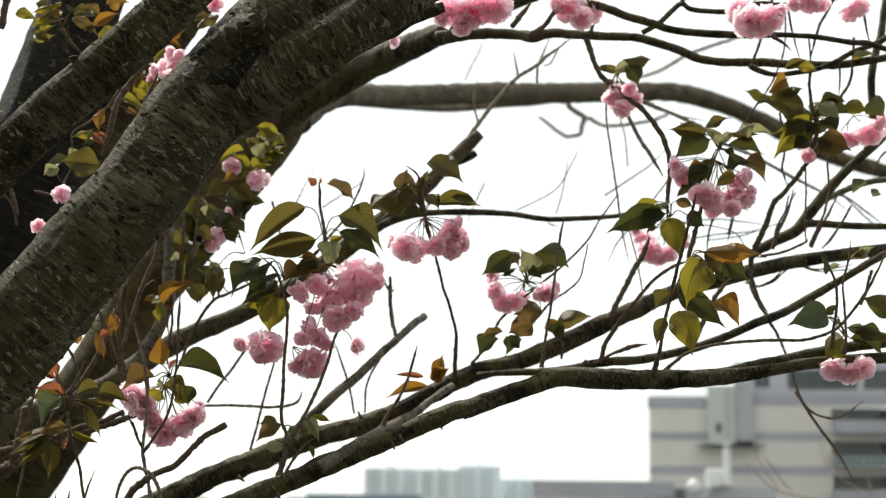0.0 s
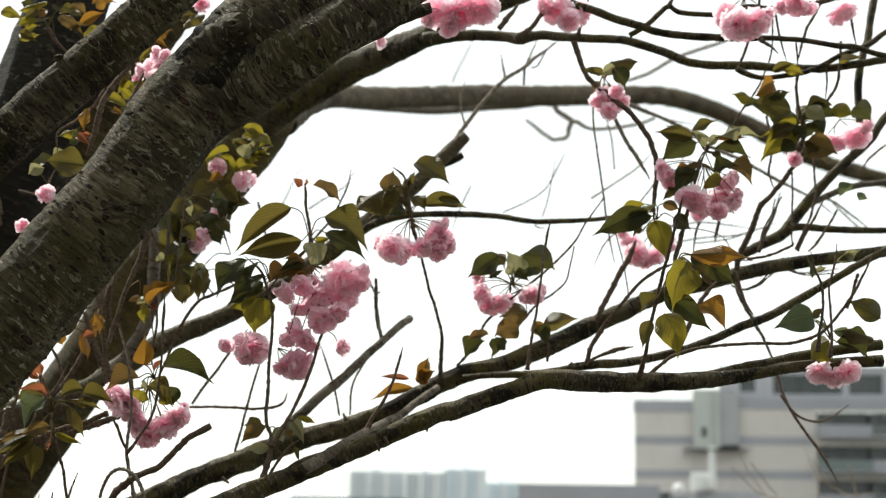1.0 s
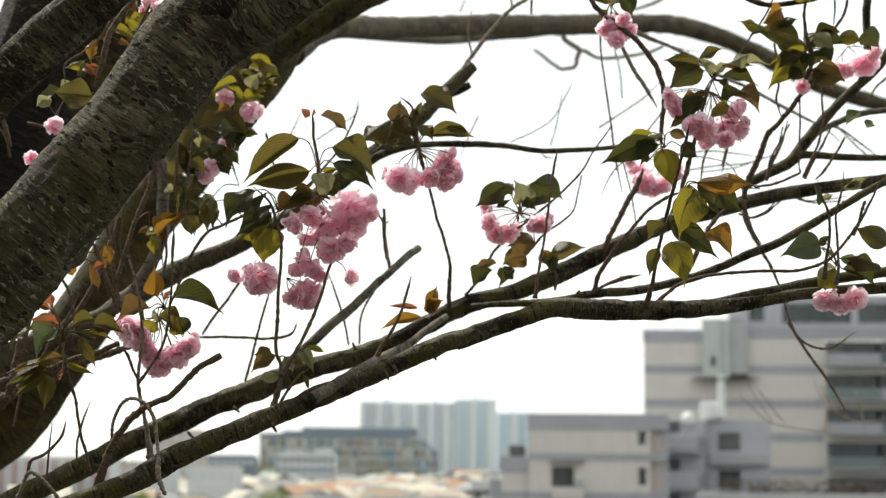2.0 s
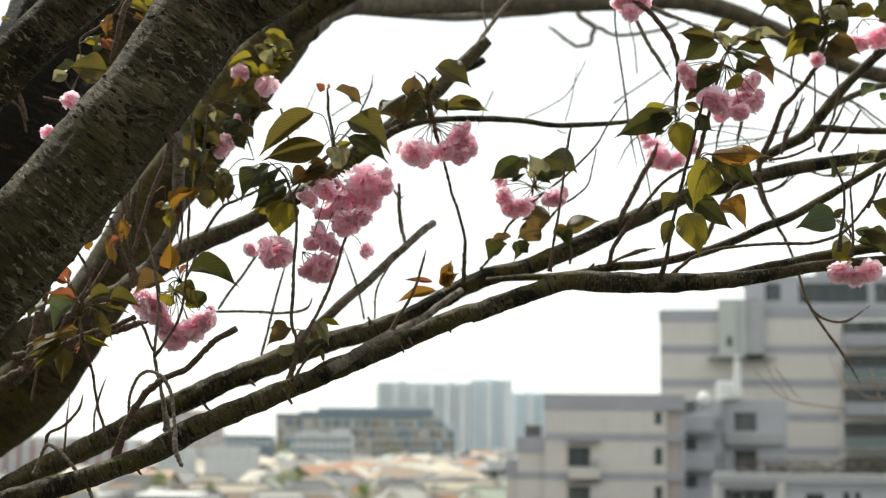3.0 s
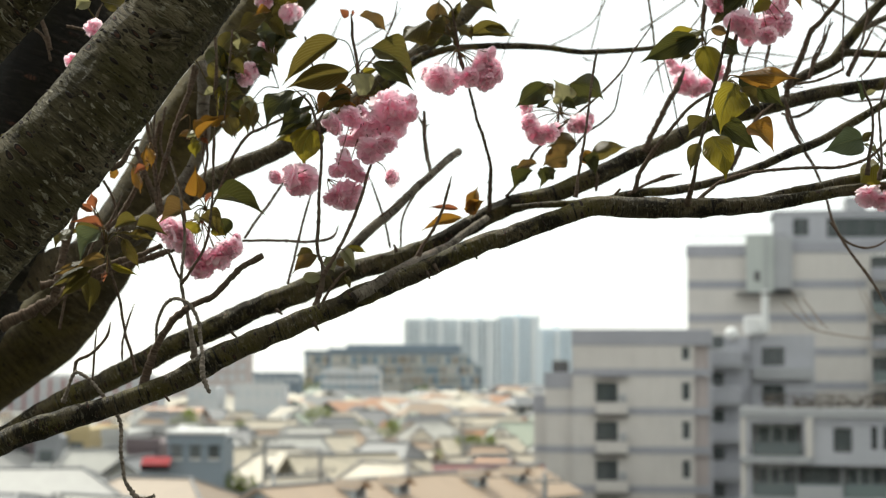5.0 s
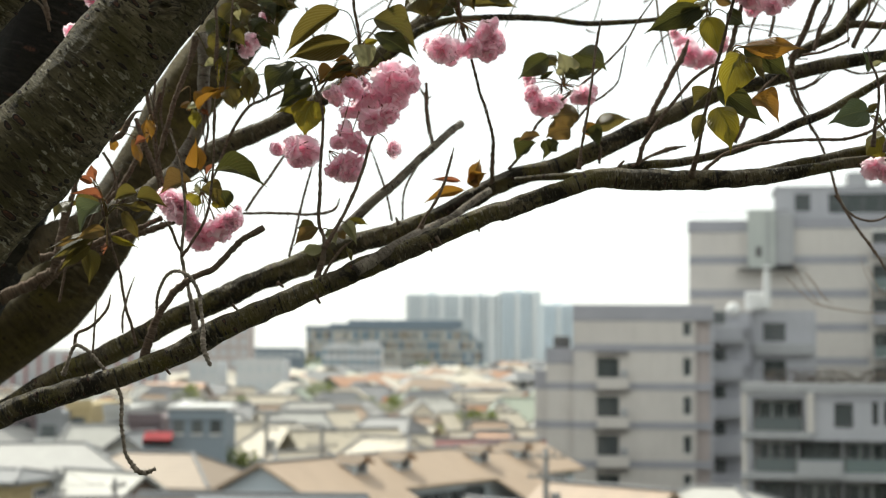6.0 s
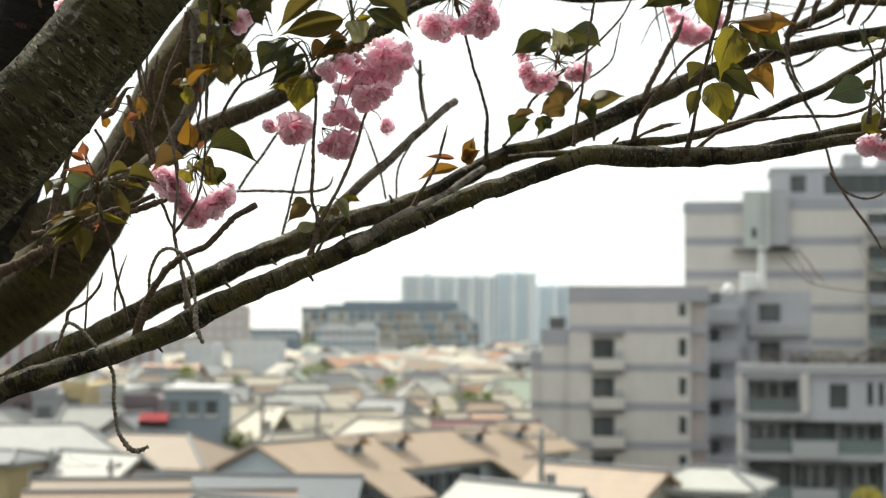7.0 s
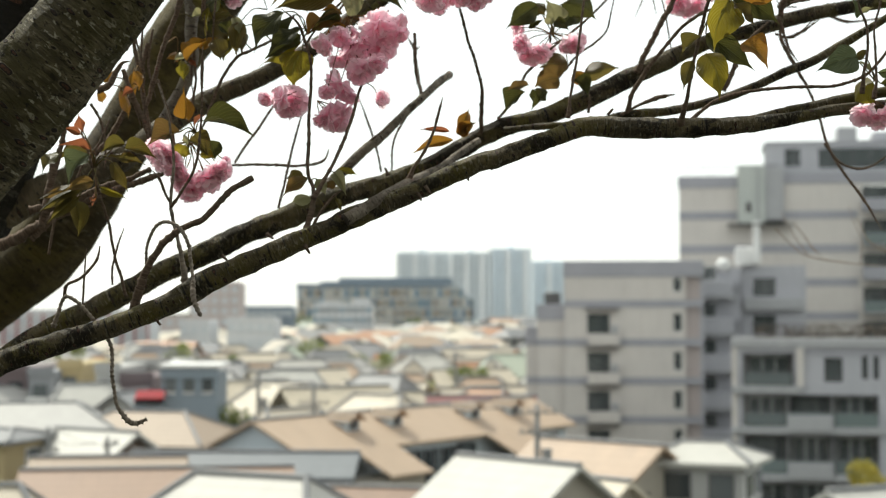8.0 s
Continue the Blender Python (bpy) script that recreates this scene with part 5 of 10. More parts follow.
house(-11.8, 124, 8.0, 7.0, 6.2, 2.3, -24, ROOFS[0], HOUSE_WALLS[0], "cream two-storey house with a cream roof", 2.4, 0, 25)
house(3.4, 131, 5.5, 6.5, 5.6, 2.0, -30, ROOFS[4], HOUSE_WALLS[0], "cream house with an orange tiled roof", 1.8, 0, 26)
house(-3.6, 71, 6.0, 4.6, 5.5, 0.9, -14, ROOFS[7], HOUSE_WALLS[3], "brown house with a low russet roof", 0, 0, 27)
house(16.6, 58, 7.0, 5.0, 6.65, 1.15, 26, ROOFS[2], HOUSE_WALLS[1], "white house with a white metal roof", 0, 0, 28)
house(-0.9, 61.5, 4.6, 5.0, 4.9, 1.7, 26, ROOFS[7], HOUSE_WALLS[1], "white house with a hipped russet roof", 1.6, 0, 34)

# the rest of the town: a few house types, set out in uneven rows
rng = random.Random(42)
WORDS = ["cream", "tan", "white", "dark grey", "orange", "sage green", "pale grey"]
types = []
for k in range(14):
    roof_k = (0, 1, 2, 3, 0, 4, 5, 2, 0, 1, 0, 6, 0, 4)[k]
    w_, d_ = rng.uniform(6.5, 9.0), rng.uniform(6.0, 7.4)
    label = "two-storey town house with a " + WORDS[roof_k] + " roof"
    types.append(house(-31 + 8.6 * (k % 5), 138 + 9.5 * (k // 5), w_, d_, rng.uniform(4.9, 6.4), rng.uniform(1.9, 2.9), rng.uniform(-40, 40), ROOFS[roof_k], HOUSE_WALLS[(0, 1, 2, 0, 1, 3, 2, 4)[k % 8]], label, (0, 2.6, 2.6, 2.2)[k % 4], 0, 50 + k))
y, made = 134.0, 0
while y < 262 and made < 240:
    half = 0.285 * y + 6
    x = -half + rng.uniform(0, 5)
    while x < half:
        inside = y < 172 and x > 3.5 + (y - 130) * 0.012
        inside = inside or (y < 163 and -36 < x < 8)
        if not inside and x < 0.075 * y + 3:
            yy = y + rng.uniform(-2.0, 2.0)
            copy_thing(rng.choice(types), pose(x, yy, ground_height(x, yy) - 0.05, 0, 0, rng.choice((0, 30, 90)) + rng.uniform(-22, 22)))
            made += 1
        x += rng.uniform(8.4, 10.6)
    y += rng.uniform(8.6, 10.2)


def far_town():
    """The rows beyond: walls, roofs and windows of houses too small to tell apart, each as one mesh."""
    r = random.Random(91)
    roofs, walls, panes = ([], []), ([], []), ([], [])

    def put(store, pts, faces):
        base = len(store[0])
        store[0].extend(pts)
        store[1].extend(tuple(base + i for i in f) for f in faces)

    cube = ((0, 1, 5, 4), (1, 2, 6, 5), (2, 3, 7, 6), (3, 0, 4, 7), (4, 5, 6, 7))
    y = 266.0
    while y < 930:
        x = -0.29 * y - 8 + r.uniform(0, 6)
        while x < 0.085 * y + 6:
            yy = y + r.uniform(-3, 3)
            blocked = (294 < yy < 318 and -86 < x < -26) or (476 < yy < 496 and -42 < x < -16) or (446 < yy < 468 and -86 < x < -50) or (496 < yy < 516 and -52 < x < -28) or (594 < yy < 634 and -58 < x < 16)
            if not blocked:
                w, d, e = r.uniform(3.6, 5.6), r.uniform(3.2, 4.2), r.uniform(4.8, 6.8)
                rise, hip = r.uniform(1.2, 2.2), r.choice((0.0, 2.4, 2.6))
                turn, g = pose(x, yy, ground_height(x, yy), 0, 0, r.choice((0, 30, 90)) + r.uniform(-20, 20)), 0.5
                pts = [(-w, -d, -0.3), (w, -d, -0.3), (w, d, -0.3), (-w, d, -0.3), (-w, -d, e), (w, -d, e), (w, d, e), (-w, d, e), (-w, 0, e + rise - 0.1), (w, 0, e + rise - 0.1)]
                put(walls, [turn @ Vector(p) for p in pts], cube[:4] + (((4, 7, 8), (5, 9, 6)) if not hip else ()))
                pts = [(-w - g, -d - g, e - 0.2), (w + g, -d - g, e - 0.2), (w + g, d + g, e - 0.2), (-w - g, d + g, e - 0.2), (-w - g + hip, 0, e + rise), (w + g - hip, 0, e + rise)]
                put(roofs, [turn @ Vector(p) for p in pts], ((0, 1, 5, 4), (2, 3, 4, 5), (1, 2, 5), (3, 0, 4), (3, 2, 1, 0)) if hip else ((0, 1, 5, 4), (2, 3, 4, 5), (3, 2, 1, 0)))
                for side in range(2):
                    for k in range(3):
                        for z in (0.9, e - 1.8):
                            if r.random() < 0.7:
                                c, q = -w + 2 * w * (k + 0.5) / 3, r.uniform(0.5, 0.9)
                                flat = [(c - q, -d - 0.04, z), (c + q, -d - 0.04, z), (c + q, -d - 0.04, z + 1.3), (c - q, -d - 0.04, z + 1.3)]
                                if side:
                                    flat = [(w + 0.04, a * d / w, b) for a, _, b in flat]
                                put(panes, [turn @ Vector(p) for p in flat], ((0, 1, 2, 3),))
            x += r.uniform(10.5, 14.5) * (1 + max(0, y - 300) / 900)
        y += r.uniform(11.0, 14.0) * (1 + max(0, y - 300) / 420)
    for name, store, mat, label, cat in (("far_house_roofs", roofs, FAR_ROOF, "cream, tan and grey roofs of far houses", "roofs"), ("far_house_walls", walls, FAR_WALL, "pale walls of far houses", "houses"), ("far_house_windows", panes, GLASS, "dark windows of far houses", "windows")):
        me = bpy.data.meshes.new(name)
        me.from_pydata([tuple(p) for p in store[0]], [], store[1])
        me.materials.append(mat)
        tagged(new(name, me), label, cat, kind="stuff")


far_town()
# more of them at the far left of the near rows
for tx, ty, tr in ((-41, 122, -18), (-33, 128, 32), (-25.5, 121, 16), (-22.5, 128, -30), (-17, 131, 25), (-6, 130, 20)):
    copy_thing(rng.choice(types), pose(tx, ty, 0, 0, 0, tr))


# ---- garden trees and far woods ----
def leaf_cloud(centres, size, count, seed):
    r = random.Random(seed)
    bm = bmesh.new()
    for _ in range(count):
        c, s = r.choice(centres)
        d = Vector((r.gauss(0, 1), r.gauss(0, 1), r.gauss(0, 1)))
        p = Vector(c) + d.normalized() * s * r.random() ** 0.4
        a, b = (Vector((r.uniform(-1, 1), r.uniform(-1, 1), r.uniform(-1, 1))) * size for _ in range(2))
        bm.faces.new([bm.verts.new(p + q) for q in (a, b, -a, -b)])
    return bm


def garden_tree(x, y, h, spread, mat, label, seed):
    r = random.Random(seed)
    g = thing("garden_tree", label, "tree", "garden trees", (x, y, 0))
    me = stem_mesh("trunk", [(0, 0, 0, 0.16), (0.1, 0, h * 0.4, 0.12), (0, 0.1, h * 0.85, 0.05)], 7, 0.4, 0.1, 0, BARK_OLD)
    t = new("trunk", me)
    t.parent = g
    cents = [((r.uniform(-1, 1) * spread, r.uniform(-1, 1) * spread, h * r.uniform(0.45, 0.95)), spread * r.uniform(0.35, 0.7)) for _ in range(9)]
    for c, s in cents[:4]:
        lm = new("branch", stem_mesh("branch", [(0, 0, h * 0.35, 0.07), (c[0] * 0.5, c[1] * 0.5, c[2] * 0.8, 0.05), (*c, 0.02)], 5, 0.4, 0.1, 0, BARK_OLD))
        lm.parent = g
    part("crown", leaf_cloud(cents, 0.16, 1500, seed), mat, g)
    return g


garden_tree(22.6, 84, 6.1, 1.5, BUSH_YELLOW, "shrubby tree with bright yellow-green leaves", 1)
garden_tree(25.0, 85, 6.1, 1.5, BUSH_YELLOW, "shrubby tree with bright yellow-green leaves", 2)
for k, (tx, ty, th) in enumerate(((-6.8, 128, 7.2), (-13.5, 113, 6.8), (-28, 150, 8), (-26, 190, 9), (-34, 215, 9.5), (3, 178, 8), (-9, 205, 8.5), (-50, 220, 10), (8, 240, 9), (-1.5, 150, 7.5), (-20, 240, 9))):
    garden_tree(tx, ty, th, 2.0, BUSH, "dark green garden tree between the houses", 20 + k)
rng = random.Random(77)
woods = part("far_woods", leaf_cloud([((rng.uniform(-220, 0), rng.uniform(560, 900), rng.uniform(3, 8)), rng.uniform(4, 6)) for _ in range(140)], 1.3, 9000, 78), WOODS, None)
tagged(woods, "dark green line of far woods", "trees", kind="stuff")


# ---- poles and wires ----
def utility_pole(x, y, h, arm, seed):
    g = thing("utility_pole", "grey concrete utility pole with crossarms", "utility pole", "utility poles", (x, y, 0), arm)
    p = new("pole", stem_mesh("pole", [(0, 0, 0, 0.17), (0, 0, h * 0.5, 0.15), (0, 0, h, 0.12)], 10, 1.0, 0.0, 0, POLE_GREY))
    p.parent = g
    for k, z in enumerate((h - 0.4, h - 1.3)):
        a = boxed("crossarm", POLE_GREY, g, -0.9, 0.9, -0.22, -0.13, z - 0.05, z + 0.05, bevel=0.01)
        for xi in (-0.75, -0.35, 0.35, 0.75):
            bm = bmesh.new()
            bmesh.ops.create_cone(bm, cap_ends=True, segments=8, radius1=0.06, radius2=0.035, depth=0.2, matrix=Matrix.Translation((xi, -0.17, z + 0.15)))
            part("insulator", bm, POLE_GREY, a)
    bm = bmesh.new()
    bmesh.ops.create_cone(bm, cap_ends=True, segments=14, radius1=0.24, radius2=0.24, depth=0.75, matrix=Matrix.Translation((0.42, -0.1, h - 2.4)))
    part("transformer", bm, POLE_GREY, g)
    return g


POLES = [(4.3, 76, 9.6, 8), (-16.0, 79, 7.9, 80), (-19.5, 82, 8.2, 84), (-7.5, 96, 9.8, 10), (-12.5, 112, 10.0, -8), (1.0, 140, 10.4, 5), (-24, 148, 10.4, 0)]
for k, (px_, py_, ph, pa) in enumerate(POLES):
    utility_pole(px_, py_, ph, pa, k)
for a, b in ((0, 3), (3, 4), (1, 2), (4, 6), (5, 4)):
    A, B = POLES[a], POLES[b]
    for off in (-0.6, 0.6):
        pa_, pb_ = Vector((A[0] + off, A[1], A[2] - 0.2)), Vector((B[0] + off, B[1], B[2] - 0.2))
        pts = []
        for k in range(9):
            t = k / 8
            q = pa_.lerp(pb_, t)
            pts.append((q.x, q.y, q.z - 1.6 * t * (1 - t), 0.018))
        w = new("power_line", stem_mesh("power_line", pts, 5, 1.5, 0.0, 0, DARK_METAL))
        tagged(w, "thin dark overhead power line between poles", "cable", "overhead power lines")


# ---- the cherry tree: limbs, twigs, then leaves and blossoms on them ----
tree = thing("cherry_tree", "flowering double pink cherry tree with grey lichened bark", "tree", at=(0, 0, 0))
limb([(-1.35, 2.6, 12.05, 0.30), (-1.25, 2.5, 12.4, 0.21), (-1.15, 2.35, 13.0, 0.18), (-1.0, 2.1, 13.6, 0.13), (-0.9, 1.95, 13.85, 0.08)], BARK, "trunk", "", 24, 0.04)
limb([(-1.75, 3.5, 12.05, 0.26), (-1.65, 3.4, 12.7, 0.19), (-1.45, 3.3, 13.5, 0.16), (-1.3, 3.3, 13.75, 0.12)], BARK_OLD, "trunk", "", 24, 0.04)
limb([(-1.1, 2.3, 13.2, 0.10), (-0.98, 2.3, 13.6, 0.04), (-0.85, 2.3, 13.85, 0.02)], BARK, "limb", "", 12, 0.04)
TRUNK_FRONT = [(-0.827, 1.85, 13.821, 0.0696), (-0.715, 1.85, 13.95, 0.0683), (-0.608, 1.85, 14.088, 0.0645), (-0.526, 1.85, 14.181, 0.0607), (-0.436, 1.85, 14.28, 0.0569), (-0.376, 1.85, 14.354, 0.0531), (-0.321, 1.85, 14.424, 0.0525), (-0.272, 1.85, 14.498, 0.0531), (-0.218, 1.859, 14.572, 0.0521), (-0.153, 1.873, 14.649, 0.0506), (-0.082, 1.886, 14.733, 0.049), (-0.008, 1.9, 14.822, 0.0468)]
trunk_front = limb(TRUNK_FRONT, name="trunk", material=BARK, sides=72, step=0.005, rough=0.07)
corky_spots(TRUNK_FRONT, 620, 0.0095, 1)
FORK_LIMB = [(-0.275, 1.88, 14.488, 0.0321), (-0.228, 1.857, 14.52, 0.0349), (-0.18, 1.834, 14.545, 0.0345), (-0.134, 1.811, 14.57, 0.0334), (-0.089, 1.803, 14.599, 0.0308), (-0.045, 1.809, 14.631, 0.0297), (0.007, 1.814, 14.671, 0.0273), (0.085, 1.82, 14.722, 0.0249)]
limb(FORK_LIMB, material=BARK, sides=72, step=0.005, rough=0.07)
corky_spots(FORK_LIMB, 220, 0.0085, 2)
TRUNK_LEFT = [(-0.793, 2, 14.2, 0.0424), (-0.672, 2, 14.333, 0.0383), (-0.581, 2, 14.426, 0.0342), (-0.522, 2, 14.487, 0.0321), (-0.456, 2, 14.555, 0.0314), (-0.388, 2, 14.62, 0.0308), (-0.32, 2, 14.688, 0.0301), (-0.251, 2, 14.76, 0.0287)]
trunk_left = limb(TRUNK_LEFT, name="trunk", material=BARK, sides=72, step=0.005, rough=0.07)
corky_spots(TRUNK_LEFT, 380, 0.008, 3)
trunk_dark = limb([(-1.035, 3, 13.917, 0.1282), (-0.938, 3, 14.117, 0.121), (-0.84, 3, 14.332, 0.1128), (-0.751, 3, 14.584, 0.1025), (-0.702, 3, 14.745, 0.0943), (-0.667, 3, 14.898, 0.082), (-0.636, 3, 15.031, 0.0718), (-0.579, 3, 15.189, 0.0615)], name="trunk", material=BARK_SHADED, sides=24, step=0.015, rough=0.1)
trunk_back = limb([(-1.369, 3.3, 13.694, 0.1173), (-1.16, 3.3, 13.845, 0.0947), (-0.994, 3.3, 13.981, 0.0868), (-0.815, 3.3, 14.102, 0.0733), (-0.721, 3.3, 14.222, 0.0699), (-0.677, 3.3, 14.287, 0.0609), (-0.624, 3.3, 14.361, 0.0598), (-0.559, 3.308, 14.488, 0.0622), (-0.501, 3.323, 14.583, 0.0647), (-0.445, 3.338, 14.668, 0.0662), (-0.401, 3.354, 14.735, 0.0665), (-0.324, 3.369, 14.845, 0.0645), (-0.257, 3.385, 14.948, 0.0532), (-0.195, 3.4, 15.039, 0.0418)], name="trunk", material=BARK_OLD, sides=30, step=0.015, rough=0.09)
limb_gap = limb([(-0.759, 3.05, 14.518, 0.0459), (-0.691, 3.05, 14.637, 0.0438), (-0.632, 3.05, 14.725, 0.0417), (-0.567, 3.05, 14.825, 0.0375), (-0.516, 3.05, 14.898, 0.0313), (-0.45, 3.05, 14.989, 0.025), (-0.387, 3.05, 15.074, 0.0208)], material=BARK_OLD)
limb_high = limb([(-0.316, 3.3, 14.851, 0.0383), (-0.208, 3.214, 14.904, 0.0352), (-0.104, 3.129, 14.938, 0.031), (-0.005, 3.043, 14.957, 0.025), (0.058, 2.957, 14.963, 0.0182), (0.138, 2.871, 14.976, 0.0157), (0.214, 2.786, 14.983, 0.0143), (0.294, 2.7, 14.998, 0.012)])
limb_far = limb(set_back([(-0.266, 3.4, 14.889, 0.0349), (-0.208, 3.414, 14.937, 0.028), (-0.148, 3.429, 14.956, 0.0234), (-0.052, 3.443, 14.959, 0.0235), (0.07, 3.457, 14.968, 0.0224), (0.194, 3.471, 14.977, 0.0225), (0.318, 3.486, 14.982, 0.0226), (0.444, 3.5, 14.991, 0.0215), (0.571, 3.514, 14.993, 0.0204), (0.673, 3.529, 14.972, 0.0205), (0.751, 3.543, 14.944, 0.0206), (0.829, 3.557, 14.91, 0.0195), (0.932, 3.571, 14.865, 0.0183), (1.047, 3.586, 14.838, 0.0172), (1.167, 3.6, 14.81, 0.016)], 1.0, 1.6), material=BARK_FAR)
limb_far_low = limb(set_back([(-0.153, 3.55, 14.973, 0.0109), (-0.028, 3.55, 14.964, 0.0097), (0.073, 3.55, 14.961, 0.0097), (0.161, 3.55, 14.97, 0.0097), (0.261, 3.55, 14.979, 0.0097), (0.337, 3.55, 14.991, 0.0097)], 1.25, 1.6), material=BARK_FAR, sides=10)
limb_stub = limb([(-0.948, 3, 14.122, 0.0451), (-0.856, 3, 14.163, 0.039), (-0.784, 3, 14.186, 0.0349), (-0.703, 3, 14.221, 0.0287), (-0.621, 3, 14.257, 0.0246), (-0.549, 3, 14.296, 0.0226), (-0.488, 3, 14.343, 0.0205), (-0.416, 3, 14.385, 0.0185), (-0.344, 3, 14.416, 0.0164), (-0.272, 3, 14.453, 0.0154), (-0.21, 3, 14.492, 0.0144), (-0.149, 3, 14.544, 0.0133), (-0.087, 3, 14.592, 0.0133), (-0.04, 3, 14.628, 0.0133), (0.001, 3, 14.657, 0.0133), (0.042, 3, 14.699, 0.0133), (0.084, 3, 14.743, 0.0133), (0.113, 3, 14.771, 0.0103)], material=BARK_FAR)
limb_stub_end = limb([(0.046, 3.05, 14.721, 0.0125), (0.079, 3.05, 14.732, 0.0094), (0.096, 3.05, 14.739, 0.0083), (0.108, 3.05, 14.746, 0.0063)], sides=10, step=0.006)
LIMB_LOW = [(-0.877, 2.3, 13.798, 0.022), (-0.723, 2.305, 13.872, 0.0197), (-0.631, 2.309, 13.918, 0.0166), (-0.593, 2.314, 13.934, 0.0158), (-0.555, 2.318, 13.947, 0.0166), (-0.477, 2.323, 13.971, 0.0147), (-0.399, 2.327, 14.001, 0.0151), (-0.36, 2.332, 14.021, 0.0167), (-0.321, 2.336, 14.044, 0.0164), (-0.202, 2.341, 14.096, 0.0144), (-0.163, 2.345, 14.112, 0.0136), (-0.131, 2.35, 14.128, 0.0153), (-0.083, 2.355, 14.147, 0.0137), (0.038, 2.359, 14.202, 0.0129), (0.079, 2.364, 14.215, 0.0133), (0.16, 2.368, 14.245, 0.013), (0.209, 2.373, 14.261, 0.0142), (0.258, 2.377, 14.26, 0.0154), (0.324, 2.382, 14.259, 0.0147), (0.444, 2.386, 14.265, 0.0118), (0.532, 2.391, 14.279, 0.0082), (0.574, 2.395, 14.287, 0.0082), (0.706, 2.4, 14.299, 0.009)]
limb_low = limb(LIMB_LOW, sides=32, step=0.006)
corky_spots(LIMB_LOW, 170, 0.0048, 11, 0.15, 32)
limb_low_upper = limb([(0.442, 2.420, 14.273, 0.0074), (0.468, 2.420, 14.278, 0.0074), (0.502, 2.420, 14.287, 0.0072), (0.544, 2.420, 14.295, 0.0076), (0.585, 2.420, 14.304, 0.0080), (0.629, 2.420, 14.313, 0.0082), (0.712, 2.420, 14.325, 0.0082)], sides=10)
LIMB_MID = [(-1.068, 2.800, 13.788, 0.0217), (-0.879, 2.800, 13.879, 0.0163), (-0.765, 2.800, 13.910, 0.0144), (-0.671, 2.800, 13.965, 0.0163), (-0.576, 2.800, 14.007, 0.0187), (-0.481, 2.800, 14.059, 0.0182), (-0.385, 2.800, 14.102, 0.0191), (-0.338, 2.800, 14.126, 0.0182), (-0.289, 2.795, 14.144, 0.0196), (-0.193, 2.789, 14.183, 0.0186), (-0.145, 2.782, 14.197, 0.0162), (-0.098, 2.775, 14.209, 0.0171), (-0.050, 2.768, 14.227, 0.0151), (-0.003, 2.761, 14.249, 0.0146), (0.092, 2.755, 14.298, 0.0155), (0.148, 2.752, 14.313, 0.0149), (0.196, 2.759, 14.330, 0.0150), (0.244, 2.766, 14.352, 0.0161), (0.378, 2.773, 14.417, 0.0150), (0.437, 2.780, 14.444, 0.0129), (0.505, 2.786, 14.464, 0.0119), (0.641, 2.793, 14.501, 0.0119), (0.845, 2.800, 14.533, 0.0098)]
limb_mid = limb(LIMB_MID, sides=32, step=0.006)
corky_spots(LIMB_MID, 150, 0.0048, 12, 0.15, 32)
limb_spur = limb([(-0.138, 2.33, 14.125, 0.0096), (-0.114, 2.343, 14.139, 0.0096), (-0.083, 2.356, 14.159, 0.0089), (-0.052, 2.414, 14.182, 0.0078), (-0.028, 2.496, 14.2, 0.0073), (-0.002, 2.571, 14.219, 0.0066), (0.025, 2.636, 14.246, 0.0059), (0.058, 2.7, 14.274, 0.0055)], material=BARK_PALE, sides=10, step=0.006)
limb_top = limb([(0.027, 2.75, 14.879, 0.0141), (0.076, 2.74, 14.885, 0.0112), (0.124, 2.73, 14.884, 0.0093), (0.172, 2.72, 14.879, 0.0093), (0.19, 2.71, 14.873, 0.0107), (0.223, 2.7, 14.877, 0.0083), (0.266, 2.69, 14.872, 0.0078), (0.309, 2.68, 14.867, 0.0073), (0.36, 2.67, 14.863, 0.0073), (0.402, 2.66, 14.849, 0.0073), (0.44, 2.65, 14.833, 0.0072), (0.461, 2.645, 14.821, 0.0072), (0.496, 2.64, 14.814, 0.0072), (0.542, 2.635, 14.812, 0.0072), (0.574, 2.63, 14.811, 0.0072), (0.609, 2.625, 14.807, 0.0067), (0.645, 2.62, 14.806, 0.0067), (0.687, 2.615, 14.804, 0.0067), (0.732, 2.61, 14.81, 0.0067), (0.789, 2.605, 14.819, 0.0062), (0.874, 2.6, 14.834, 0.0053)], sides=12, step=0.006)
twig_top_a = limb([(0.539, 2.6, 14.797, 0.0053), (0.556, 2.6, 14.788, 0.0049), (0.581, 2.6, 14.782, 0.0044), (0.61, 2.6, 14.785, 0.0044), (0.639, 2.6, 14.79, 0.0044), (0.661, 2.6, 14.796, 0.0044), (0.683, 2.6, 14.806, 0.0044), (0.712, 2.6, 14.823, 0.0044), (0.741, 2.6, 14.834, 0.0049), (0.763, 2.6, 14.845, 0.0049), (0.789, 2.6, 14.865, 0.0044), (0.838, 2.6, 14.892, 0.0036)], sides=8, step=0.005)
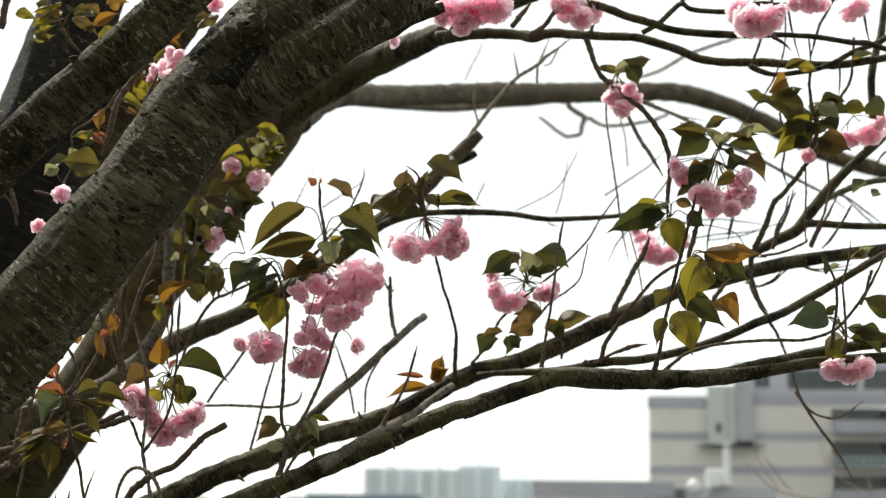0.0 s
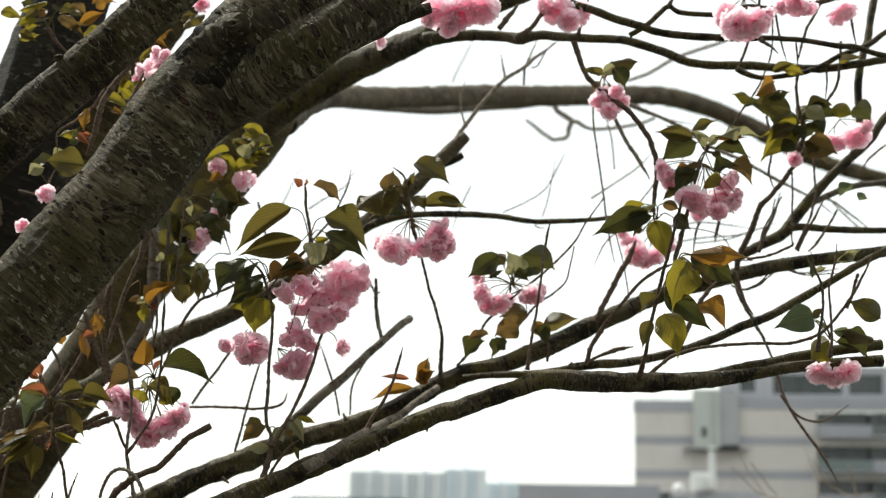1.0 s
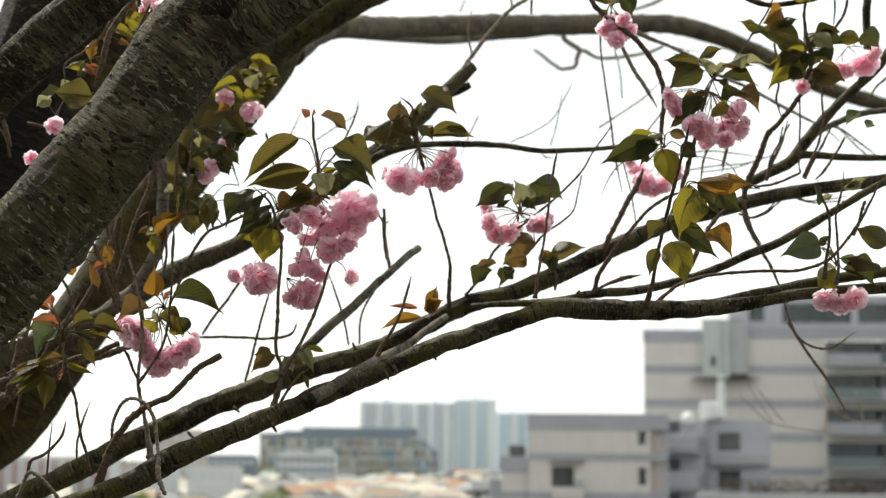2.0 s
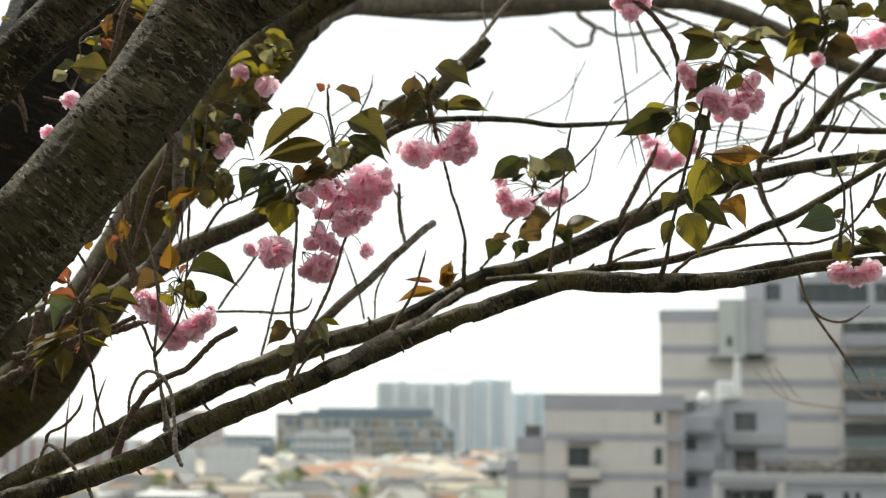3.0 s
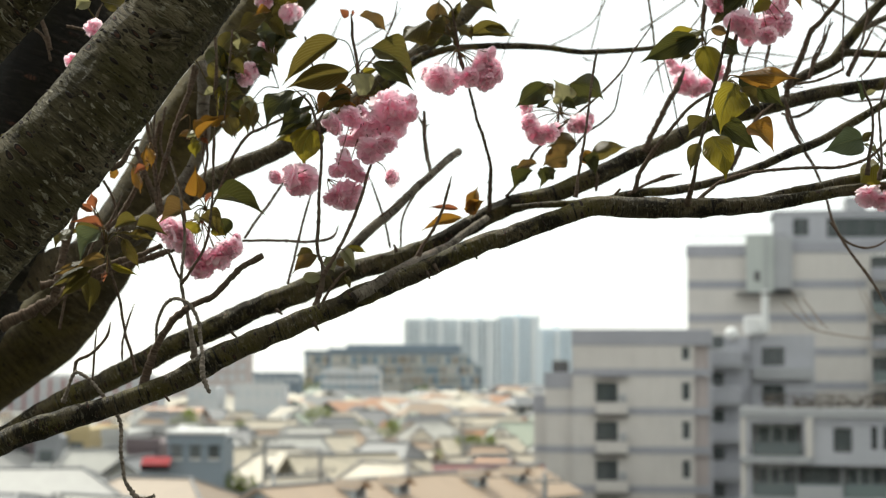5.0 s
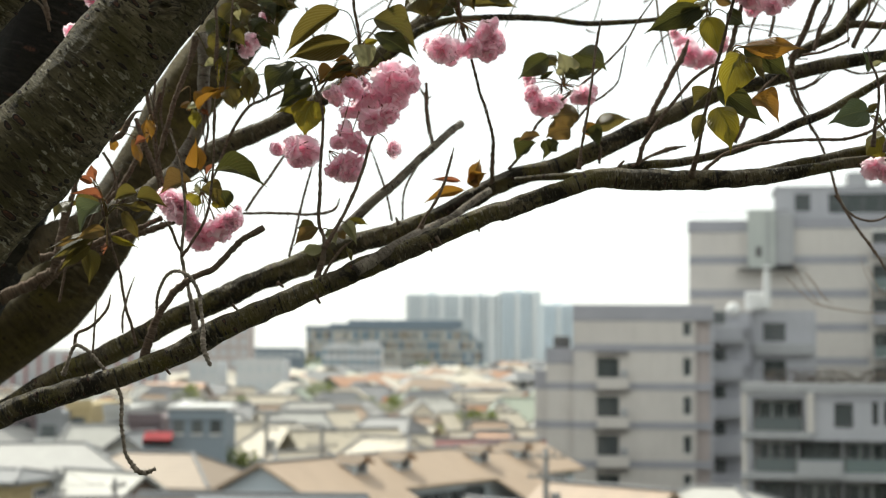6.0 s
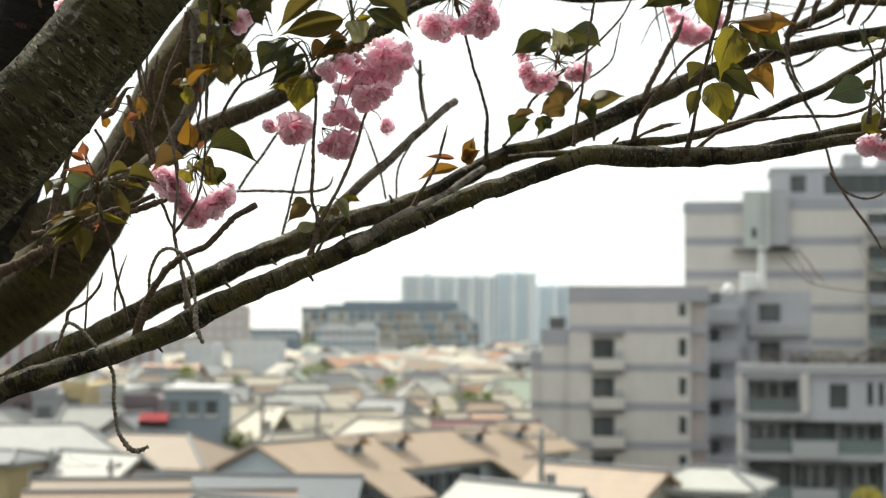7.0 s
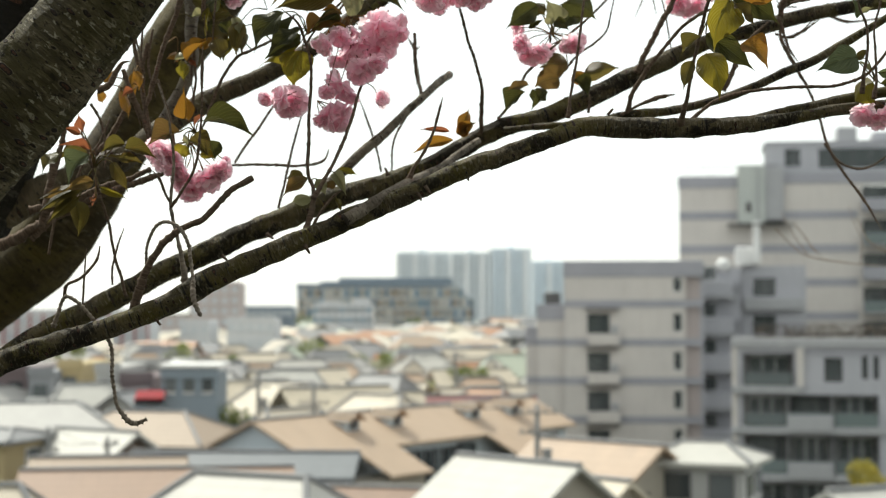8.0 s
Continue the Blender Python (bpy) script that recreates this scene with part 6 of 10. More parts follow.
limb_top_two = limb([(0.234, 2.5, 14.886, 0.0068), (0.261, 2.5, 14.868, 0.0068), (0.288, 2.5, 14.86, 0.0064), (0.33, 2.5, 14.844, 0.0064), (0.365, 2.5, 14.835, 0.0064), (0.399, 2.5, 14.824, 0.006), (0.457, 2.5, 14.819, 0.006), (0.498, 2.5, 14.818, 0.006), (0.534, 2.5, 14.818, 0.0051), (0.575, 2.5, 14.819, 0.0043), (0.622, 2.5, 14.817, 0.0043), (0.657, 2.5, 14.812, 0.0043), (0.685, 2.5, 14.808, 0.0047), (0.706, 2.5, 14.808, 0.0047), (0.73, 2.5, 14.8, 0.0043), (0.757, 2.5, 14.794, 0.0043), (0.821, 2.5, 14.783, 0.0034)], sides=10, step=0.006)
twig_top_b = limb([(0.35, 2.5, 14.819, 0.0043), (0.378, 2.5, 14.837, 0.0043), (0.41, 2.5, 14.867, 0.0041), (0.426, 2.5, 14.859, 0.0043), (0.454, 2.5, 14.856, 0.0043), (0.488, 2.5, 14.856, 0.0043), (0.512, 2.5, 14.861, 0.0043), (0.537, 2.5, 14.87, 0.0043), (0.572, 2.5, 14.868, 0.0043), (0.61, 2.5, 14.873, 0.0043), (0.648, 2.5, 14.879, 0.0043), (0.68, 2.5, 14.887, 0.0034), (0.717, 2.5, 14.897, 0.0034)], sides=8, step=0.005)
tw_top_z = twig([(0.411, 2.5, 14.865, 0.0043), (0.418, 2.5, 14.879, 0.0038), (0.432, 2.5, 14.893, 0.0034)])
limb_drop = limb([(0.821, 2.75, 15.001, 0.0066), (0.815, 2.75, 14.97, 0.0066), (0.808, 2.75, 14.938, 0.0066), (0.802, 2.75, 14.899, 0.0066), (0.793, 2.75, 14.872, 0.0066), (0.786, 2.75, 14.843, 0.0066), (0.782, 2.75, 14.812, 0.007), (0.783, 2.75, 14.765, 0.0066), (0.781, 2.75, 14.719, 0.0066), (0.768, 2.75, 14.69, 0.0056)], sides=10, step=0.006)
limb_rise = limb([(0.585, 2.85, 14.519, 0.0068), (0.592, 2.844, 14.526, 0.0078), (0.625, 2.839, 14.545, 0.0092), (0.664, 2.833, 14.565, 0.0107), (0.69, 2.828, 14.598, 0.0106), (0.728, 2.822, 14.645, 0.0092), (0.766, 2.817, 14.684, 0.0082), (0.816, 2.811, 14.73, 0.0077), (0.846, 2.806, 14.773, 0.0077), (0.92, 2.8, 14.853, 0.0067)], sides=12, step=0.006)
limb_side = limb([(0.677, 2.82, 14.575, 0.0077), (0.698, 2.82, 14.576, 0.0067), (0.744, 2.82, 14.573, 0.0063), (0.817, 2.82, 14.572, 0.0058), (0.916, 2.82, 14.574, 0.0048)], sides=10, step=0.006)
limb_side_two = limb([(0.715, 2.85, 14.622, 0.0063), (0.734, 2.85, 14.631, 0.0058), (0.766, 2.85, 14.646, 0.0058), (0.794, 2.85, 14.656, 0.0058), (0.836, 2.85, 14.663, 0.0054), (0.919, 2.85, 14.671, 0.0049)], material=BARK_PALE, sides=10, step=0.006)
tw_front_rise = twig([(0.278, 2.6, 14.848, 0.0044), (0.285, 2.6, 14.87, 0.0036), (0.293, 2.6, 14.897, 0.0036), (0.297, 2.6, 14.918, 0.0027)])
tw_top_c = twig([(0.569, 2.55, 14.903, 0.0037), (0.564, 2.55, 14.87, 0.0037), (0.547, 2.55, 14.823, 0.0035), (0.538, 2.55, 14.799, 0.0035), (0.532, 2.55, 14.785, 0.0039)])
tw_top_d = twig([(0.671, 2.55, 14.908, 0.0035), (0.665, 2.55, 14.889, 0.0035), (0.646, 2.55, 14.856, 0.0035), (0.637, 2.55, 14.831, 0.0035), (0.628, 2.55, 14.796, 0.0039)])
tw_top_e = twig([(0.59, 2.55, 14.885, 0.0026), (0.593, 2.55, 14.877, 0.0028), (0.6, 2.55, 14.837, 0.0028), (0.61, 2.55, 14.797, 0.0031)])
tw_top_f = twig([(0.613, 2.65, 14.91, 0.0023), (0.609, 2.65, 14.842, 0.0023), (0.593, 2.65, 14.796, 0.0023), (0.578, 2.65, 14.768, 0.0025), (0.56, 2.65, 14.743, 0.0025), (0.535, 2.65, 14.705, 0.0023)])
tw_top_spur = twig([(0.552, 2.48, 14.81, 0.0042), (0.57, 2.48, 14.799, 0.0034), (0.581, 2.48, 14.787, 0.0025)], knobs=0.01)
tw_top_i = twig([(0.626, 2.55, 14.829, 0.0023), (0.628, 2.55, 14.801, 0.0023), (0.627, 2.55, 14.786, 0.0026)])
tw_top_h = twig([(0.641, 2.6, 14.796, 0.004), (0.637, 2.6, 14.76, 0.004), (0.642, 2.6, 14.724, 0.0043), (0.649, 2.6, 14.695, 0.0043), (0.64, 2.6, 14.663, 0.0044), (0.628, 2.6, 14.633, 0.0044)])
tw_rise_a = twig([(0.677, 2.65, 14.699, 0.0036), (0.665, 2.662, 14.679, 0.0041), (0.651, 2.675, 14.656, 0.0046), (0.642, 2.688, 14.641, 0.0051), (0.618, 2.7, 14.61, 0.0054), (0.599, 2.712, 14.59, 0.0056), (0.586, 2.725, 14.551, 0.0061), (0.57, 2.738, 14.516, 0.0065), (0.564, 2.75, 14.487, 0.0056)], knobs=0.012)
tw_top_j = twig([(0.713, 2.6, 14.847, 0.0036), (0.71, 2.6, 14.807, 0.0036), (0.703, 2.6, 14.769, 0.0037), (0.687, 2.6, 14.743, 0.0037), (0.673, 2.6, 14.699, 0.0037), (0.65, 2.6, 14.663, 0.004)])
tw_top_k = twig([(0.688, 2.6, 14.798, 0.0027), (0.688, 2.6, 14.778, 0.0027), (0.685, 2.6, 14.747, 0.0027)])
tw_top_g = twig([(0.715, 2.55, 14.892, 0.0031), (0.719, 2.55, 14.854, 0.0031), (0.724, 2.55, 14.826, 0.0035)])
tw_rise_b = twig([(0.61, 2.7, 14.744, 0.0033), (0.617, 2.7, 14.7, 0.003), (0.616, 2.7, 14.671, 0.003), (0.612, 2.7, 14.647, 0.003), (0.62, 2.7, 14.617, 0.0035)])
tw_rise_c = twig([(0.656, 2.72, 14.656, 0.0024), (0.656, 2.72, 14.607, 0.0026), (0.653, 2.72, 14.555, 0.0028), (0.654, 2.72, 14.523, 0.0033)], knobs=0.013)
tw_rise_d = twig([(0.714, 2.8, 14.692, 0.0029), (0.716, 2.8, 14.644, 0.0031), (0.719, 2.8, 14.635, 0.0033)])
tw_rise_e = twig([(0.705, 2.75, 14.626, 0.0036), (0.693, 2.75, 14.58, 0.0036), (0.679, 2.75, 14.55, 0.0038), (0.666, 2.75, 14.525, 0.0042)])
tw_rise_f = twig([(0.657, 2.8, 14.626, 0.0019), (0.638, 2.8, 14.592, 0.0027), (0.622, 2.8, 14.563, 0.0029), (0.617, 2.8, 14.543, 0.0033)])
tw_rise_g = twig([(0.645, 2.8, 14.621, 0.0019), (0.639, 2.8, 14.596, 0.0025), (0.634, 2.8, 14.585, 0.0029)])
tw_rise_h = twig([(0.74, 2.75, 14.594, 0.003), (0.723, 2.75, 14.565, 0.0034), (0.703, 2.75, 14.535, 0.0038), (0.688, 2.75, 14.52, 0.0042)])
tw_rise_i = twig([(0.535, 2.9, 14.607, 0.003), (0.522, 2.9, 14.57, 0.003), (0.517, 2.9, 14.522, 0.0032)])
tw_rise_j = twig([(0.568, 2.9, 14.606, 0.003), (0.561, 2.9, 14.575, 0.003), (0.556, 2.9, 14.557, 0.0028)])
tw_rise_k = twig([(0.674, 2.4, 14.428, 0.003), (0.668, 2.4, 14.409, 0.0033), (0.663, 2.4, 14.392, 0.0033), (0.655, 2.4, 14.376, 0.0041)], knobs=0.0085)
tw_curl = twig([(0.53, 2.5, 14.463, 0.0031), (0.564, 2.5, 14.47, 0.0032), (0.588, 2.5, 14.48, 0.0032), (0.601, 2.5, 14.487, 0.0031), (0.603, 2.5, 14.492, 0.0026)], knobs=0.01)
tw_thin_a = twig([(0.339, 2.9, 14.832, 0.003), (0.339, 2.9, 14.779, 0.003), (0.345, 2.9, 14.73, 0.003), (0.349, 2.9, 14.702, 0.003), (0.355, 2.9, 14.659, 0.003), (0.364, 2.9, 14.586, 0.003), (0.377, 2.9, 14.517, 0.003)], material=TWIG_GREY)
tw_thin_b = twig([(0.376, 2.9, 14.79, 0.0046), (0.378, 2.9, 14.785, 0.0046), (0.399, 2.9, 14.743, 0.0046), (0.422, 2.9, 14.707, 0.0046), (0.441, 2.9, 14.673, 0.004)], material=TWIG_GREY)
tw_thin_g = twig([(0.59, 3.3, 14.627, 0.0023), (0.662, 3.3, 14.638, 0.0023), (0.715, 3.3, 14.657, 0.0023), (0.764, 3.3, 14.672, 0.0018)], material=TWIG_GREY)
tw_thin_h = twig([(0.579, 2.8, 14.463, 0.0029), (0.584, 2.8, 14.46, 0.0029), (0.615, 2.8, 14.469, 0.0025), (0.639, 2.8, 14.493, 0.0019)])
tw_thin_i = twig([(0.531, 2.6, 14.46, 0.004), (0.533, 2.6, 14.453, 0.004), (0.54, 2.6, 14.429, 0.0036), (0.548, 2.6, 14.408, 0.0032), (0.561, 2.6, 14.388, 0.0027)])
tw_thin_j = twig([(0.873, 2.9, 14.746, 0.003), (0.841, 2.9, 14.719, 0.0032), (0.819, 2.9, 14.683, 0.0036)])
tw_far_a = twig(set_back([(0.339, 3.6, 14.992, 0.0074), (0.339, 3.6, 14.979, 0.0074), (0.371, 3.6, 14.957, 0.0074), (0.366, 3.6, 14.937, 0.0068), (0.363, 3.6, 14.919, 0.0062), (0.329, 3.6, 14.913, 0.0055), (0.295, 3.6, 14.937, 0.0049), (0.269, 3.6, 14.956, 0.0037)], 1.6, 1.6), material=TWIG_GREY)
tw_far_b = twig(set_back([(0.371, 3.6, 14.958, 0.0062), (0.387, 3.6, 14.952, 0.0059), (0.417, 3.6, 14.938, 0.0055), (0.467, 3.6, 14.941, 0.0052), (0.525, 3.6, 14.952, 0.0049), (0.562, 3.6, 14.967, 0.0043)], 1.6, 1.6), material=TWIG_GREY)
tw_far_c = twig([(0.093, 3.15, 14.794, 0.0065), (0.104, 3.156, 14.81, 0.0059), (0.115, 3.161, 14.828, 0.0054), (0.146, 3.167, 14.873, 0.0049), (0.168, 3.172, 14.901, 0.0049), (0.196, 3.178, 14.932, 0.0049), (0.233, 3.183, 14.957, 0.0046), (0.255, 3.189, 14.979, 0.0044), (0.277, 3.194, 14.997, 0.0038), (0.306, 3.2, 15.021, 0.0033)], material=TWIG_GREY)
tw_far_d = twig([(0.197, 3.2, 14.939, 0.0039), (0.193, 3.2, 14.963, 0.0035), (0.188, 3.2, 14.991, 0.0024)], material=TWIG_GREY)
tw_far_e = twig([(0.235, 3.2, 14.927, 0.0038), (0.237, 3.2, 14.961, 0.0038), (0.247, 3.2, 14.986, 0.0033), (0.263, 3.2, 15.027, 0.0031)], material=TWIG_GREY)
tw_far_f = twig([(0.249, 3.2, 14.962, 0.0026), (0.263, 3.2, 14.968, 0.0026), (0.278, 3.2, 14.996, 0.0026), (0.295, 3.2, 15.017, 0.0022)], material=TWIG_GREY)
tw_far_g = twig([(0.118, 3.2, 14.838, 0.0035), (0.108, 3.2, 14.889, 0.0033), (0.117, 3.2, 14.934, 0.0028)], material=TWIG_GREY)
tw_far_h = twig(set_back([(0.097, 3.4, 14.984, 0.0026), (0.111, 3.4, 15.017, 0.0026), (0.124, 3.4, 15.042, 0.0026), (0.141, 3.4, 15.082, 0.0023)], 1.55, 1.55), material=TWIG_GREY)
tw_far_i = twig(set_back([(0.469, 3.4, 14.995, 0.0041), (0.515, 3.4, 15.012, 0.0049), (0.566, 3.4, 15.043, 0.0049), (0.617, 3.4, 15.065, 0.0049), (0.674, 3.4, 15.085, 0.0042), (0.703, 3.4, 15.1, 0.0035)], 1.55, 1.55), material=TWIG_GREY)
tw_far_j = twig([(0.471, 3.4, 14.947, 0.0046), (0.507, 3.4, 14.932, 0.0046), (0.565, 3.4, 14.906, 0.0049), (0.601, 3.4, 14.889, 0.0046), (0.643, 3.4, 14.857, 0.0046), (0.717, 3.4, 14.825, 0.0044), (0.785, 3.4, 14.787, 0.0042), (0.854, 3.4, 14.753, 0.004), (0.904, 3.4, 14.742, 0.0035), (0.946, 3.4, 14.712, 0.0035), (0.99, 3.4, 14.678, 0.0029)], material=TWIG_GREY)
limb_long = limb([(0.100, 2.700, 14.292, 0.0046), (0.155, 2.685, 14.295, 0.0055), (0.209, 2.669, 14.296, 0.0064), (0.254, 2.654, 14.301, 0.0063), (0.299, 2.638, 14.309, 0.0072), (0.361, 2.623, 14.313, 0.0072), (0.432, 2.608, 14.328, 0.0071), (0.484, 2.596, 14.345, 0.0071), (0.537, 2.588, 14.369, 0.0071), (0.581, 2.581, 14.386, 0.0071), (0.625, 2.573, 14.411, 0.0070), (0.668, 2.565, 14.436, 0.0061), (0.728, 2.558, 14.472, 0.0061), (0.801, 2.550, 14.510, 0.0052)], sides=10, step=0.008)
limb_arch = limb([(-0.152, 3, 14.524, 0.0092), (-0.11, 2.991, 14.557, 0.0092), (-0.068, 2.982, 14.59, 0.0082), (-0.016, 2.973, 14.609, 0.0071), (0.046, 2.964, 14.614, 0.0061), (0.108, 2.955, 14.613, 0.0061), (0.169, 2.945, 14.609, 0.0055), (0.23, 2.936, 14.599, 0.005), (0.291, 2.927, 14.599, 0.005), (0.352, 2.918, 14.602, 0.004), (0.402, 2.909, 14.61, 0.004), (0.452, 2.9, 14.617, 0.003)], sides=10, step=0.008)
limb_cut = limb([(-0.253, 2.82, 14.149, 0.0096), (-0.225, 2.827, 14.18, 0.0097), (-0.197, 2.833, 14.211, 0.0097), (-0.167, 2.84, 14.241, 0.0092), (-0.138, 2.847, 14.271, 0.0088), (-0.104, 2.867, 14.301, 0.0083), (-0.063, 2.9, 14.346, 0.0074), (-0.023, 2.933, 14.387, 0.007), (-0.003, 2.967, 14.41, 0.0069), (0.013, 3, 14.425, 0.0072)], material=BARK_PALE, sides=10, step=0.006)
fork_stub = limb([(-0.075, 1.95, 14.636, 0.016), (-0.04, 1.95, 14.652, 0.0133), (-0.013, 1.95, 14.666, 0.0107), (0.026, 1.95, 14.679, 0.0067)], material=BARK, sides=14, step=0.006)
tw_cut = twig([(-0.441, 2.34, 13.985, 0.0096), (-0.434, 2.336, 14.008, 0.0088), (-0.424, 2.331, 14.039, 0.0072), (-0.414, 2.327, 14.062, 0.0064), (-0.391, 2.322, 14.093, 0.0063), (-0.367, 2.318, 14.112, 0.0055), (-0.339, 2.313, 14.123, 0.0055), (-0.319, 2.309, 14.142, 0.0051), (-0.295, 2.304, 14.165, 0.0051), (-0.265, 2.3, 14.182, 0.0059)], knobs=0.012)
tw_up_a = twig([(-0.366, 2.36, 14.034, 0.0073), (-0.373, 2.36, 14.071, 0.0048), (-0.379, 2.36, 14.1, 0.004), (-0.387, 2.36, 14.132, 0.004), (-0.389, 2.36, 14.156, 0.0036), (-0.385, 2.36, 14.213, 0.0032), (-0.39, 2.36, 14.254, 0.0028), (-0.394, 2.36, 14.278, 0.0024), (-0.405, 2.36, 14.315, 0.002), (-0.408, 2.36, 14.323, 0.0016)], material=TWIG_GREY)
tw_up_b = twig([(-0.386, 2.34, 14.143, 0.004), (-0.367, 2.34, 14.171, 0.0032), (-0.351, 2.34, 14.203, 0.0032), (-0.345, 2.34, 14.244, 0.0028), (-0.342, 2.34, 14.292, 0.0024), (-0.343, 2.34, 14.337, 0.0024), (-0.341, 2.34, 14.372, 0.002)])
tw_pod = twig([(-0.386, 2.36, 14.148, 0.0032), (-0.397, 2.36, 14.164, 0.0032), (-0.405, 2.36, 14.185, 0.0032), (-0.415, 2.36, 14.197, 0.0024)])
tw_hook = twig([(-0.42, 2.34, 14.063, 0.0032), (-0.418, 2.332, 14.086, 0.0032), (-0.409, 2.324, 14.108, 0.0036), (-0.396, 2.315, 14.12, 0.0036), (-0.38, 2.307, 14.12, 0.0035), (-0.364, 2.299, 14.109, 0.0039), (-0.353, 2.291, 14.089, 0.0039), (-0.349, 2.283, 14.07, 0.0039), (-0.344, 2.275, 14.042, 0.0039), (-0.343, 2.266, 14.027, 0.0043), (-0.339, 2.258, 14.007, 0.0042), (-0.33, 2.25, 13.99, 0.0035)], material=TWIG_GREY, knobs=0.0075, step=0.0014)
tw_hang = twig([(-0.551, 2.34, 13.974, 0.0048), (-0.544, 2.337, 13.994, 0.004), (-0.534, 2.334, 14.017, 0.004), (-0.519, 2.331, 14.012, 0.004), (-0.506, 2.328, 14.001, 0.004), (-0.49, 2.325, 13.983, 0.004), (-0.473, 2.322, 13.962, 0.004), (-0.464, 2.318, 13.944, 0.004), (-0.463, 2.315, 13.916, 0.004), (-0.459, 2.312, 13.885, 0.004), (-0.454, 2.309, 13.866, 0.0039), (-0.443, 2.306, 13.849, 0.0043), (-0.428, 2.303, 13.84, 0.0043), (-0.412, 2.3, 13.847, 0.0035)], material=TWIG_GREY, knobs=0.0075, step=0.0014)
tw_hang_up = twig([(-0.536, 2.34, 14.017, 0.004), (-0.532, 2.34, 14.034, 0.0036), (-0.515, 2.34, 14.042, 0.0036), (-0.5, 2.34, 14.056, 0.0032), (-0.49, 2.34, 14.07, 0.0032), (-0.486, 2.34, 14.089, 0.0032)], knobs=0.01)
tw_hang_b = twig([(-0.514, 2.36, 14.006, 0.0024), (-0.512, 2.36, 14.047, 0.0024), (-0.509, 2.36, 14.087, 0.002)])
tw_left_b = twig([(-0.5, 2.5, 14.036, 0.0026), (-0.5, 2.5, 14.062, 0.0026), (-0.492, 2.5, 14.096, 0.0026), (-0.483, 2.5, 14.122, 0.0021)])
tw_left = twig([(-0.452, 2.36, 14.017, 0.004), (-0.46, 2.36, 14.047, 0.0036), (-0.469, 2.36, 14.075, 0.0032), (-0.476, 2.36, 14.115, 0.0032), (-0.483, 2.36, 14.14, 0.0032), (-0.49, 2.36, 14.16, 0.0032), (-0.499, 2.36, 14.192, 0.0032), (-0.508, 2.36, 14.225, 0.0028), (-0.515, 2.36, 14.245, 0.0024), (-0.519, 2.36, 14.261, 0.002)])
tw_main = twig([(-0.205, 2.36, 14.088, 0.0073), (-0.196, 2.365, 14.113, 0.0057), (-0.186, 2.371, 14.154, 0.0049), (-0.187, 2.376, 14.174, 0.0041), (-0.195, 2.382, 14.195, 0.0041), (-0.194, 2.387, 14.241, 0.0041), (-0.194, 2.393, 14.283, 0.0037), (-0.192, 2.398, 14.316, 0.0037), (-0.192, 2.404, 14.355, 0.0033), (-0.202, 2.409, 14.393, 0.0033), (-0.213, 2.415, 14.419, 0.0029), (-0.237, 2.42, 14.441, 0.0025)], knobs=0.014)
tw_main_b = twig([(-0.185, 2.36, 14.157, 0.0048), (-0.165, 2.375, 14.195, 0.0041), (-0.146, 2.39, 14.237, 0.0041), (-0.132, 2.405, 14.28, 0.0037), (-0.124, 2.42, 14.315, 0.0033), (-0.119, 2.435, 14.334, 0.0029), (-0.125, 2.45, 14.353, 0.0025)], knobs=0.014)
tw_main_c = twig([(-0.196, 2.36, 14.099, 0.004), (-0.18, 2.36, 14.129, 0.0032), (-0.16, 2.36, 14.157, 0.0032), (-0.144, 2.36, 14.169, 0.0024)])
tw_main_d = twig([(-0.140, 2.460, 14.428, 0.0044), (-0.138, 2.460, 14.450, 0.0042), (-0.142, 2.460, 14.476, 0.0039), (-0.146, 2.460, 14.499, 0.0037), (-0.151, 2.460, 14.525, 0.0035), (-0.152, 2.460, 14.548, 0.0032), (-0.154, 2.460, 14.562, 0.0030)])
tw_cbase = twig([(-0.206, 2.45, 14.391, 0.0025), (-0.181, 2.45, 14.425, 0.0025), (-0.156, 2.45, 14.451, 0.0025), (-0.139, 2.45, 14.468, 0.0025)])
tw_b = twig([(0.06, 2.77, 14.279, 0.0047), (0.063, 2.74, 14.295, 0.0047), (0.064, 2.71, 14.329, 0.0042), (0.063, 2.68, 14.363, 0.0041), (0.05, 2.65, 14.405, 0.0041), (0.04, 2.62, 14.427, 0.0036), (0.031, 2.59, 14.459, 0.0035), (0.021, 2.56, 14.485, 0.0035), (0.012, 2.53, 14.51, 0.0043), (0.008, 2.5, 14.53, 0.0043)])
tw_spur = twig([(-0.051, 2.42, 14.186, 0.0066), (-0.042, 2.42, 14.207, 0.0041), (-0.027, 2.42, 14.23, 0.0037), (-0.013, 2.42, 14.261, 0.0033), (-0.005, 2.42, 14.291, 0.0029), (0, 2.42, 14.31, 0.0025)], knobs=0.01)
tw_cut_a = twig([(-0.036, 2.930, 14.371, 0.0042), (-0.040, 2.930, 14.390, 0.0042), (-0.045, 2.930, 14.421, 0.0039), (-0.048, 2.930, 14.443, 0.0036), (-0.051, 2.930, 14.461, 0.0032), (-0.058, 2.930, 14.474, 0.0029), (-0.062, 2.930, 14.483, 0.0026)], material=TWIG_GREY)
tw_cut_a_side = twig([(-0.049, 2.930, 14.460, 0.0030), (-0.044, 2.930, 14.463, 0.0026), (-0.040, 2.930, 14.466, 0.0022)], material=TWIG_GREY)
tw_cut_a_top = twig([(-0.050, 2.930, 14.459, 0.0030), (-0.050, 2.930, 14.474, 0.0026), (-0.050, 2.930, 14.490, 0.0022)], material=TWIG_GREY)
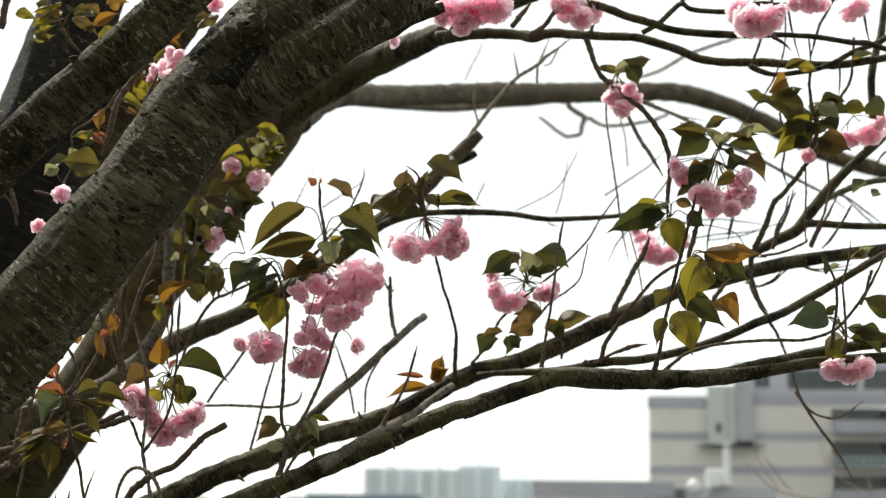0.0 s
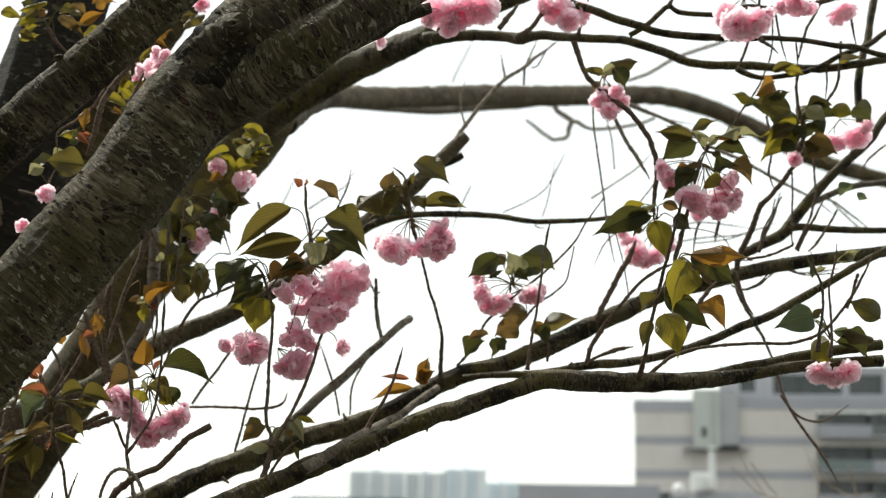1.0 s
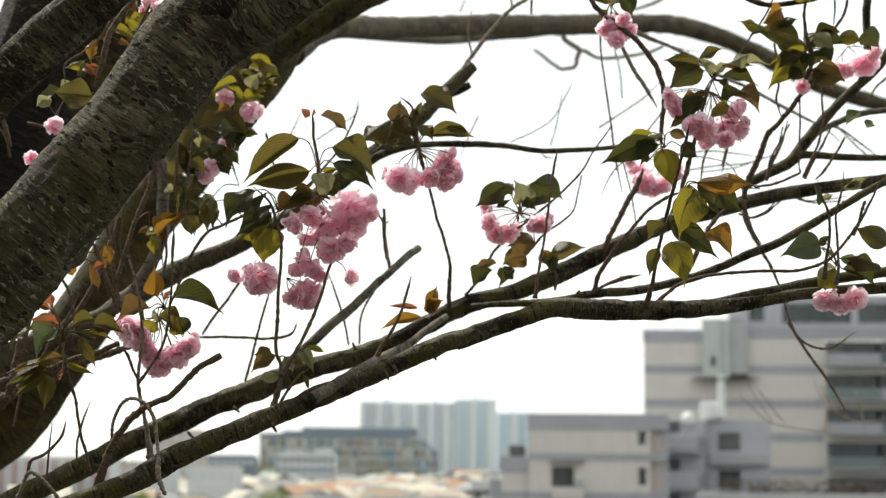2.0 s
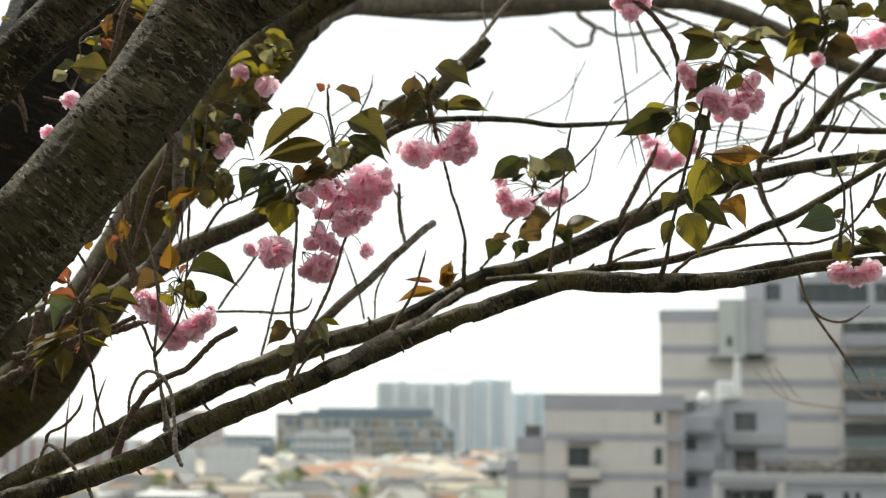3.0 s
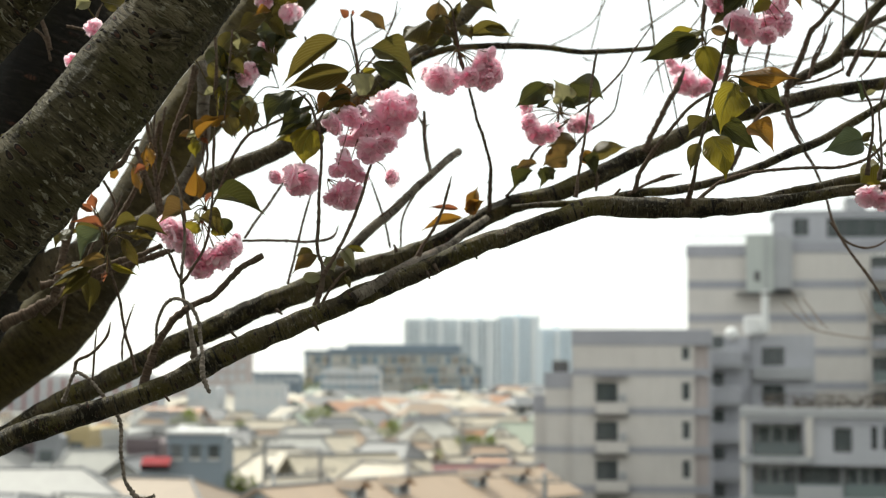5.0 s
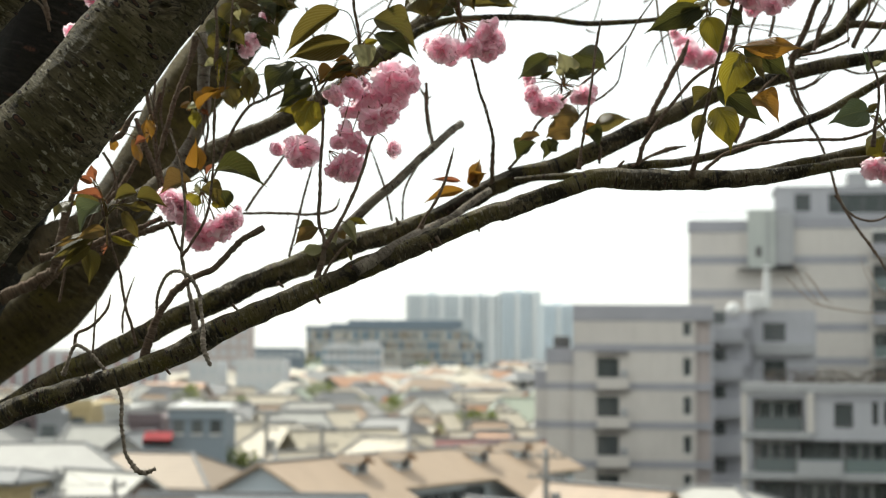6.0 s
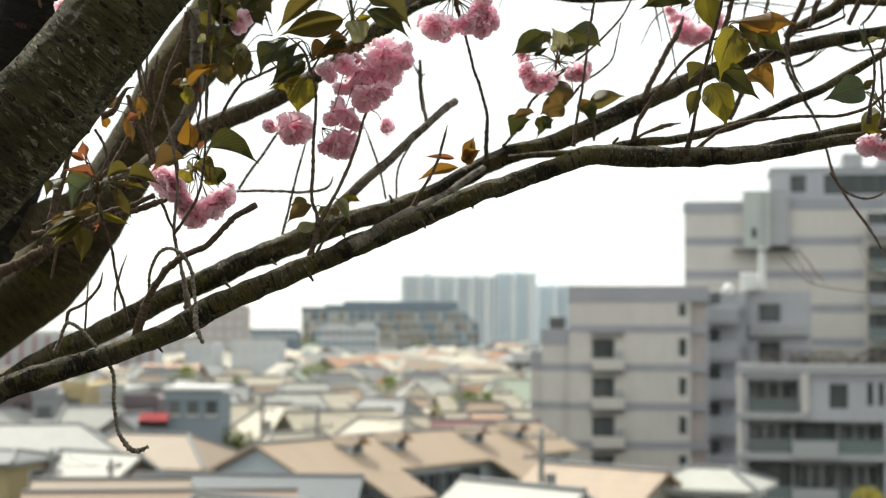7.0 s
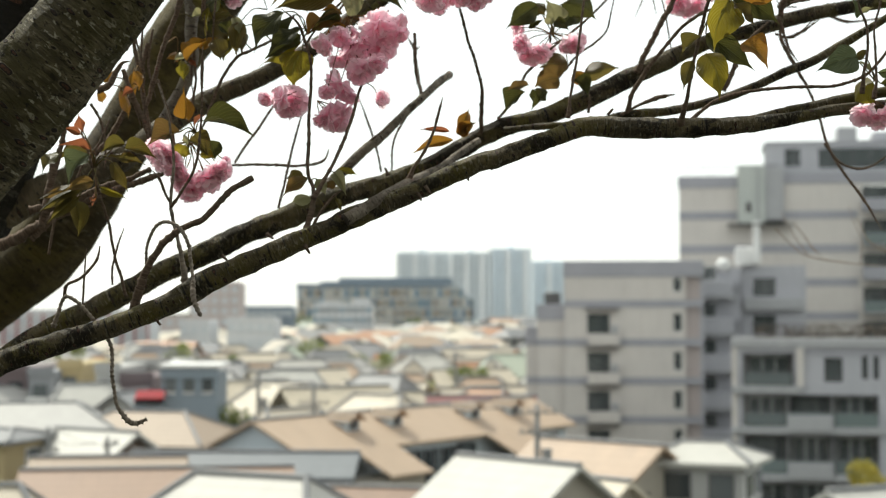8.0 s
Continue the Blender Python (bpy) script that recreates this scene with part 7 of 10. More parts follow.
tw_cut_b = twig([(-0.108, 2.9, 14.239, 0.003), (-0.117, 2.9, 14.281, 0.003), (-0.133, 2.9, 14.331, 0.003), (-0.148, 2.9, 14.371, 0.0025)])
tw_cut_c = twig([(-0.09, 2.9, 14.241, 0.003), (-0.087, 2.9, 14.291, 0.003), (-0.068, 2.9, 14.331, 0.003), (-0.043, 2.9, 14.361, 0.0025)])
tw_cut_d = twig([(-0.154, 2.85, 14.266, 0.0029), (-0.111, 2.85, 14.301, 0.0029), (-0.081, 2.85, 14.325, 0.0024)])
tw_stand_a = twig([(-0.274, 2.75, 14.167, 0.0038), (-0.266, 2.75, 14.2, 0.0033), (-0.253, 2.75, 14.257, 0.0033), (-0.241, 2.75, 14.304, 0.0028), (-0.23, 2.75, 14.342, 0.0023)])
tw_stand_b = twig([(-0.358, 2.8, 14.243, 0.0038), (-0.3, 2.8, 14.244, 0.0038), (-0.243, 2.8, 14.242, 0.0038), (-0.204, 2.8, 14.25, 0.0038), (-0.193, 2.8, 14.271, 0.0029)])
tw_stand_c = twig([(-0.366, 2.9, 14.255, 0.004), (-0.351, 2.9, 14.28, 0.004), (-0.322, 2.9, 14.32, 0.004), (-0.302, 2.9, 14.35, 0.0035), (-0.273, 2.9, 14.39, 0.003)])
tw_leafc = twig([(0.092, 2.75, 14.315, 0.0038), (0.114, 2.725, 14.34, 0.0037), (0.127, 2.7, 14.365, 0.0037), (0.139, 2.675, 14.385, 0.0037), (0.166, 2.65, 14.405, 0.0036), (0.171, 2.625, 14.424, 0.0031), (0.171, 2.6, 14.443, 0.0031)])
tw_leafc_b = twig([(0.162, 2.6, 14.402, 0.0027), (0.185, 2.6, 14.42, 0.0027), (0.207, 2.6, 14.429, 0.0027)])
tw_right_a = twig([(0.186, 2.45, 14.282, 0.0042), (0.191, 2.45, 14.32, 0.0033), (0.199, 2.45, 14.367, 0.0033), (0.205, 2.45, 14.409, 0.0029), (0.21, 2.45, 14.452, 0.0029), (0.216, 2.45, 14.49, 0.0029), (0.221, 2.45, 14.51, 0.0021)], knobs=0.012)
tw_right_d = twig([(0.243, 2.75, 14.325, 0.0038), (0.245, 2.75, 14.351, 0.0038), (0.233, 2.75, 14.372, 0.0038)])
tw_long_a = twig([(0.273, 2.45, 14.289, 0.0042), (0.282, 2.442, 14.319, 0.0042), (0.298, 2.433, 14.346, 0.0042), (0.318, 2.425, 14.372, 0.0041), (0.351, 2.417, 14.411, 0.0041), (0.378, 2.408, 14.43, 0.0037), (0.402, 2.4, 14.439, 0.0033)])
tw_long_b = twig([(0.323, 2.75, 14.392, 0.0066), (0.342, 2.75, 14.43, 0.0056), (0.361, 2.75, 14.468, 0.0056), (0.385, 2.75, 14.511, 0.0056), (0.393, 2.75, 14.535, 0.0047)])
tw_leafr = twig([(0.342, 2.38, 14.26, 0.0073), (0.342, 2.345, 14.275, 0.0048), (0.346, 2.31, 14.311, 0.0039), (0.351, 2.275, 14.358, 0.0039), (0.353, 2.24, 14.384, 0.0038), (0.358, 2.205, 14.416, 0.0038), (0.36, 2.17, 14.44, 0.0033), (0.362, 2.135, 14.463, 0.0033), (0.361, 2.1, 14.478, 0.0029)], knobs=0.012)
tw_stub_r = twig([(0.275, 2.55, 14.298, 0.0035), (0.307, 2.55, 14.315, 0.0039), (0.333, 2.55, 14.325, 0.0044), (0.36, 2.55, 14.33, 0.0035)])
tw_low_r = twig([(0.359, 2.4, 14.269, 0.0057), (0.376, 2.4, 14.286, 0.0041), (0.406, 2.4, 14.305, 0.0041), (0.456, 2.4, 14.316, 0.0037), (0.515, 2.4, 14.321, 0.0037), (0.573, 2.4, 14.323, 0.0037), (0.616, 2.4, 14.338, 0.0037), (0.646, 2.4, 14.37, 0.0033), (0.672, 2.4, 14.408, 0.0033), (0.703, 2.4, 14.468, 0.0033)])
tw_join_r = twig([(0.469, 2.75, 14.362, 0.0056), (0.481, 2.75, 14.387, 0.0052), (0.493, 2.75, 14.411, 0.0047), (0.512, 2.75, 14.445, 0.0047), (0.546, 2.75, 14.478, 0.0047)])
tw_fall = twig([(0.593, 2.9, 14.494, 0.004), (0.598, 2.889, 14.462, 0.0044), (0.615, 2.878, 14.425, 0.0044), (0.639, 2.867, 14.374, 0.0039), (0.653, 2.856, 14.328, 0.0039), (0.661, 2.839, 14.283, 0.0039), (0.673, 2.817, 14.247, 0.0039), (0.691, 2.794, 14.211, 0.0038), (0.709, 2.772, 14.177, 0.0038), (0.731, 2.75, 14.128, 0.0033)], knobs=0.02)
tw_fall_b = twig([(0.648, 2.8, 14.279, 0.0038), (0.669, 2.8, 14.25, 0.0033), (0.697, 2.8, 14.236, 0.0033), (0.726, 2.8, 14.238, 0.0029), (0.765, 2.8, 14.265, 0.0029)])
tw_front = twig([(0.261, 2.5, 14.807, 0.006), (0.27, 2.5, 14.779, 0.0051), (0.282, 2.5, 14.75, 0.0051), (0.316, 2.5, 14.72, 0.0051), (0.351, 2.5, 14.691, 0.0051), (0.373, 2.5, 14.662, 0.0051), (0.386, 2.5, 14.633, 0.0051), (0.391, 2.5, 14.599, 0.0047), (0.387, 2.5, 14.563, 0.0043), (0.385, 2.5, 14.522, 0.0043)])
tw_front_up = twig([(0.169, 2.5, 14.809, 0.0077), (0.191, 2.5, 14.824, 0.0051), (0.209, 2.5, 14.848, 0.0043), (0.227, 2.5, 14.871, 0.0043), (0.236, 2.5, 14.89, 0.0034)])
tw_front_up_b = twig([(0.148, 2.6, 14.856, 0.0053), (0.166, 2.6, 14.879, 0.0053), (0.18, 2.6, 14.898, 0.0053)])
tw_hub = twig([(0.407, 2.440, 14.449, 0.0044), (0.420, 2.440, 14.496, 0.0042), (0.433, 2.440, 14.545, 0.0040), (0.445, 2.440, 14.589, 0.0038), (0.458, 2.440, 14.624, 0.0036)])
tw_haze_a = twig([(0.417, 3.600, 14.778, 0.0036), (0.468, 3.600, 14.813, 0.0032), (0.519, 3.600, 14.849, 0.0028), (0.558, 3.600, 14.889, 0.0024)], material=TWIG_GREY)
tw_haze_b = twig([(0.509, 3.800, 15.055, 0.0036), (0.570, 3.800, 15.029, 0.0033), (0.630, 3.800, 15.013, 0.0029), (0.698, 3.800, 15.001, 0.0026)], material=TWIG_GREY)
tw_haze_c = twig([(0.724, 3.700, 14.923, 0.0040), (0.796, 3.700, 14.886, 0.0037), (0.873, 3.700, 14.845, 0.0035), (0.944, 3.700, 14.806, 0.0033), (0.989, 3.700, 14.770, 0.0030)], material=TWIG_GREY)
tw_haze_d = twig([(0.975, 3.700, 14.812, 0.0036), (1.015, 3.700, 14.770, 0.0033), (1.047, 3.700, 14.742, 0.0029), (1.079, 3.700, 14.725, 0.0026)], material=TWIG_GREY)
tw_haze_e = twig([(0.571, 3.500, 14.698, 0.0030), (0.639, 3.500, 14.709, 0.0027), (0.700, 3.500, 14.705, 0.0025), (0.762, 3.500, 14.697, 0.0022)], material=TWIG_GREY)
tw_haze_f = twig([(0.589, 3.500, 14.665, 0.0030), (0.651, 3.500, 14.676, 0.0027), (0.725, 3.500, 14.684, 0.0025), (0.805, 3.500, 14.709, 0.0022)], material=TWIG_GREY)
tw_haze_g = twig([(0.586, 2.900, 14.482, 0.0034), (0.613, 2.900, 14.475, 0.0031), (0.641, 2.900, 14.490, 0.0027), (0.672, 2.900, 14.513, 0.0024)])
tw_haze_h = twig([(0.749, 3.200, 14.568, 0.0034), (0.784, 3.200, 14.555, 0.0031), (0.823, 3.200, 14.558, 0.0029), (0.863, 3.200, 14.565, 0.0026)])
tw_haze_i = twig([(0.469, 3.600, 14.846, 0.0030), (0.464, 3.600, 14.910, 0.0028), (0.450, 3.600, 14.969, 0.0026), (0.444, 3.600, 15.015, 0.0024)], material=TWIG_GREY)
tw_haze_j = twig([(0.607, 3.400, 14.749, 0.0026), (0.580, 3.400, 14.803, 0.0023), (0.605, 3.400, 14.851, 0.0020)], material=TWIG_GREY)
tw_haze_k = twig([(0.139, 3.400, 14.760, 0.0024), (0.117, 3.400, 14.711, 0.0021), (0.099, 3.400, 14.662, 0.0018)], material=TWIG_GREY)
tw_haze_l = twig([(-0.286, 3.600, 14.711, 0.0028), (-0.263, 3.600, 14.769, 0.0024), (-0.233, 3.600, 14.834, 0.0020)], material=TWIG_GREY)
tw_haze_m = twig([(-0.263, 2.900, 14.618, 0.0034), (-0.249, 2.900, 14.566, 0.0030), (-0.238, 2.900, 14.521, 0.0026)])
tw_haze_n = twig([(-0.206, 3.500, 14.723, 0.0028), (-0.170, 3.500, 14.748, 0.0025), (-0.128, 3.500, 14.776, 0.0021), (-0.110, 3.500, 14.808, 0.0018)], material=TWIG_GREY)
tw_wild_a = twig([(-0.487, 2.550, 14.456, 0.0040), (-0.476, 2.550, 14.398, 0.0042), (-0.465, 2.550, 14.341, 0.0043), (-0.457, 2.550, 14.293, 0.0044), (-0.447, 2.550, 14.249, 0.0046)])
tw_wild_b = twig([(-0.466, 2.600, 14.419, 0.0044), (-0.479, 2.600, 14.369, 0.0047), (-0.499, 2.600, 14.319, 0.0050), (-0.524, 2.600, 14.272, 0.0053), (-0.549, 2.600, 14.243, 0.0056)])
tw_wild_c = twig([(-0.424, 2.450, 14.341, 0.0030), (-0.414, 2.450, 14.309, 0.0033), (-0.404, 2.450, 14.275, 0.0036), (-0.399, 2.450, 14.233, 0.0039), (-0.401, 2.450, 14.183, 0.0042)])
tw_wild_d = twig([(-0.486, 2.500, 14.363, 0.0044), (-0.471, 2.500, 14.324, 0.0046), (-0.455, 2.500, 14.288, 0.0048), (-0.445, 2.500, 14.252, 0.0050)])
tw_wild_e = twig([(-0.534, 2.500, 14.311, 0.0034), (-0.520, 2.500, 14.287, 0.0036), (-0.512, 2.500, 14.253, 0.0038), (-0.512, 2.500, 14.210, 0.0040)])
tw_wild_f = twig([(-0.458, 2.600, 14.442, 0.0032), (-0.465, 2.600, 14.387, 0.0034), (-0.453, 2.600, 14.333, 0.0036)])
tw_wild_g = twig([(-0.590, 2.500, 14.235, 0.0060), (-0.593, 2.500, 14.200, 0.0063), (-0.601, 2.500, 14.158, 0.0067), (-0.608, 2.500, 14.124, 0.0070)])
tw_wild_h = twig([(-0.648, 2.600, 14.109, 0.0070), (-0.615, 2.600, 14.140, 0.0063), (-0.580, 2.600, 14.154, 0.0057), (-0.554, 2.600, 14.163, 0.0050)])
tw_wild_i = twig([(-0.595, 2.400, 14.494, 0.0044), (-0.605, 2.400, 14.528, 0.0043), (-0.619, 2.400, 14.562, 0.0041), (-0.634, 2.400, 14.588, 0.0040)])
tw_wild_j = twig([(-0.404, 2.150, 14.511, 0.0050), (-0.382, 2.150, 14.569, 0.0047), (-0.367, 2.150, 14.612, 0.0043), (-0.355, 2.150, 14.644, 0.0040)])
tw_thin_c = twig([(0.46, 2.95, 14.68, 0.0023), (0.428, 2.95, 14.637, 0.0023), (0.397, 2.95, 14.595, 0.0023), (0.366, 2.95, 14.563, 0.0023), (0.345, 2.95, 14.521, 0.0023)], material=TWIG_GREY)
tw_thin_d = twig([(0.207, 3.4, 14.704, 0.0022), (0.255, 3.4, 14.727, 0.0022), (0.297, 3.4, 14.757, 0.0022), (0.327, 3.4, 14.812, 0.0022), (0.339, 3.4, 14.837, 0.0017)], material=TWIG_GREY)
tw_thin_e = twig([(0.291, 3.4, 14.697, 0.0022), (0.303, 3.4, 14.739, 0.0022), (0.312, 3.4, 14.788, 0.0017), (0.317, 3.4, 14.824, 0.0017)], material=TWIG_GREY)
tw_thin_f = twig([(0.265, 3.3, 14.66, 0.0025), (0.276, 3.3, 14.654, 0.0025), (0.288, 3.3, 14.653, 0.0021)], material=TWIG_GREY)
tw_mid_a = twig([(0.359, 2.8, 14.584, 0.0019), (0.368, 2.8, 14.545, 0.0019), (0.378, 2.8, 14.506, 0.0019), (0.387, 2.8, 14.452, 0.0019), (0.39, 2.8, 14.433, 0.0019)])
tw_mid_b = twig([(0.503, 2.8, 14.555, 0.0019), (0.513, 2.8, 14.584, 0.0019), (0.523, 2.8, 14.613, 0.0019)])
tw_mid_c = twig([(0.537, 2.8, 14.55, 0.0019), (0.545, 2.8, 14.584, 0.0019), (0.547, 2.8, 14.613, 0.0019)])
tw_mid_d = twig([(0.614, 2.8, 14.526, 0.0043), (0.624, 2.8, 14.555, 0.0043), (0.643, 2.8, 14.594, 0.0036), (0.654, 2.8, 14.633, 0.0036)])
tw_mid_e = twig([(0.669, 2.75, 14.522, 0.0042), (0.684, 2.75, 14.55, 0.0035), (0.703, 2.75, 14.584, 0.0035), (0.718, 2.75, 14.613, 0.0035)])
tw_mid_f = twig([(0.604, 2.8, 14.511, 0.0019), (0.575, 2.8, 14.516, 0.0017), (0.547, 2.8, 14.555, 0.0014), (0.479, 2.8, 14.569, 0.0014), (0.421, 2.8, 14.574, 0.0014)])
tw_mid_g = twig([(0.664, 2.85, 14.508, 0.0019), (0.703, 2.85, 14.496, 0.0019), (0.742, 2.85, 14.498, 0.0019), (0.781, 2.85, 14.501, 0.0015)])
tw_mid_h = twig([(0.584, 2.8, 14.458, 0.0019), (0.613, 2.8, 14.472, 0.0019), (0.633, 2.8, 14.492, 0.0019), (0.647, 2.8, 14.507, 0.0019)])
tw_back_a = twig([(-0.397, 2.5, 14.49, 0.0051), (-0.405, 2.5, 14.45, 0.0043), (-0.421, 2.5, 14.407, 0.0043), (-0.434, 2.5, 14.363, 0.0043), (-0.446, 2.5, 14.32, 0.0043), (-0.458, 2.5, 14.285, 0.0034)])
tw_back_b = twig([(-0.456, 2.5, 14.424, 0.0026), (-0.458, 2.5, 14.381, 0.003), (-0.455, 2.5, 14.337, 0.003), (-0.45, 2.5, 14.285, 0.0034), (-0.448, 2.5, 14.251, 0.0034)])
tw_back_c = twig([(-0.482, 2.3, 14.305, 0.0071), (-0.466, 2.3, 14.313, 0.0055), (-0.456, 2.3, 14.331, 0.0047), (-0.448, 2.3, 14.343, 0.0039), (-0.437, 2.3, 14.346, 0.0024)], knobs=0.01)
tw_back_d = twig([(-0.485, 2.5, 14.363, 0.0026), (-0.476, 2.5, 14.333, 0.0026), (-0.466, 2.5, 14.303, 0.003), (-0.458, 2.5, 14.277, 0.0034)])
tw_back_e = twig([(-0.433, 2.5, 14.342, 0.0026), (-0.424, 2.5, 14.32, 0.0026), (-0.415, 2.5, 14.294, 0.0026), (-0.414, 2.5, 14.277, 0.0026)])
tw_back_f = limb([(-0.419, 2.7, 14.533, 0.0111), (-0.412, 2.7, 14.495, 0.0111), (-0.413, 2.7, 14.448, 0.0102), (-0.411, 2.7, 14.41, 0.0102), (-0.426, 2.7, 14.363, 0.0111), (-0.444, 2.7, 14.326, 0.0129), (-0.467, 2.7, 14.289, 0.0129)], material=BARK_PALE, sides=12)
tw_back_g = twig([(-0.254, 2.6, 14.432, 0.0036), (-0.299, 2.6, 14.409, 0.0036), (-0.326, 2.6, 14.396, 0.004), (-0.348, 2.6, 14.364, 0.004), (-0.361, 2.6, 14.333, 0.0036), (-0.374, 2.6, 14.297, 0.0036), (-0.387, 2.6, 14.27, 0.0036)])
tw_back_h = twig([(-0.714, 2.6, 14.09, 0.0124), (-0.661, 2.6, 14.117, 0.0107), (-0.617, 2.6, 14.142, 0.0098), (-0.564, 2.6, 14.17, 0.008), (-0.511, 2.6, 14.189, 0.0071), (-0.457, 2.6, 14.207, 0.0062), (-0.431, 2.6, 14.216, 0.0044)])
tw_back_i = twig([(-0.604, 2.5, 14.138, 0.0085), (-0.598, 2.5, 14.173, 0.0068), (-0.59, 2.5, 14.207, 0.006), (-0.578, 2.5, 14.25, 0.0051), (-0.572, 2.5, 14.285, 0.0043), (-0.566, 2.5, 14.311, 0.0034)])
tw_back_j = twig([(-0.378, 2.5, 14.39, 0.0034), (-0.375, 2.5, 14.346, 0.003), (-0.381, 2.5, 14.303, 0.003), (-0.377, 2.5, 14.277, 0.0026)])
tw_back_k = twig([(-0.366, 2.5, 14.442, 0.0034), (-0.363, 2.5, 14.494, 0.0034), (-0.367, 2.5, 14.546, 0.0034), (-0.372, 2.5, 14.581, 0.0026)])
tw_back_l = twig([(-0.3, 2.6, 14.55, 0.0027), (-0.291, 2.6, 14.514, 0.0027), (-0.277, 2.6, 14.473, 0.0027)])
tw_gap_a = twig([(-0.329, 2.3, 14.775, 0.0047), (-0.357, 2.3, 14.749, 0.0047), (-0.381, 2.3, 14.728, 0.0047), (-0.396, 2.3, 14.702, 0.0047), (-0.423, 2.3, 14.664, 0.0055), (-0.438, 2.3, 14.634, 0.0055), (-0.444, 2.3, 14.601, 0.0055), (-0.455, 2.3, 14.563, 0.0047)])
tw_gap_b = twig([(-0.453, 2.4, 14.686, 0.0041), (-0.469, 2.4, 14.659, 0.0033), (-0.493, 2.4, 14.637, 0.0033), (-0.518, 2.4, 14.62, 0.0033), (-0.518, 2.4, 14.589, 0.0025)])
tw_gap_c = twig([(-0.594, 2.4, 14.477, 0.0033), (-0.604, 2.4, 14.511, 0.0033), (-0.622, 2.4, 14.528, 0.0033), (-0.649, 2.4, 14.562, 0.0033)])
tw_gap_d = twig([(-0.572, 2.4, 14.529, 0.0041), (-0.534, 2.4, 14.525, 0.0033), (-0.527, 2.4, 14.546, 0.0033), (-0.519, 2.4, 14.564, 0.0025)])
tw_corner = twig([(-0.636, 2.4, 14.78, 0.0074), (-0.63, 2.4, 14.806, 0.0066), (-0.626, 2.4, 14.842, 0.0066)])
tw_corner_b = twig([(-0.587, 2.6, 14.842, 0.0044), (-0.572, 2.6, 14.818, 0.0044), (-0.548, 2.6, 14.795, 0.0036)])
tw_left_low = twig([(-0.585, 2.45, 14.081, 0.0033), (-0.572, 2.45, 14.148, 0.0033), (-0.549, 2.45, 14.181, 0.0033), (-0.534, 2.45, 14.215, 0.0033), (-0.51, 2.45, 14.248, 0.0033), (-0.495, 2.45, 14.282, 0.0033)])
tw_left_mid = twig([(-0.442, 2.5, 14.211, 0.0051), (-0.475, 2.5, 14.197, 0.0051), (-0.517, 2.5, 14.184, 0.006), (-0.575, 2.5, 14.158, 0.0068), (-0.626, 2.5, 14.149, 0.0077)])
tw_fine_a = twig([(-0.048, 2.8, 14.468, 0.0038), (-0.047, 2.8, 14.429, 0.0043), (-0.044, 2.8, 14.38, 0.0038)])
tw_edge_a = twig([(0.598, 2.35, 14.305, 0.0048), (0.599, 2.34, 14.332, 0.004), (0.602, 2.33, 14.367, 0.0032), (0.598, 2.32, 14.398, 0.0028), (0.586, 2.31, 14.42, 0.0024), (0.579, 2.3, 14.442, 0.002)])
tw_edge_b = twig([(0.615, 2.35, 14.297, 0.0048), (0.619, 2.35, 14.326, 0.0032), (0.618, 2.35, 14.367, 0.0028), (0.617, 2.35, 14.4, 0.0024), (0.626, 2.35, 14.434, 0.0024), (0.63, 2.35, 14.463, 0.0016)])
tw_blur_a = twig([(1.106, 5.5, 14.263, 0.0024), (1.162, 5.5, 14.206, 0.0027), (1.218, 5.5, 14.169, 0.0030), (1.349, 5.5, 14.147, 0.0030), (1.498, 5.5, 14.133, 0.0030)], material=TWIG_TAN)
tw_blur_b = twig([(1.218, 5.5, 14.169, 0.0022), (1.171, 5.5, 14.235, 0.0022), (1.144, 5.5, 14.282, 0.0018), (1.125, 5.5, 14.319, 0.0015)], material=TWIG_TAN)
tw_blur_c = twig([(1.386, 5.5, 14.142, 0.0022), (1.396, 5.5, 14.217, 0.0022), (1.369, 5.5, 14.282, 0.0019), (1.351, 5.5, 14.339, 0.0015)], material=TWIG_TAN)
tw_right_b = twig([(0.278, 2.65, 14.505, 0.0018), (0.274, 2.667, 14.481, 0.0018), (0.267, 2.683, 14.451, 0.0024), (0.249, 2.7, 14.434, 0.0028), (0.223, 2.717, 14.417, 0.003), (0.2, 2.733, 14.391, 0.0034), (0.185, 2.75, 14.374, 0.0038)])
tw_right_c = twig([(0.32, 2.6, 14.576, 0.0018), (0.305, 2.608, 14.555, 0.002), (0.291, 2.617, 14.535, 0.0023), (0.275, 2.625, 14.507, 0.0027), (0.241, 2.633, 14.471, 0.0029), (0.198, 2.642, 14.435, 0.0032), (0.173, 2.65, 14.423, 0.0036)])
tw_behind_a = twig([(-0.178, 2.75, 14.492, 0.0033), (-0.149, 2.75, 14.531, 0.0033), (-0.126, 2.75, 14.56, 0.003), (-0.106, 2.75, 14.6, 0.0028), (-0.097, 2.75, 14.624, 0.0023), (-0.093, 2.75, 14.649, 0.0019)], knobs=0.01)
tw_b_up = twig([(0.01, 2.5, 14.52, 0.0038), (0.005, 2.5, 14.549, 0.003), (-0.001, 2.5, 14.58, 0.0026), (-0.013, 2.5, 14.593, 0.0021), (-0.021, 2.5, 14.598, 0.0017)])
leaf(tw_spur, "o", (0.03, 2.6, 14.269), (0.043, 2.618, 14.32), 0.021, 0)
leaf(tw_spur, "o", (0.022, 2.6, 14.275), (0.054, 2.597, 14.293), 0.022, 12)
leaf(tw_spur, "r", (0.011, 2.6, 14.279), (-0.039, 2.59, 14.281), 0.009, -11)
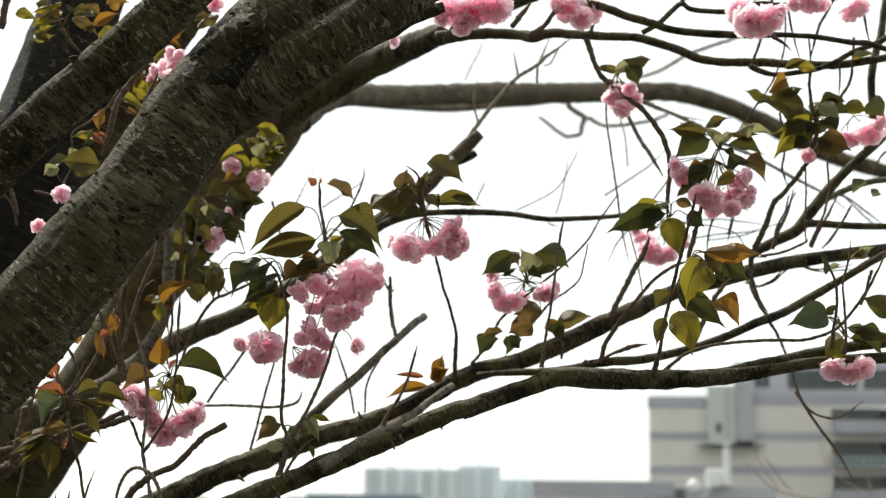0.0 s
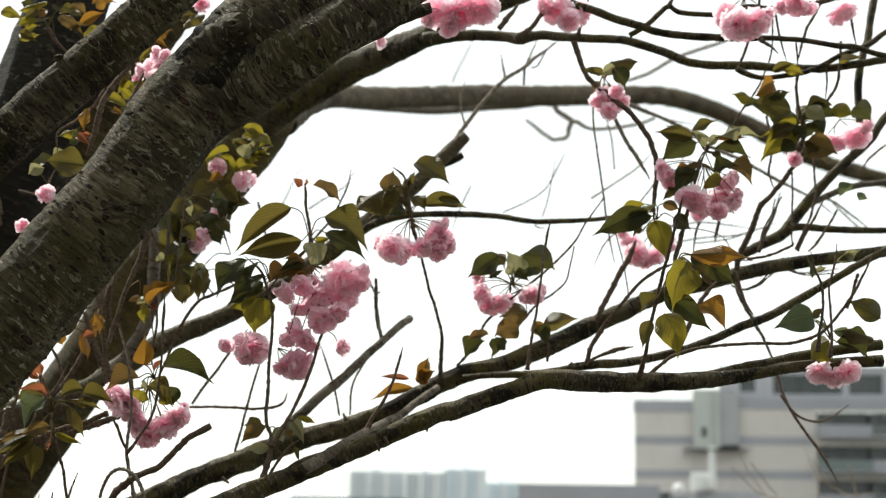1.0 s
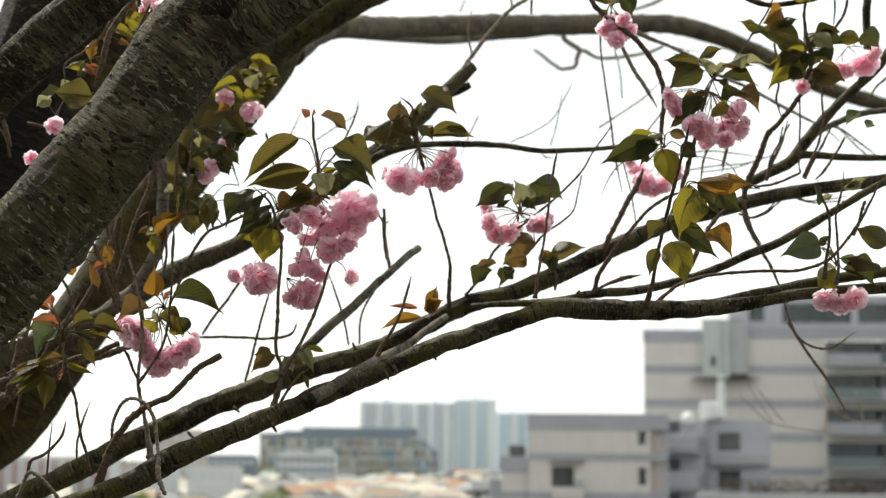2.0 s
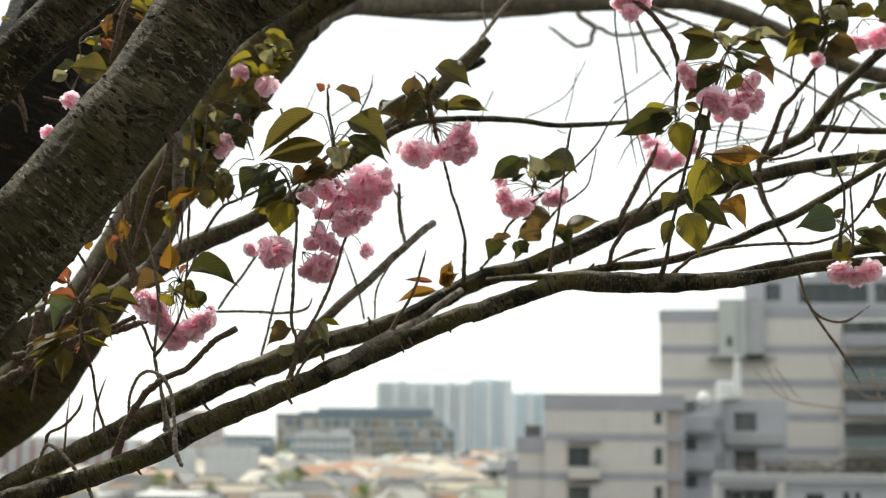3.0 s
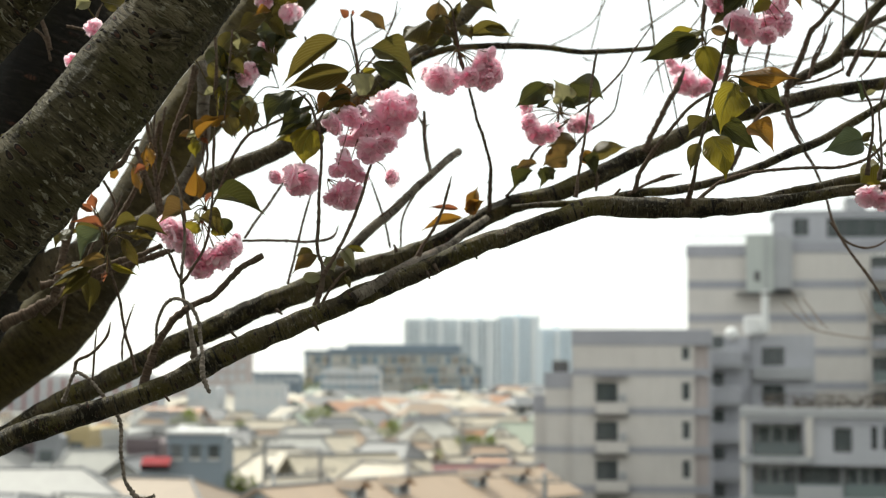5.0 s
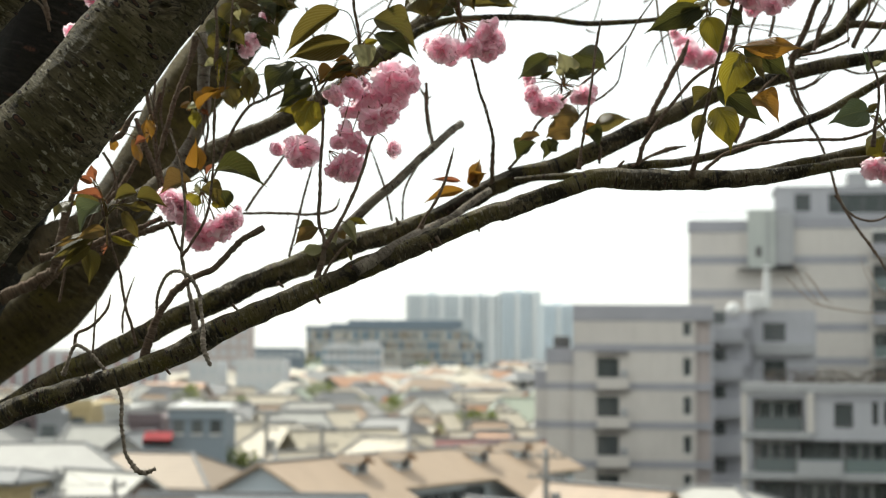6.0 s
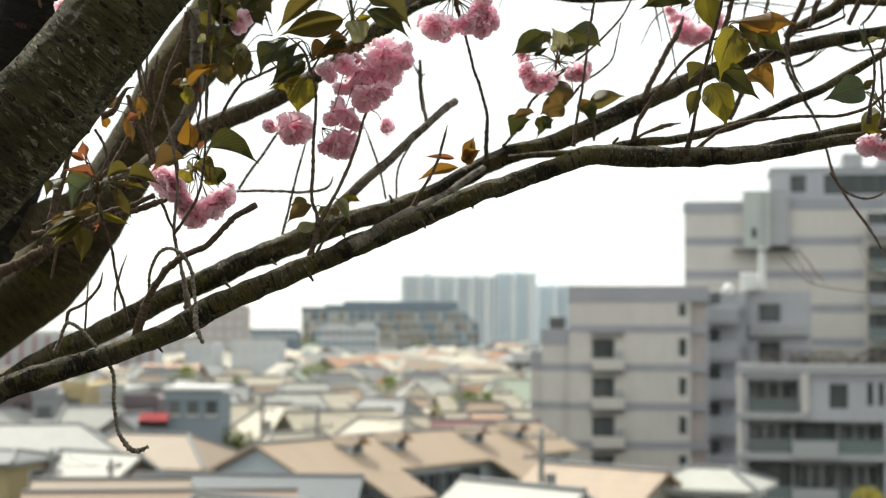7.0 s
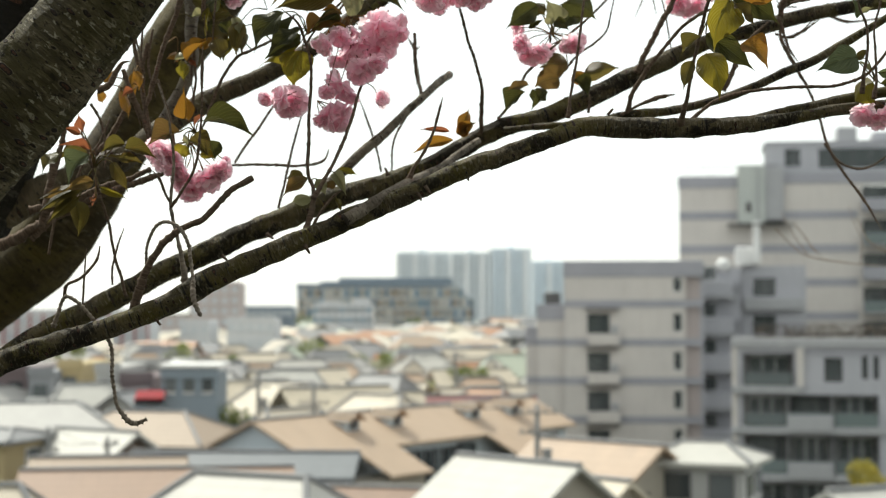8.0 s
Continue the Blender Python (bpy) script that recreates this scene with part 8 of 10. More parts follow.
leaf(tw_spur, "o", (0.017, 2.6, 14.265), (-0.057, 2.619, 14.247), 0.017, 1)
leaf(tw_spur, "o", (0.033, 2.6, 14.269), (0.038, 2.602, 14.295), 0.022, -27)
leaf(tw_main_c, "b", (-0.195, 2.38, 14.188), (-0.234, 2.377, 14.162), 0.02, 4)
leaf(tw_main_c, "w", (-0.155, 2.37, 14.194), (-0.139, 2.351, 14.162), 0.018, 6, (-0.165, 2.375, 14.195))
leaf(tw_main_c, "w", (-0.189, 2.37, 14.158), (-0.221, 2.375, 14.149), 0.018, -25, (-0.169, 2.36, 14.144))
leaf(tw_main_c, "w", (-0.182, 2.38, 14.186), (-0.169, 2.385, 14.163), 0.018, -2, (-0.191, 2.379, 14.184))
leaf(tw_main_c, "y", (-0.152, 2.38, 14.2), (-0.121, 2.387, 14.193), 0.01, -8, (-0.144, 2.36, 14.169))
leaf(tw_main_c, "g", (-0.154, 2.38, 14.159), (-0.147, 2.388, 14.137), 0.008, 13, (-0.156, 2.36, 14.161))
leaf(tw_main_c, "b", (-0.172, 2.39, 14.18), (-0.15, 2.371, 14.187), 0.018, -25, (-0.188, 2.377, 14.176))
tw_stem_a = twig([(-0.339, 2.5, 14.546, 0.0026), (-0.342, 2.5, 14.503, 0.0026), (-0.345, 2.5, 14.468, 0.0026), (-0.348, 2.5, 14.433, 0.0026), (-0.35, 2.5, 14.398, 0.0021)])
tw_stem_b = twig([(-0.366, 2.5, 14.318, 0.003), (-0.365, 2.5, 14.346, 0.0027), (-0.364, 2.5, 14.372, 0.0026), (-0.365, 2.5, 14.384, 0.0027)], knobs=0.01)
tw_stem_c = twig([(-0.391, 2.5, 14.485, 0.0034), (-0.402, 2.5, 14.45, 0.0031), (-0.415, 2.5, 14.415, 0.0027), (-0.429, 2.5, 14.381, 0.0026), (-0.435, 2.5, 14.346, 0.0024), (-0.446, 2.5, 14.318, 0.0022)])
tw_stem_d = twig([(-0.363, 2.5, 14.511, 0.0026), (-0.361, 2.5, 14.477, 0.0022), (-0.362, 2.5, 14.442, 0.0021), (-0.358, 2.5, 14.407, 0.0019)])
tw_stem_e = twig([(-0.467, 2.5, 14.415, 0.0021), (-0.46, 2.5, 14.385, 0.0021), (-0.453, 2.5, 14.359, 0.0021), (-0.454, 2.5, 14.324, 0.0021)])
tw_stem_f = twig([(-0.38, 2.5, 14.376, 0.0021), (-0.382, 2.5, 14.35, 0.0021), (-0.378, 2.5, 14.32, 0.0021)])
leaf(tw_back_b, "o", (-0.505, 2.45, 14.337), (-0.482, 2.454, 14.355), 0.014, -10)
leaf(tw_back_b, "o", (-0.457, 2.45, 14.354), (-0.451, 2.445, 14.325), 0.015, -10, (-0.456, 2.5, 14.353))
leaf(tw_back_b, "r", (-0.46, 2.45, 14.326), (-0.478, 2.445, 14.315), 0.012, 5, (-0.454, 2.5, 14.328))
leaf(tw_back_g, "o", (-0.389, 2.5, 14.376), (-0.361, 2.492, 14.407), 0.015, -7, (-0.381, 2.5, 14.371))
leaf(tw_back_g, "w", (-0.393, 2.5, 14.384), (-0.413, 2.511, 14.377), 0.011, -26, (-0.38, 2.5, 14.376))
leaf(tw_back_g, "y", (-0.389, 2.5, 14.372), (-0.394, 2.503, 14.345), 0.018, 13, (-0.381, 2.5, 14.371))
leaf(tw_back_g, "r", (-0.386, 2.5, 14.376), (-0.372, 2.492, 14.366), 0.009, -16, (-0.377, 2.5, 14.382))
leaf(tw_back_g, "w", (-0.381, 2.5, 14.443), (-0.357, 2.512, 14.451), 0.014, -15, (-0.403, 2.5, 14.447))
leaf(tw_back_g, "g", (-0.307, 2.5, 14.435), (-0.312, 2.487, 14.379), 0.026, -4, (-0.348, 2.5, 14.436))
leaf(tw_back_g, "d", (-0.341, 2.5, 14.431), (-0.318, 2.508, 14.41), 0.024, -22, (-0.348, 2.5, 14.433))
leaf(tw_back_g, "g", (-0.346, 2.5, 14.409), (-0.336, 2.493, 14.373), 0.029, -9)
leaf(tw_back_g, "d", (-0.362, 2.5, 14.456), (-0.333, 2.513, 14.479), 0.029, -3)
leaf(tw_back_g, "g", (-0.373, 2.5, 14.494), (-0.358, 2.514, 14.463), 0.023, -19, (-0.362, 2.5, 14.496))
leaf(tw_back_g, "g", (-0.342, 2.5, 14.496), (-0.32, 2.493, 14.474), 0.021, 8)
leaf(tw_back_g, "w", (-0.332, 2.5, 14.531), (-0.329, 2.515, 14.513), 0.019, -3, (-0.34, 2.5, 14.531))
leaf(tw_back_g, "g", (-0.328, 2.5, 14.512), (-0.307, 2.489, 14.525), 0.027, -21, (-0.342, 2.5, 14.511))
leaf(tw_back_g, "d", (-0.302, 2.5, 14.54), (-0.272, 2.501, 14.545), 0.025, -17, (-0.34, 2.5, 14.543))
leaf(tw_back_g, "y", (-0.356, 2.5, 14.459), (-0.36, 2.512, 14.412), 0.009, 19, (-0.362, 2.5, 14.461))
leaf(tw_back_g, "w", (-0.317, 2.5, 14.442), (-0.307, 2.487, 14.414), 0.017, -12, (-0.347, 2.5, 14.446))
nub_a = twig([(-0.025, 2.34, 14.174, 0.004), (-0.021, 2.34, 14.167, 0.004), (-0.017, 2.34, 14.161, 0.0024)], knobs=0)
nub_b = twig([(-0.036, 2.34, 14.164, 0.0032), (-0.033, 2.34, 14.158, 0.0032), (-0.031, 2.34, 14.152, 0.002)], knobs=0)
nub_c = twig([(-0.196, 2.33, 14.09, 0.0048), (-0.192, 2.33, 14.083, 0.004), (-0.188, 2.33, 14.077, 0.0024)], knobs=0)
nub_d = twig([(-0.311, 2.32, 14.076, 0.004), (-0.307, 2.32, 14.071, 0.0032), (-0.303, 2.32, 14.068, 0.0024)], knobs=0)
nub_e = twig([(-0.291, 2.72, 14.123, 0.0046), (-0.283, 2.72, 14.117, 0.0037), (-0.279, 2.72, 14.115, 0.0028)], knobs=0)
nub_f = twig([(-0.404, 2.32, 13.987, 0.004), (-0.4, 2.32, 13.981, 0.0032), (-0.396, 2.32, 13.977, 0.0024)], knobs=0)
nub_g = twig([(0.032, 2.36, 14.192, 0.0032), (0.035, 2.36, 14.187, 0.0032), (0.037, 2.36, 14.182, 0.002)], knobs=0)
nub_h = twig([(-0.09, 2.7, 14.217, 0.0046), (-0.093, 2.7, 14.225, 0.0037), (-0.095, 2.7, 14.23, 0.0028)], knobs=0)
nub_i = twig([(0.236, 2.36, 14.276, 0.004), (0.24, 2.36, 14.281, 0.0032), (0.244, 2.36, 14.285, 0.0024)], knobs=0)
tw_blur_e = twig([(1.17, 5.5, 14.278, 0.0027), (1.203, 5.5, 14.237, 0.0033), (1.229, 5.5, 14.2, 0.0036), (1.259, 5.5, 14.17, 0.0039)], material=TWIG_TAN)
tw_blur_f = twig([(1.378, 5.5, 14.299, 0.0027), (1.415, 5.5, 14.224, 0.0033), (1.456, 5.5, 14.196, 0.0036), (1.499, 5.5, 14.178, 0.0036), (1.603, 5.5, 14.188, 0.0036)], material=TWIG_TAN)
tw_blur_g = twig([(1.492, 5.5, 14.281, 0.0027), (1.51, 5.5, 14.225, 0.0033), (1.52, 5.5, 14.178, 0.0036), (1.53, 5.5, 14.138, 0.0039)], material=TWIG_TAN)
leaf(tw_main, "g", (-0.202, 2.42, 14.186), (-0.238, 2.437, 14.192), 0.024, -16, (-0.193, 2.38, 14.19))
leaf(tw_back_j, "o", (-0.388, 2.5, 14.284), (-0.393, 2.499, 14.329), 0.018, 16, (-0.378, 2.5, 14.286))
leaf(tw_left_mid, "g", (-0.546, 2.45, 14.16), (-0.539, 2.444, 14.106), 0.028, -17, (-0.549, 2.5, 14.17))
leaf(tw_left_mid, "g", (-0.537, 2.5, 14.235), (-0.588, 2.501, 14.23), 0.027, 18, (-0.525, 2.45, 14.227))
leaf(tw_back_g, "o", (-0.396, 2.6, 14.415), (-0.371, 2.587, 14.422), 0.017, 16)
leaf(tw_back_g, "o", (-0.411, 2.6, 14.396), (-0.432, 2.617, 14.393), 0.013, 17)
leaf(tw_back_g, "y", (-0.409, 2.6, 14.387), (-0.408, 2.613, 14.361), 0.018, -28)
leaf(tw_back_g, "g", (-0.337, 2.6, 14.423), (-0.353, 2.605, 14.392), 0.034, 20, (-0.314, 2.6, 14.402))
leaf(tw_back_g, "g", (-0.326, 2.6, 14.455), (-0.315, 2.582, 14.4), 0.027, -13)
leaf(tw_back_d, "o", (-0.472, 2.5, 14.32), (-0.468, 2.491, 14.366), 0.015, 2)
leaf(tw_back_d, "o", (-0.515, 2.5, 14.346), (-0.498, 2.497, 14.358), 0.014, -2, (-0.481, 2.5, 14.349))
leaf(tw_back_d, "o", (-0.524, 2.5, 14.328), (-0.517, 2.511, 14.312), 0.017, -28, (-0.475, 2.5, 14.33))
leaf(tw_back_b, "o", (-0.489, 2.5, 14.333), (-0.472, 2.482, 14.292), 0.016, -21, (-0.455, 2.5, 14.337))
leaf(tw_back_k, "y", (-0.265, 2.6, 14.669), (-0.223, 2.585, 14.647), 0.025, -24)
leaf(tw_back_k, "w", (-0.251, 2.6, 14.638), (-0.279, 2.619, 14.668), 0.03, 20)
leaf(tw_back_k, "y", (-0.285, 2.6, 14.642), (-0.324, 2.583, 14.623), 0.014, 0)
leaf(tw_back_k, "y", (-0.244, 2.6, 14.632), (-0.214, 2.593, 14.632), 0.013, -10)
leaf(tw_back_k, "g", (-0.298, 2.6, 14.586), (-0.351, 2.594, 14.564), 0.029, 8)
leaf(tw_back_k, "d", (-0.275, 2.6, 14.576), (-0.279, 2.603, 14.53), 0.027, -8)
leaf(tw_back_k, "y", (-0.342, 2.6, 14.521), (-0.368, 2.588, 14.489), 0.031, -10, (-0.294, 2.6, 14.523))
leaf(tw_back_k, "g", (-0.329, 2.6, 14.544), (-0.347, 2.585, 14.514), 0.036, 3, (-0.3, 2.6, 14.547))
leaf(tw_back_k, "w", (-0.351, 2.6, 14.535), (-0.325, 2.609, 14.523), 0.02, -7)
leaf(tw_back_k, "d", (-0.306, 2.6, 14.559), (-0.284, 2.583, 14.526), 0.024, -18, (-0.3, 2.6, 14.55))
leaf(tw_back_k, "g", (-0.337, 2.6, 14.498), (-0.367, 2.595, 14.488), 0.027, 6, (-0.286, 2.6, 14.499))
leaf(tw_back_k, "g", (-0.336, 2.6, 14.466), (-0.387, 2.611, 14.458), 0.03, -7)
leaf(tw_back_k, "g", (-0.395, 2.6, 14.488), (-0.369, 2.612, 14.477), 0.023, 7, (-0.397, 2.5, 14.49))
leaf(tw_back_k, "y", (-0.308, 2.6, 14.624), (-0.261, 2.597, 14.605), 0.025, -7)
leaf(tw_back_k, "y", (-0.275, 2.6, 14.61), (-0.239, 2.6, 14.62), 0.024, 11)
leaf(tw_back_k, "o", (-0.384, 2.6, 14.411), (-0.353, 2.597, 14.429), 0.016, 11)
leaf(tw_back_k, "y", (-0.25, 2.6, 14.672), (-0.213, 2.598, 14.653), 0.024, -14)
leaf(tw_back_k, "g", (-0.277, 2.6, 14.657), (-0.24, 2.601, 14.63), 0.024, 11)
leaf(tw_back_k, "g", (-0.24, 2.6, 14.649), (-0.22, 2.583, 14.617), 0.021, -4)
leaf(tw_thin_b, "d", (0.48, 2.7, 14.702), (0.437, 2.699, 14.729), 0.029, 19)
leaf(tw_corner_b, "y", (-0.568, 2.5, 14.853), (-0.627, 2.513, 14.842), 0.014, 3)
leaf(tw_corner_b, "g", (-0.57, 2.5, 14.839), (-0.611, 2.499, 14.822), 0.014, 12)
leaf(tw_corner_b, "y", (-0.578, 2.5, 14.821), (-0.626, 2.514, 14.817), 0.014, -6, (-0.575, 2.6, 14.823))
leaf(tw_corner_b, "y", (-0.608, 2.5, 14.791), (-0.575, 2.509, 14.803), 0.013, 26)
leaf(tw_corner_b, "o", (-0.517, 2.6, 14.884), (-0.476, 2.599, 14.889), 0.024, -15)
leaf(tw_corner_b, "b", (-0.548, 2.5, 14.83), (-0.507, 2.489, 14.798), 0.019, 12)
leaf(tw_corner_b, "o", (-0.526, 2.55, 14.832), (-0.486, 2.557, 14.857), 0.019, 26)
leaf(tw_corner_b, "b", (-0.552, 2.6, 14.881), (-0.522, 2.614, 14.867), 0.018, -14, (-0.587, 2.6, 14.842))
leaf(tw_corner_b, "y", (-0.691, 2.6, 14.698), (-0.668, 2.588, 14.697), 0.007, -14)
leaf(tw_gap_b, "o", (-0.456, 2.3, 14.632), (-0.46, 2.287, 14.596), 0.016, 11, (-0.439, 2.3, 14.628))
leaf(tw_gap_b, "y", (-0.469, 2.3, 14.602), (-0.508, 2.314, 14.593), 0.012, 22, (-0.445, 2.3, 14.597))
leaf(tw_gap_b, "r", (-0.468, 2.3, 14.592), (-0.45, 2.29, 14.575), 0.012, 20, (-0.443, 2.3, 14.607))
leaf(tw_gap_d, "g", (-0.448, 2.25, 14.538), (-0.504, 2.243, 14.539), 0.039, -4)
leaf(tw_gap_d, "w", (-0.51, 2.28, 14.539), (-0.538, 2.289, 14.529), 0.019, -23)
leaf(tw_gap_b, "o", (-0.439, 2.4, 14.656), (-0.419, 2.384, 14.643), 0.01, 19, (-0.469, 2.4, 14.659))
leaf(tw_gap_a, "y", (-0.387, 2.4, 14.753), (-0.403, 2.392, 14.724), 0.015, -8)
leaf(tw_gap_a, "g", (-0.307, 2.4, 14.805), (-0.341, 2.403, 14.793), 0.022, 10)
leaf(tw_gap_a, "o", (-0.356, 2.4, 14.809), (-0.333, 2.38, 14.816), 0.013, -9)
leaf(tw_gap_d, "y", (-0.638, 2.3, 14.352), (-0.621, 2.297, 14.354), 0.006, -1)
leaf(tw_gap_b, "y", (-0.449, 2.4, 14.677), (-0.408, 2.388, 14.653), 0.016, 5, (-0.456, 2.4, 14.681))
leaf(tw_gap_a, "y", (-0.433, 2.5, 14.722), (-0.404, 2.518, 14.705), 0.022, -6)
leaf(tw_gap_a, "o", (-0.42, 2.5, 14.69), (-0.402, 2.502, 14.714), 0.017, -21)
# leaves of the clusters on their shoots
leaf(tw_front, "g", (0.440, 2.455, 14.644), (0.381, 2.468, 14.655), 0.025, -29, (0.464, 2.480, 14.628))
leaf(tw_front, "d", (0.447, 2.462, 14.638), (0.395, 2.459, 14.603), 0.041, -31, (0.464, 2.480, 14.628))
leaf(tw_front, "g", (0.435, 2.434, 14.647), (0.473, 2.422, 14.668), 0.017, -15, (0.464, 2.480, 14.628))
leaf(tw_front, "w", (0.455, 2.433, 14.626), (0.431, 2.412, 14.645), 0.016, -16, (0.464, 2.480, 14.628))
leaf(tw_front, "w", (0.461, 2.437, 14.628), (0.483, 2.442, 14.648), 0.014, 8, (0.464, 2.480, 14.628))
leaf(tw_front, "o", (0.470, 2.462, 14.647), (0.530, 2.456, 14.648), 0.011, 7, (0.464, 2.480, 14.628))
leaf(tw_front, "w", (0.479, 2.429, 14.640), (0.517, 2.430, 14.662), 0.023, -27, (0.464, 2.480, 14.628))
leaf(tw_front, "w", (0.494, 2.469, 14.651), (0.555, 2.469, 14.651), 0.013, -12, (0.464, 2.480, 14.628))
leaf(tw_front, "d", (0.476, 2.469, 14.631), (0.540, 2.484, 14.620), 0.022, -9, (0.464, 2.480, 14.628))
leaf(tw_front, "d", (0.471, 2.470, 14.624), (0.488, 2.471, 14.612), 0.012, 12, (0.464, 2.480, 14.628))
leaf(tw_front, "d", (0.469, 2.444, 14.590), (0.503, 2.427, 14.599), 0.024, -11, (0.464, 2.480, 14.628))
leaf(tw_front, "b", (0.491, 2.443, 14.595), (0.536, 2.451, 14.573), 0.036, -21, (0.464, 2.480, 14.628))
leaf(tw_front, "g", (0.447, 2.459, 14.606), (0.410, 2.447, 14.589), 0.023, 28, (0.464, 2.480, 14.628))
leaf(tw_front, "o", (0.440, 2.449, 14.592), (0.400, 2.441, 14.572), 0.019, 18, (0.464, 2.480, 14.628))
leaf(tw_front, "y", (0.477, 2.436, 14.581), (0.450, 2.418, 14.551), 0.022, -32, (0.464, 2.480, 14.628))
leaf(tw_front, "d", (0.443, 2.444, 14.591), (0.407, 2.436, 14.543), 0.031, 14, (0.464, 2.480, 14.628))
leaf(tw_front, "g", (0.418, 2.453, 14.566), (0.391, 2.436, 14.541), 0.016, -25)
leaf(tw_front, "d", (0.368, 2.445, 14.527), (0.284, 2.467, 14.487), 0.039, -26, (0.386, 2.470, 14.518))
leaf(tw_front, "y", (0.366, 2.458, 14.539), (0.321, 2.488, 14.507), 0.019, 19, (0.386, 2.470, 14.518))
leaf(tw_front, "w", (0.381, 2.456, 14.539), (0.350, 2.458, 14.523), 0.011, 7, (0.386, 2.470, 14.518))
leaf(tw_front, "d", (0.375, 2.450, 14.519), (0.327, 2.469, 14.495), 0.023, 5, (0.386, 2.470, 14.518))
leaf(tw_front, "y", (0.380, 2.459, 14.514), (0.397, 2.455, 14.448), 0.039, 19, (0.386, 2.470, 14.518))
leaf(tw_front, "d", (0.405, 2.434, 14.514), (0.432, 2.416, 14.491), 0.025, 31, (0.386, 2.470, 14.518))
leaf(tw_front, "b", (0.390, 2.442, 14.537), (0.416, 2.436, 14.527), 0.017, 13, (0.386, 2.470, 14.518))
leaf(tw_front, "g", (0.362, 2.453, 14.498), (0.342, 2.466, 14.488), 0.015, 33, (0.386, 2.470, 14.518))
leaf(tw_leafr, "o", (0.365, 2.066, 14.396), (0.438, 2.038, 14.390), 0.026, 4, (0.354, 2.110, 14.388))
leaf(tw_leafr, "d", (0.369, 2.090, 14.399), (0.431, 2.091, 14.359), 0.036, 17, (0.354, 2.110, 14.388))
leaf(tw_leafr, "y", (0.363, 2.077, 14.388), (0.351, 2.057, 14.325), 0.052, -28, (0.354, 2.110, 14.388))
leaf(tw_leafr, "g", (0.369, 2.073, 14.383), (0.389, 2.057, 14.348), 0.020, -22, (0.354, 2.110, 14.388))
leaf(tw_leafr, "d", (0.335, 2.092, 14.348), (0.396, 2.084, 14.298), 0.031, 15, (0.354, 2.110, 14.388))
leaf(tw_leafr, "o", (0.374, 2.061, 14.330), (0.408, 2.046, 14.304), 0.034, -17)
leaf(tw_leafr, "g", (0.329, 2.101, 14.346), (0.306, 2.129, 14.326), 0.021, 32, (0.354, 2.110, 14.388))
leaf(tw_leafr, "g", (0.316, 2.088, 14.313), (0.305, 2.086, 14.274), 0.018, 12)
leaf(tw_leafr, "y", (0.332, 2.076, 14.320), (0.341, 2.059, 14.263), 0.041, 28)
leaf(tw_leafr, "w", (0.360, 2.081, 14.390), (0.342, 2.069, 14.376), 0.015, 30, (0.354, 2.110, 14.388))
leaf(tw_edge_b, "t", (0.589, 2.337, 14.410), (0.581, 2.327, 14.443), 0.009, 5)
leaf(tw_edge_b, "w", (0.595, 2.362, 14.416), (0.622, 2.365, 14.434), 0.010, -26)
leaf(tw_edge_b, "w", (0.627, 2.344, 14.437), (0.664, 2.349, 14.456), 0.016, 29)
leaf(tw_edge_b, "g", (0.630, 2.340, 14.438), (0.660, 2.353, 14.452), 0.011, 32)
leaf(tw_edge_b, "t", (0.590, 2.343, 14.356), (0.531, 2.326, 14.334), 0.042, -18, (0.625, 2.380, 14.327))
leaf(tw_edge_b, "g", (0.593, 2.361, 14.355), (0.612, 2.362, 14.371), 0.012, 17, (0.625, 2.380, 14.327))
leaf(tw_edge_b, "t", (0.625, 2.363, 14.337), (0.660, 2.378, 14.328), 0.016, 14, (0.625, 2.380, 14.327))
leaf(tw_edge_b, "w", (0.612, 2.356, 14.339), (0.598, 2.370, 14.354), 0.008, 14, (0.625, 2.380, 14.327))
leaf(tw_edge_b, "y", (0.618, 2.364, 14.323), (0.588, 2.389, 14.295), 0.046, 33, (0.625, 2.380, 14.327))
leaf(tw_edge_b, "d", (0.630, 2.369, 14.322), (0.689, 2.383, 14.301), 0.042, -9, (0.625, 2.380, 14.327))
leaf(tw_edge_b, "g", (0.679, 2.344, 14.322), (0.628, 2.354, 14.345), 0.028, 24)
leaf(tw_edge_b, "g", (0.693, 2.359, 14.356), (0.647, 2.375, 14.385), 0.033, -22)
leaf(tw_top_h, "y", (0.568, 2.578, 14.739), (0.522, 2.591, 14.756), 0.017, 13)
leaf(tw_top_h, "o", (0.562, 2.562, 14.741), (0.604, 2.578, 14.773), 0.035, 25)
leaf(tw_top_h, "d", (0.578, 2.540, 14.729), (0.605, 2.513, 14.735), 0.016, 22)
leaf(tw_top_h, "g", (0.615, 2.547, 14.712), (0.542, 2.548, 14.723), 0.040, -22, (0.635, 2.590, 14.683))
leaf(tw_top_h, "d", (0.558, 2.541, 14.724), (0.534, 2.527, 14.713), 0.012, -8)
leaf(tw_top_h, "y", (0.624, 2.576, 14.699), (0.571, 2.572, 14.633), 0.044, -18, (0.635, 2.590, 14.683))
leaf(tw_top_h, "g", (0.622, 2.562, 14.693), (0.578, 2.560, 14.666), 0.029, 15, (0.635, 2.590, 14.683))
leaf(tw_top_h, "d", (0.622, 2.565, 14.667), (0.601, 2.571, 14.649), 0.026, -25, (0.635, 2.590, 14.683))
leaf(tw_top_h, "w", (0.641, 2.555, 14.721), (0.672, 2.545, 14.694), 0.027, 29, (0.635, 2.590, 14.683))
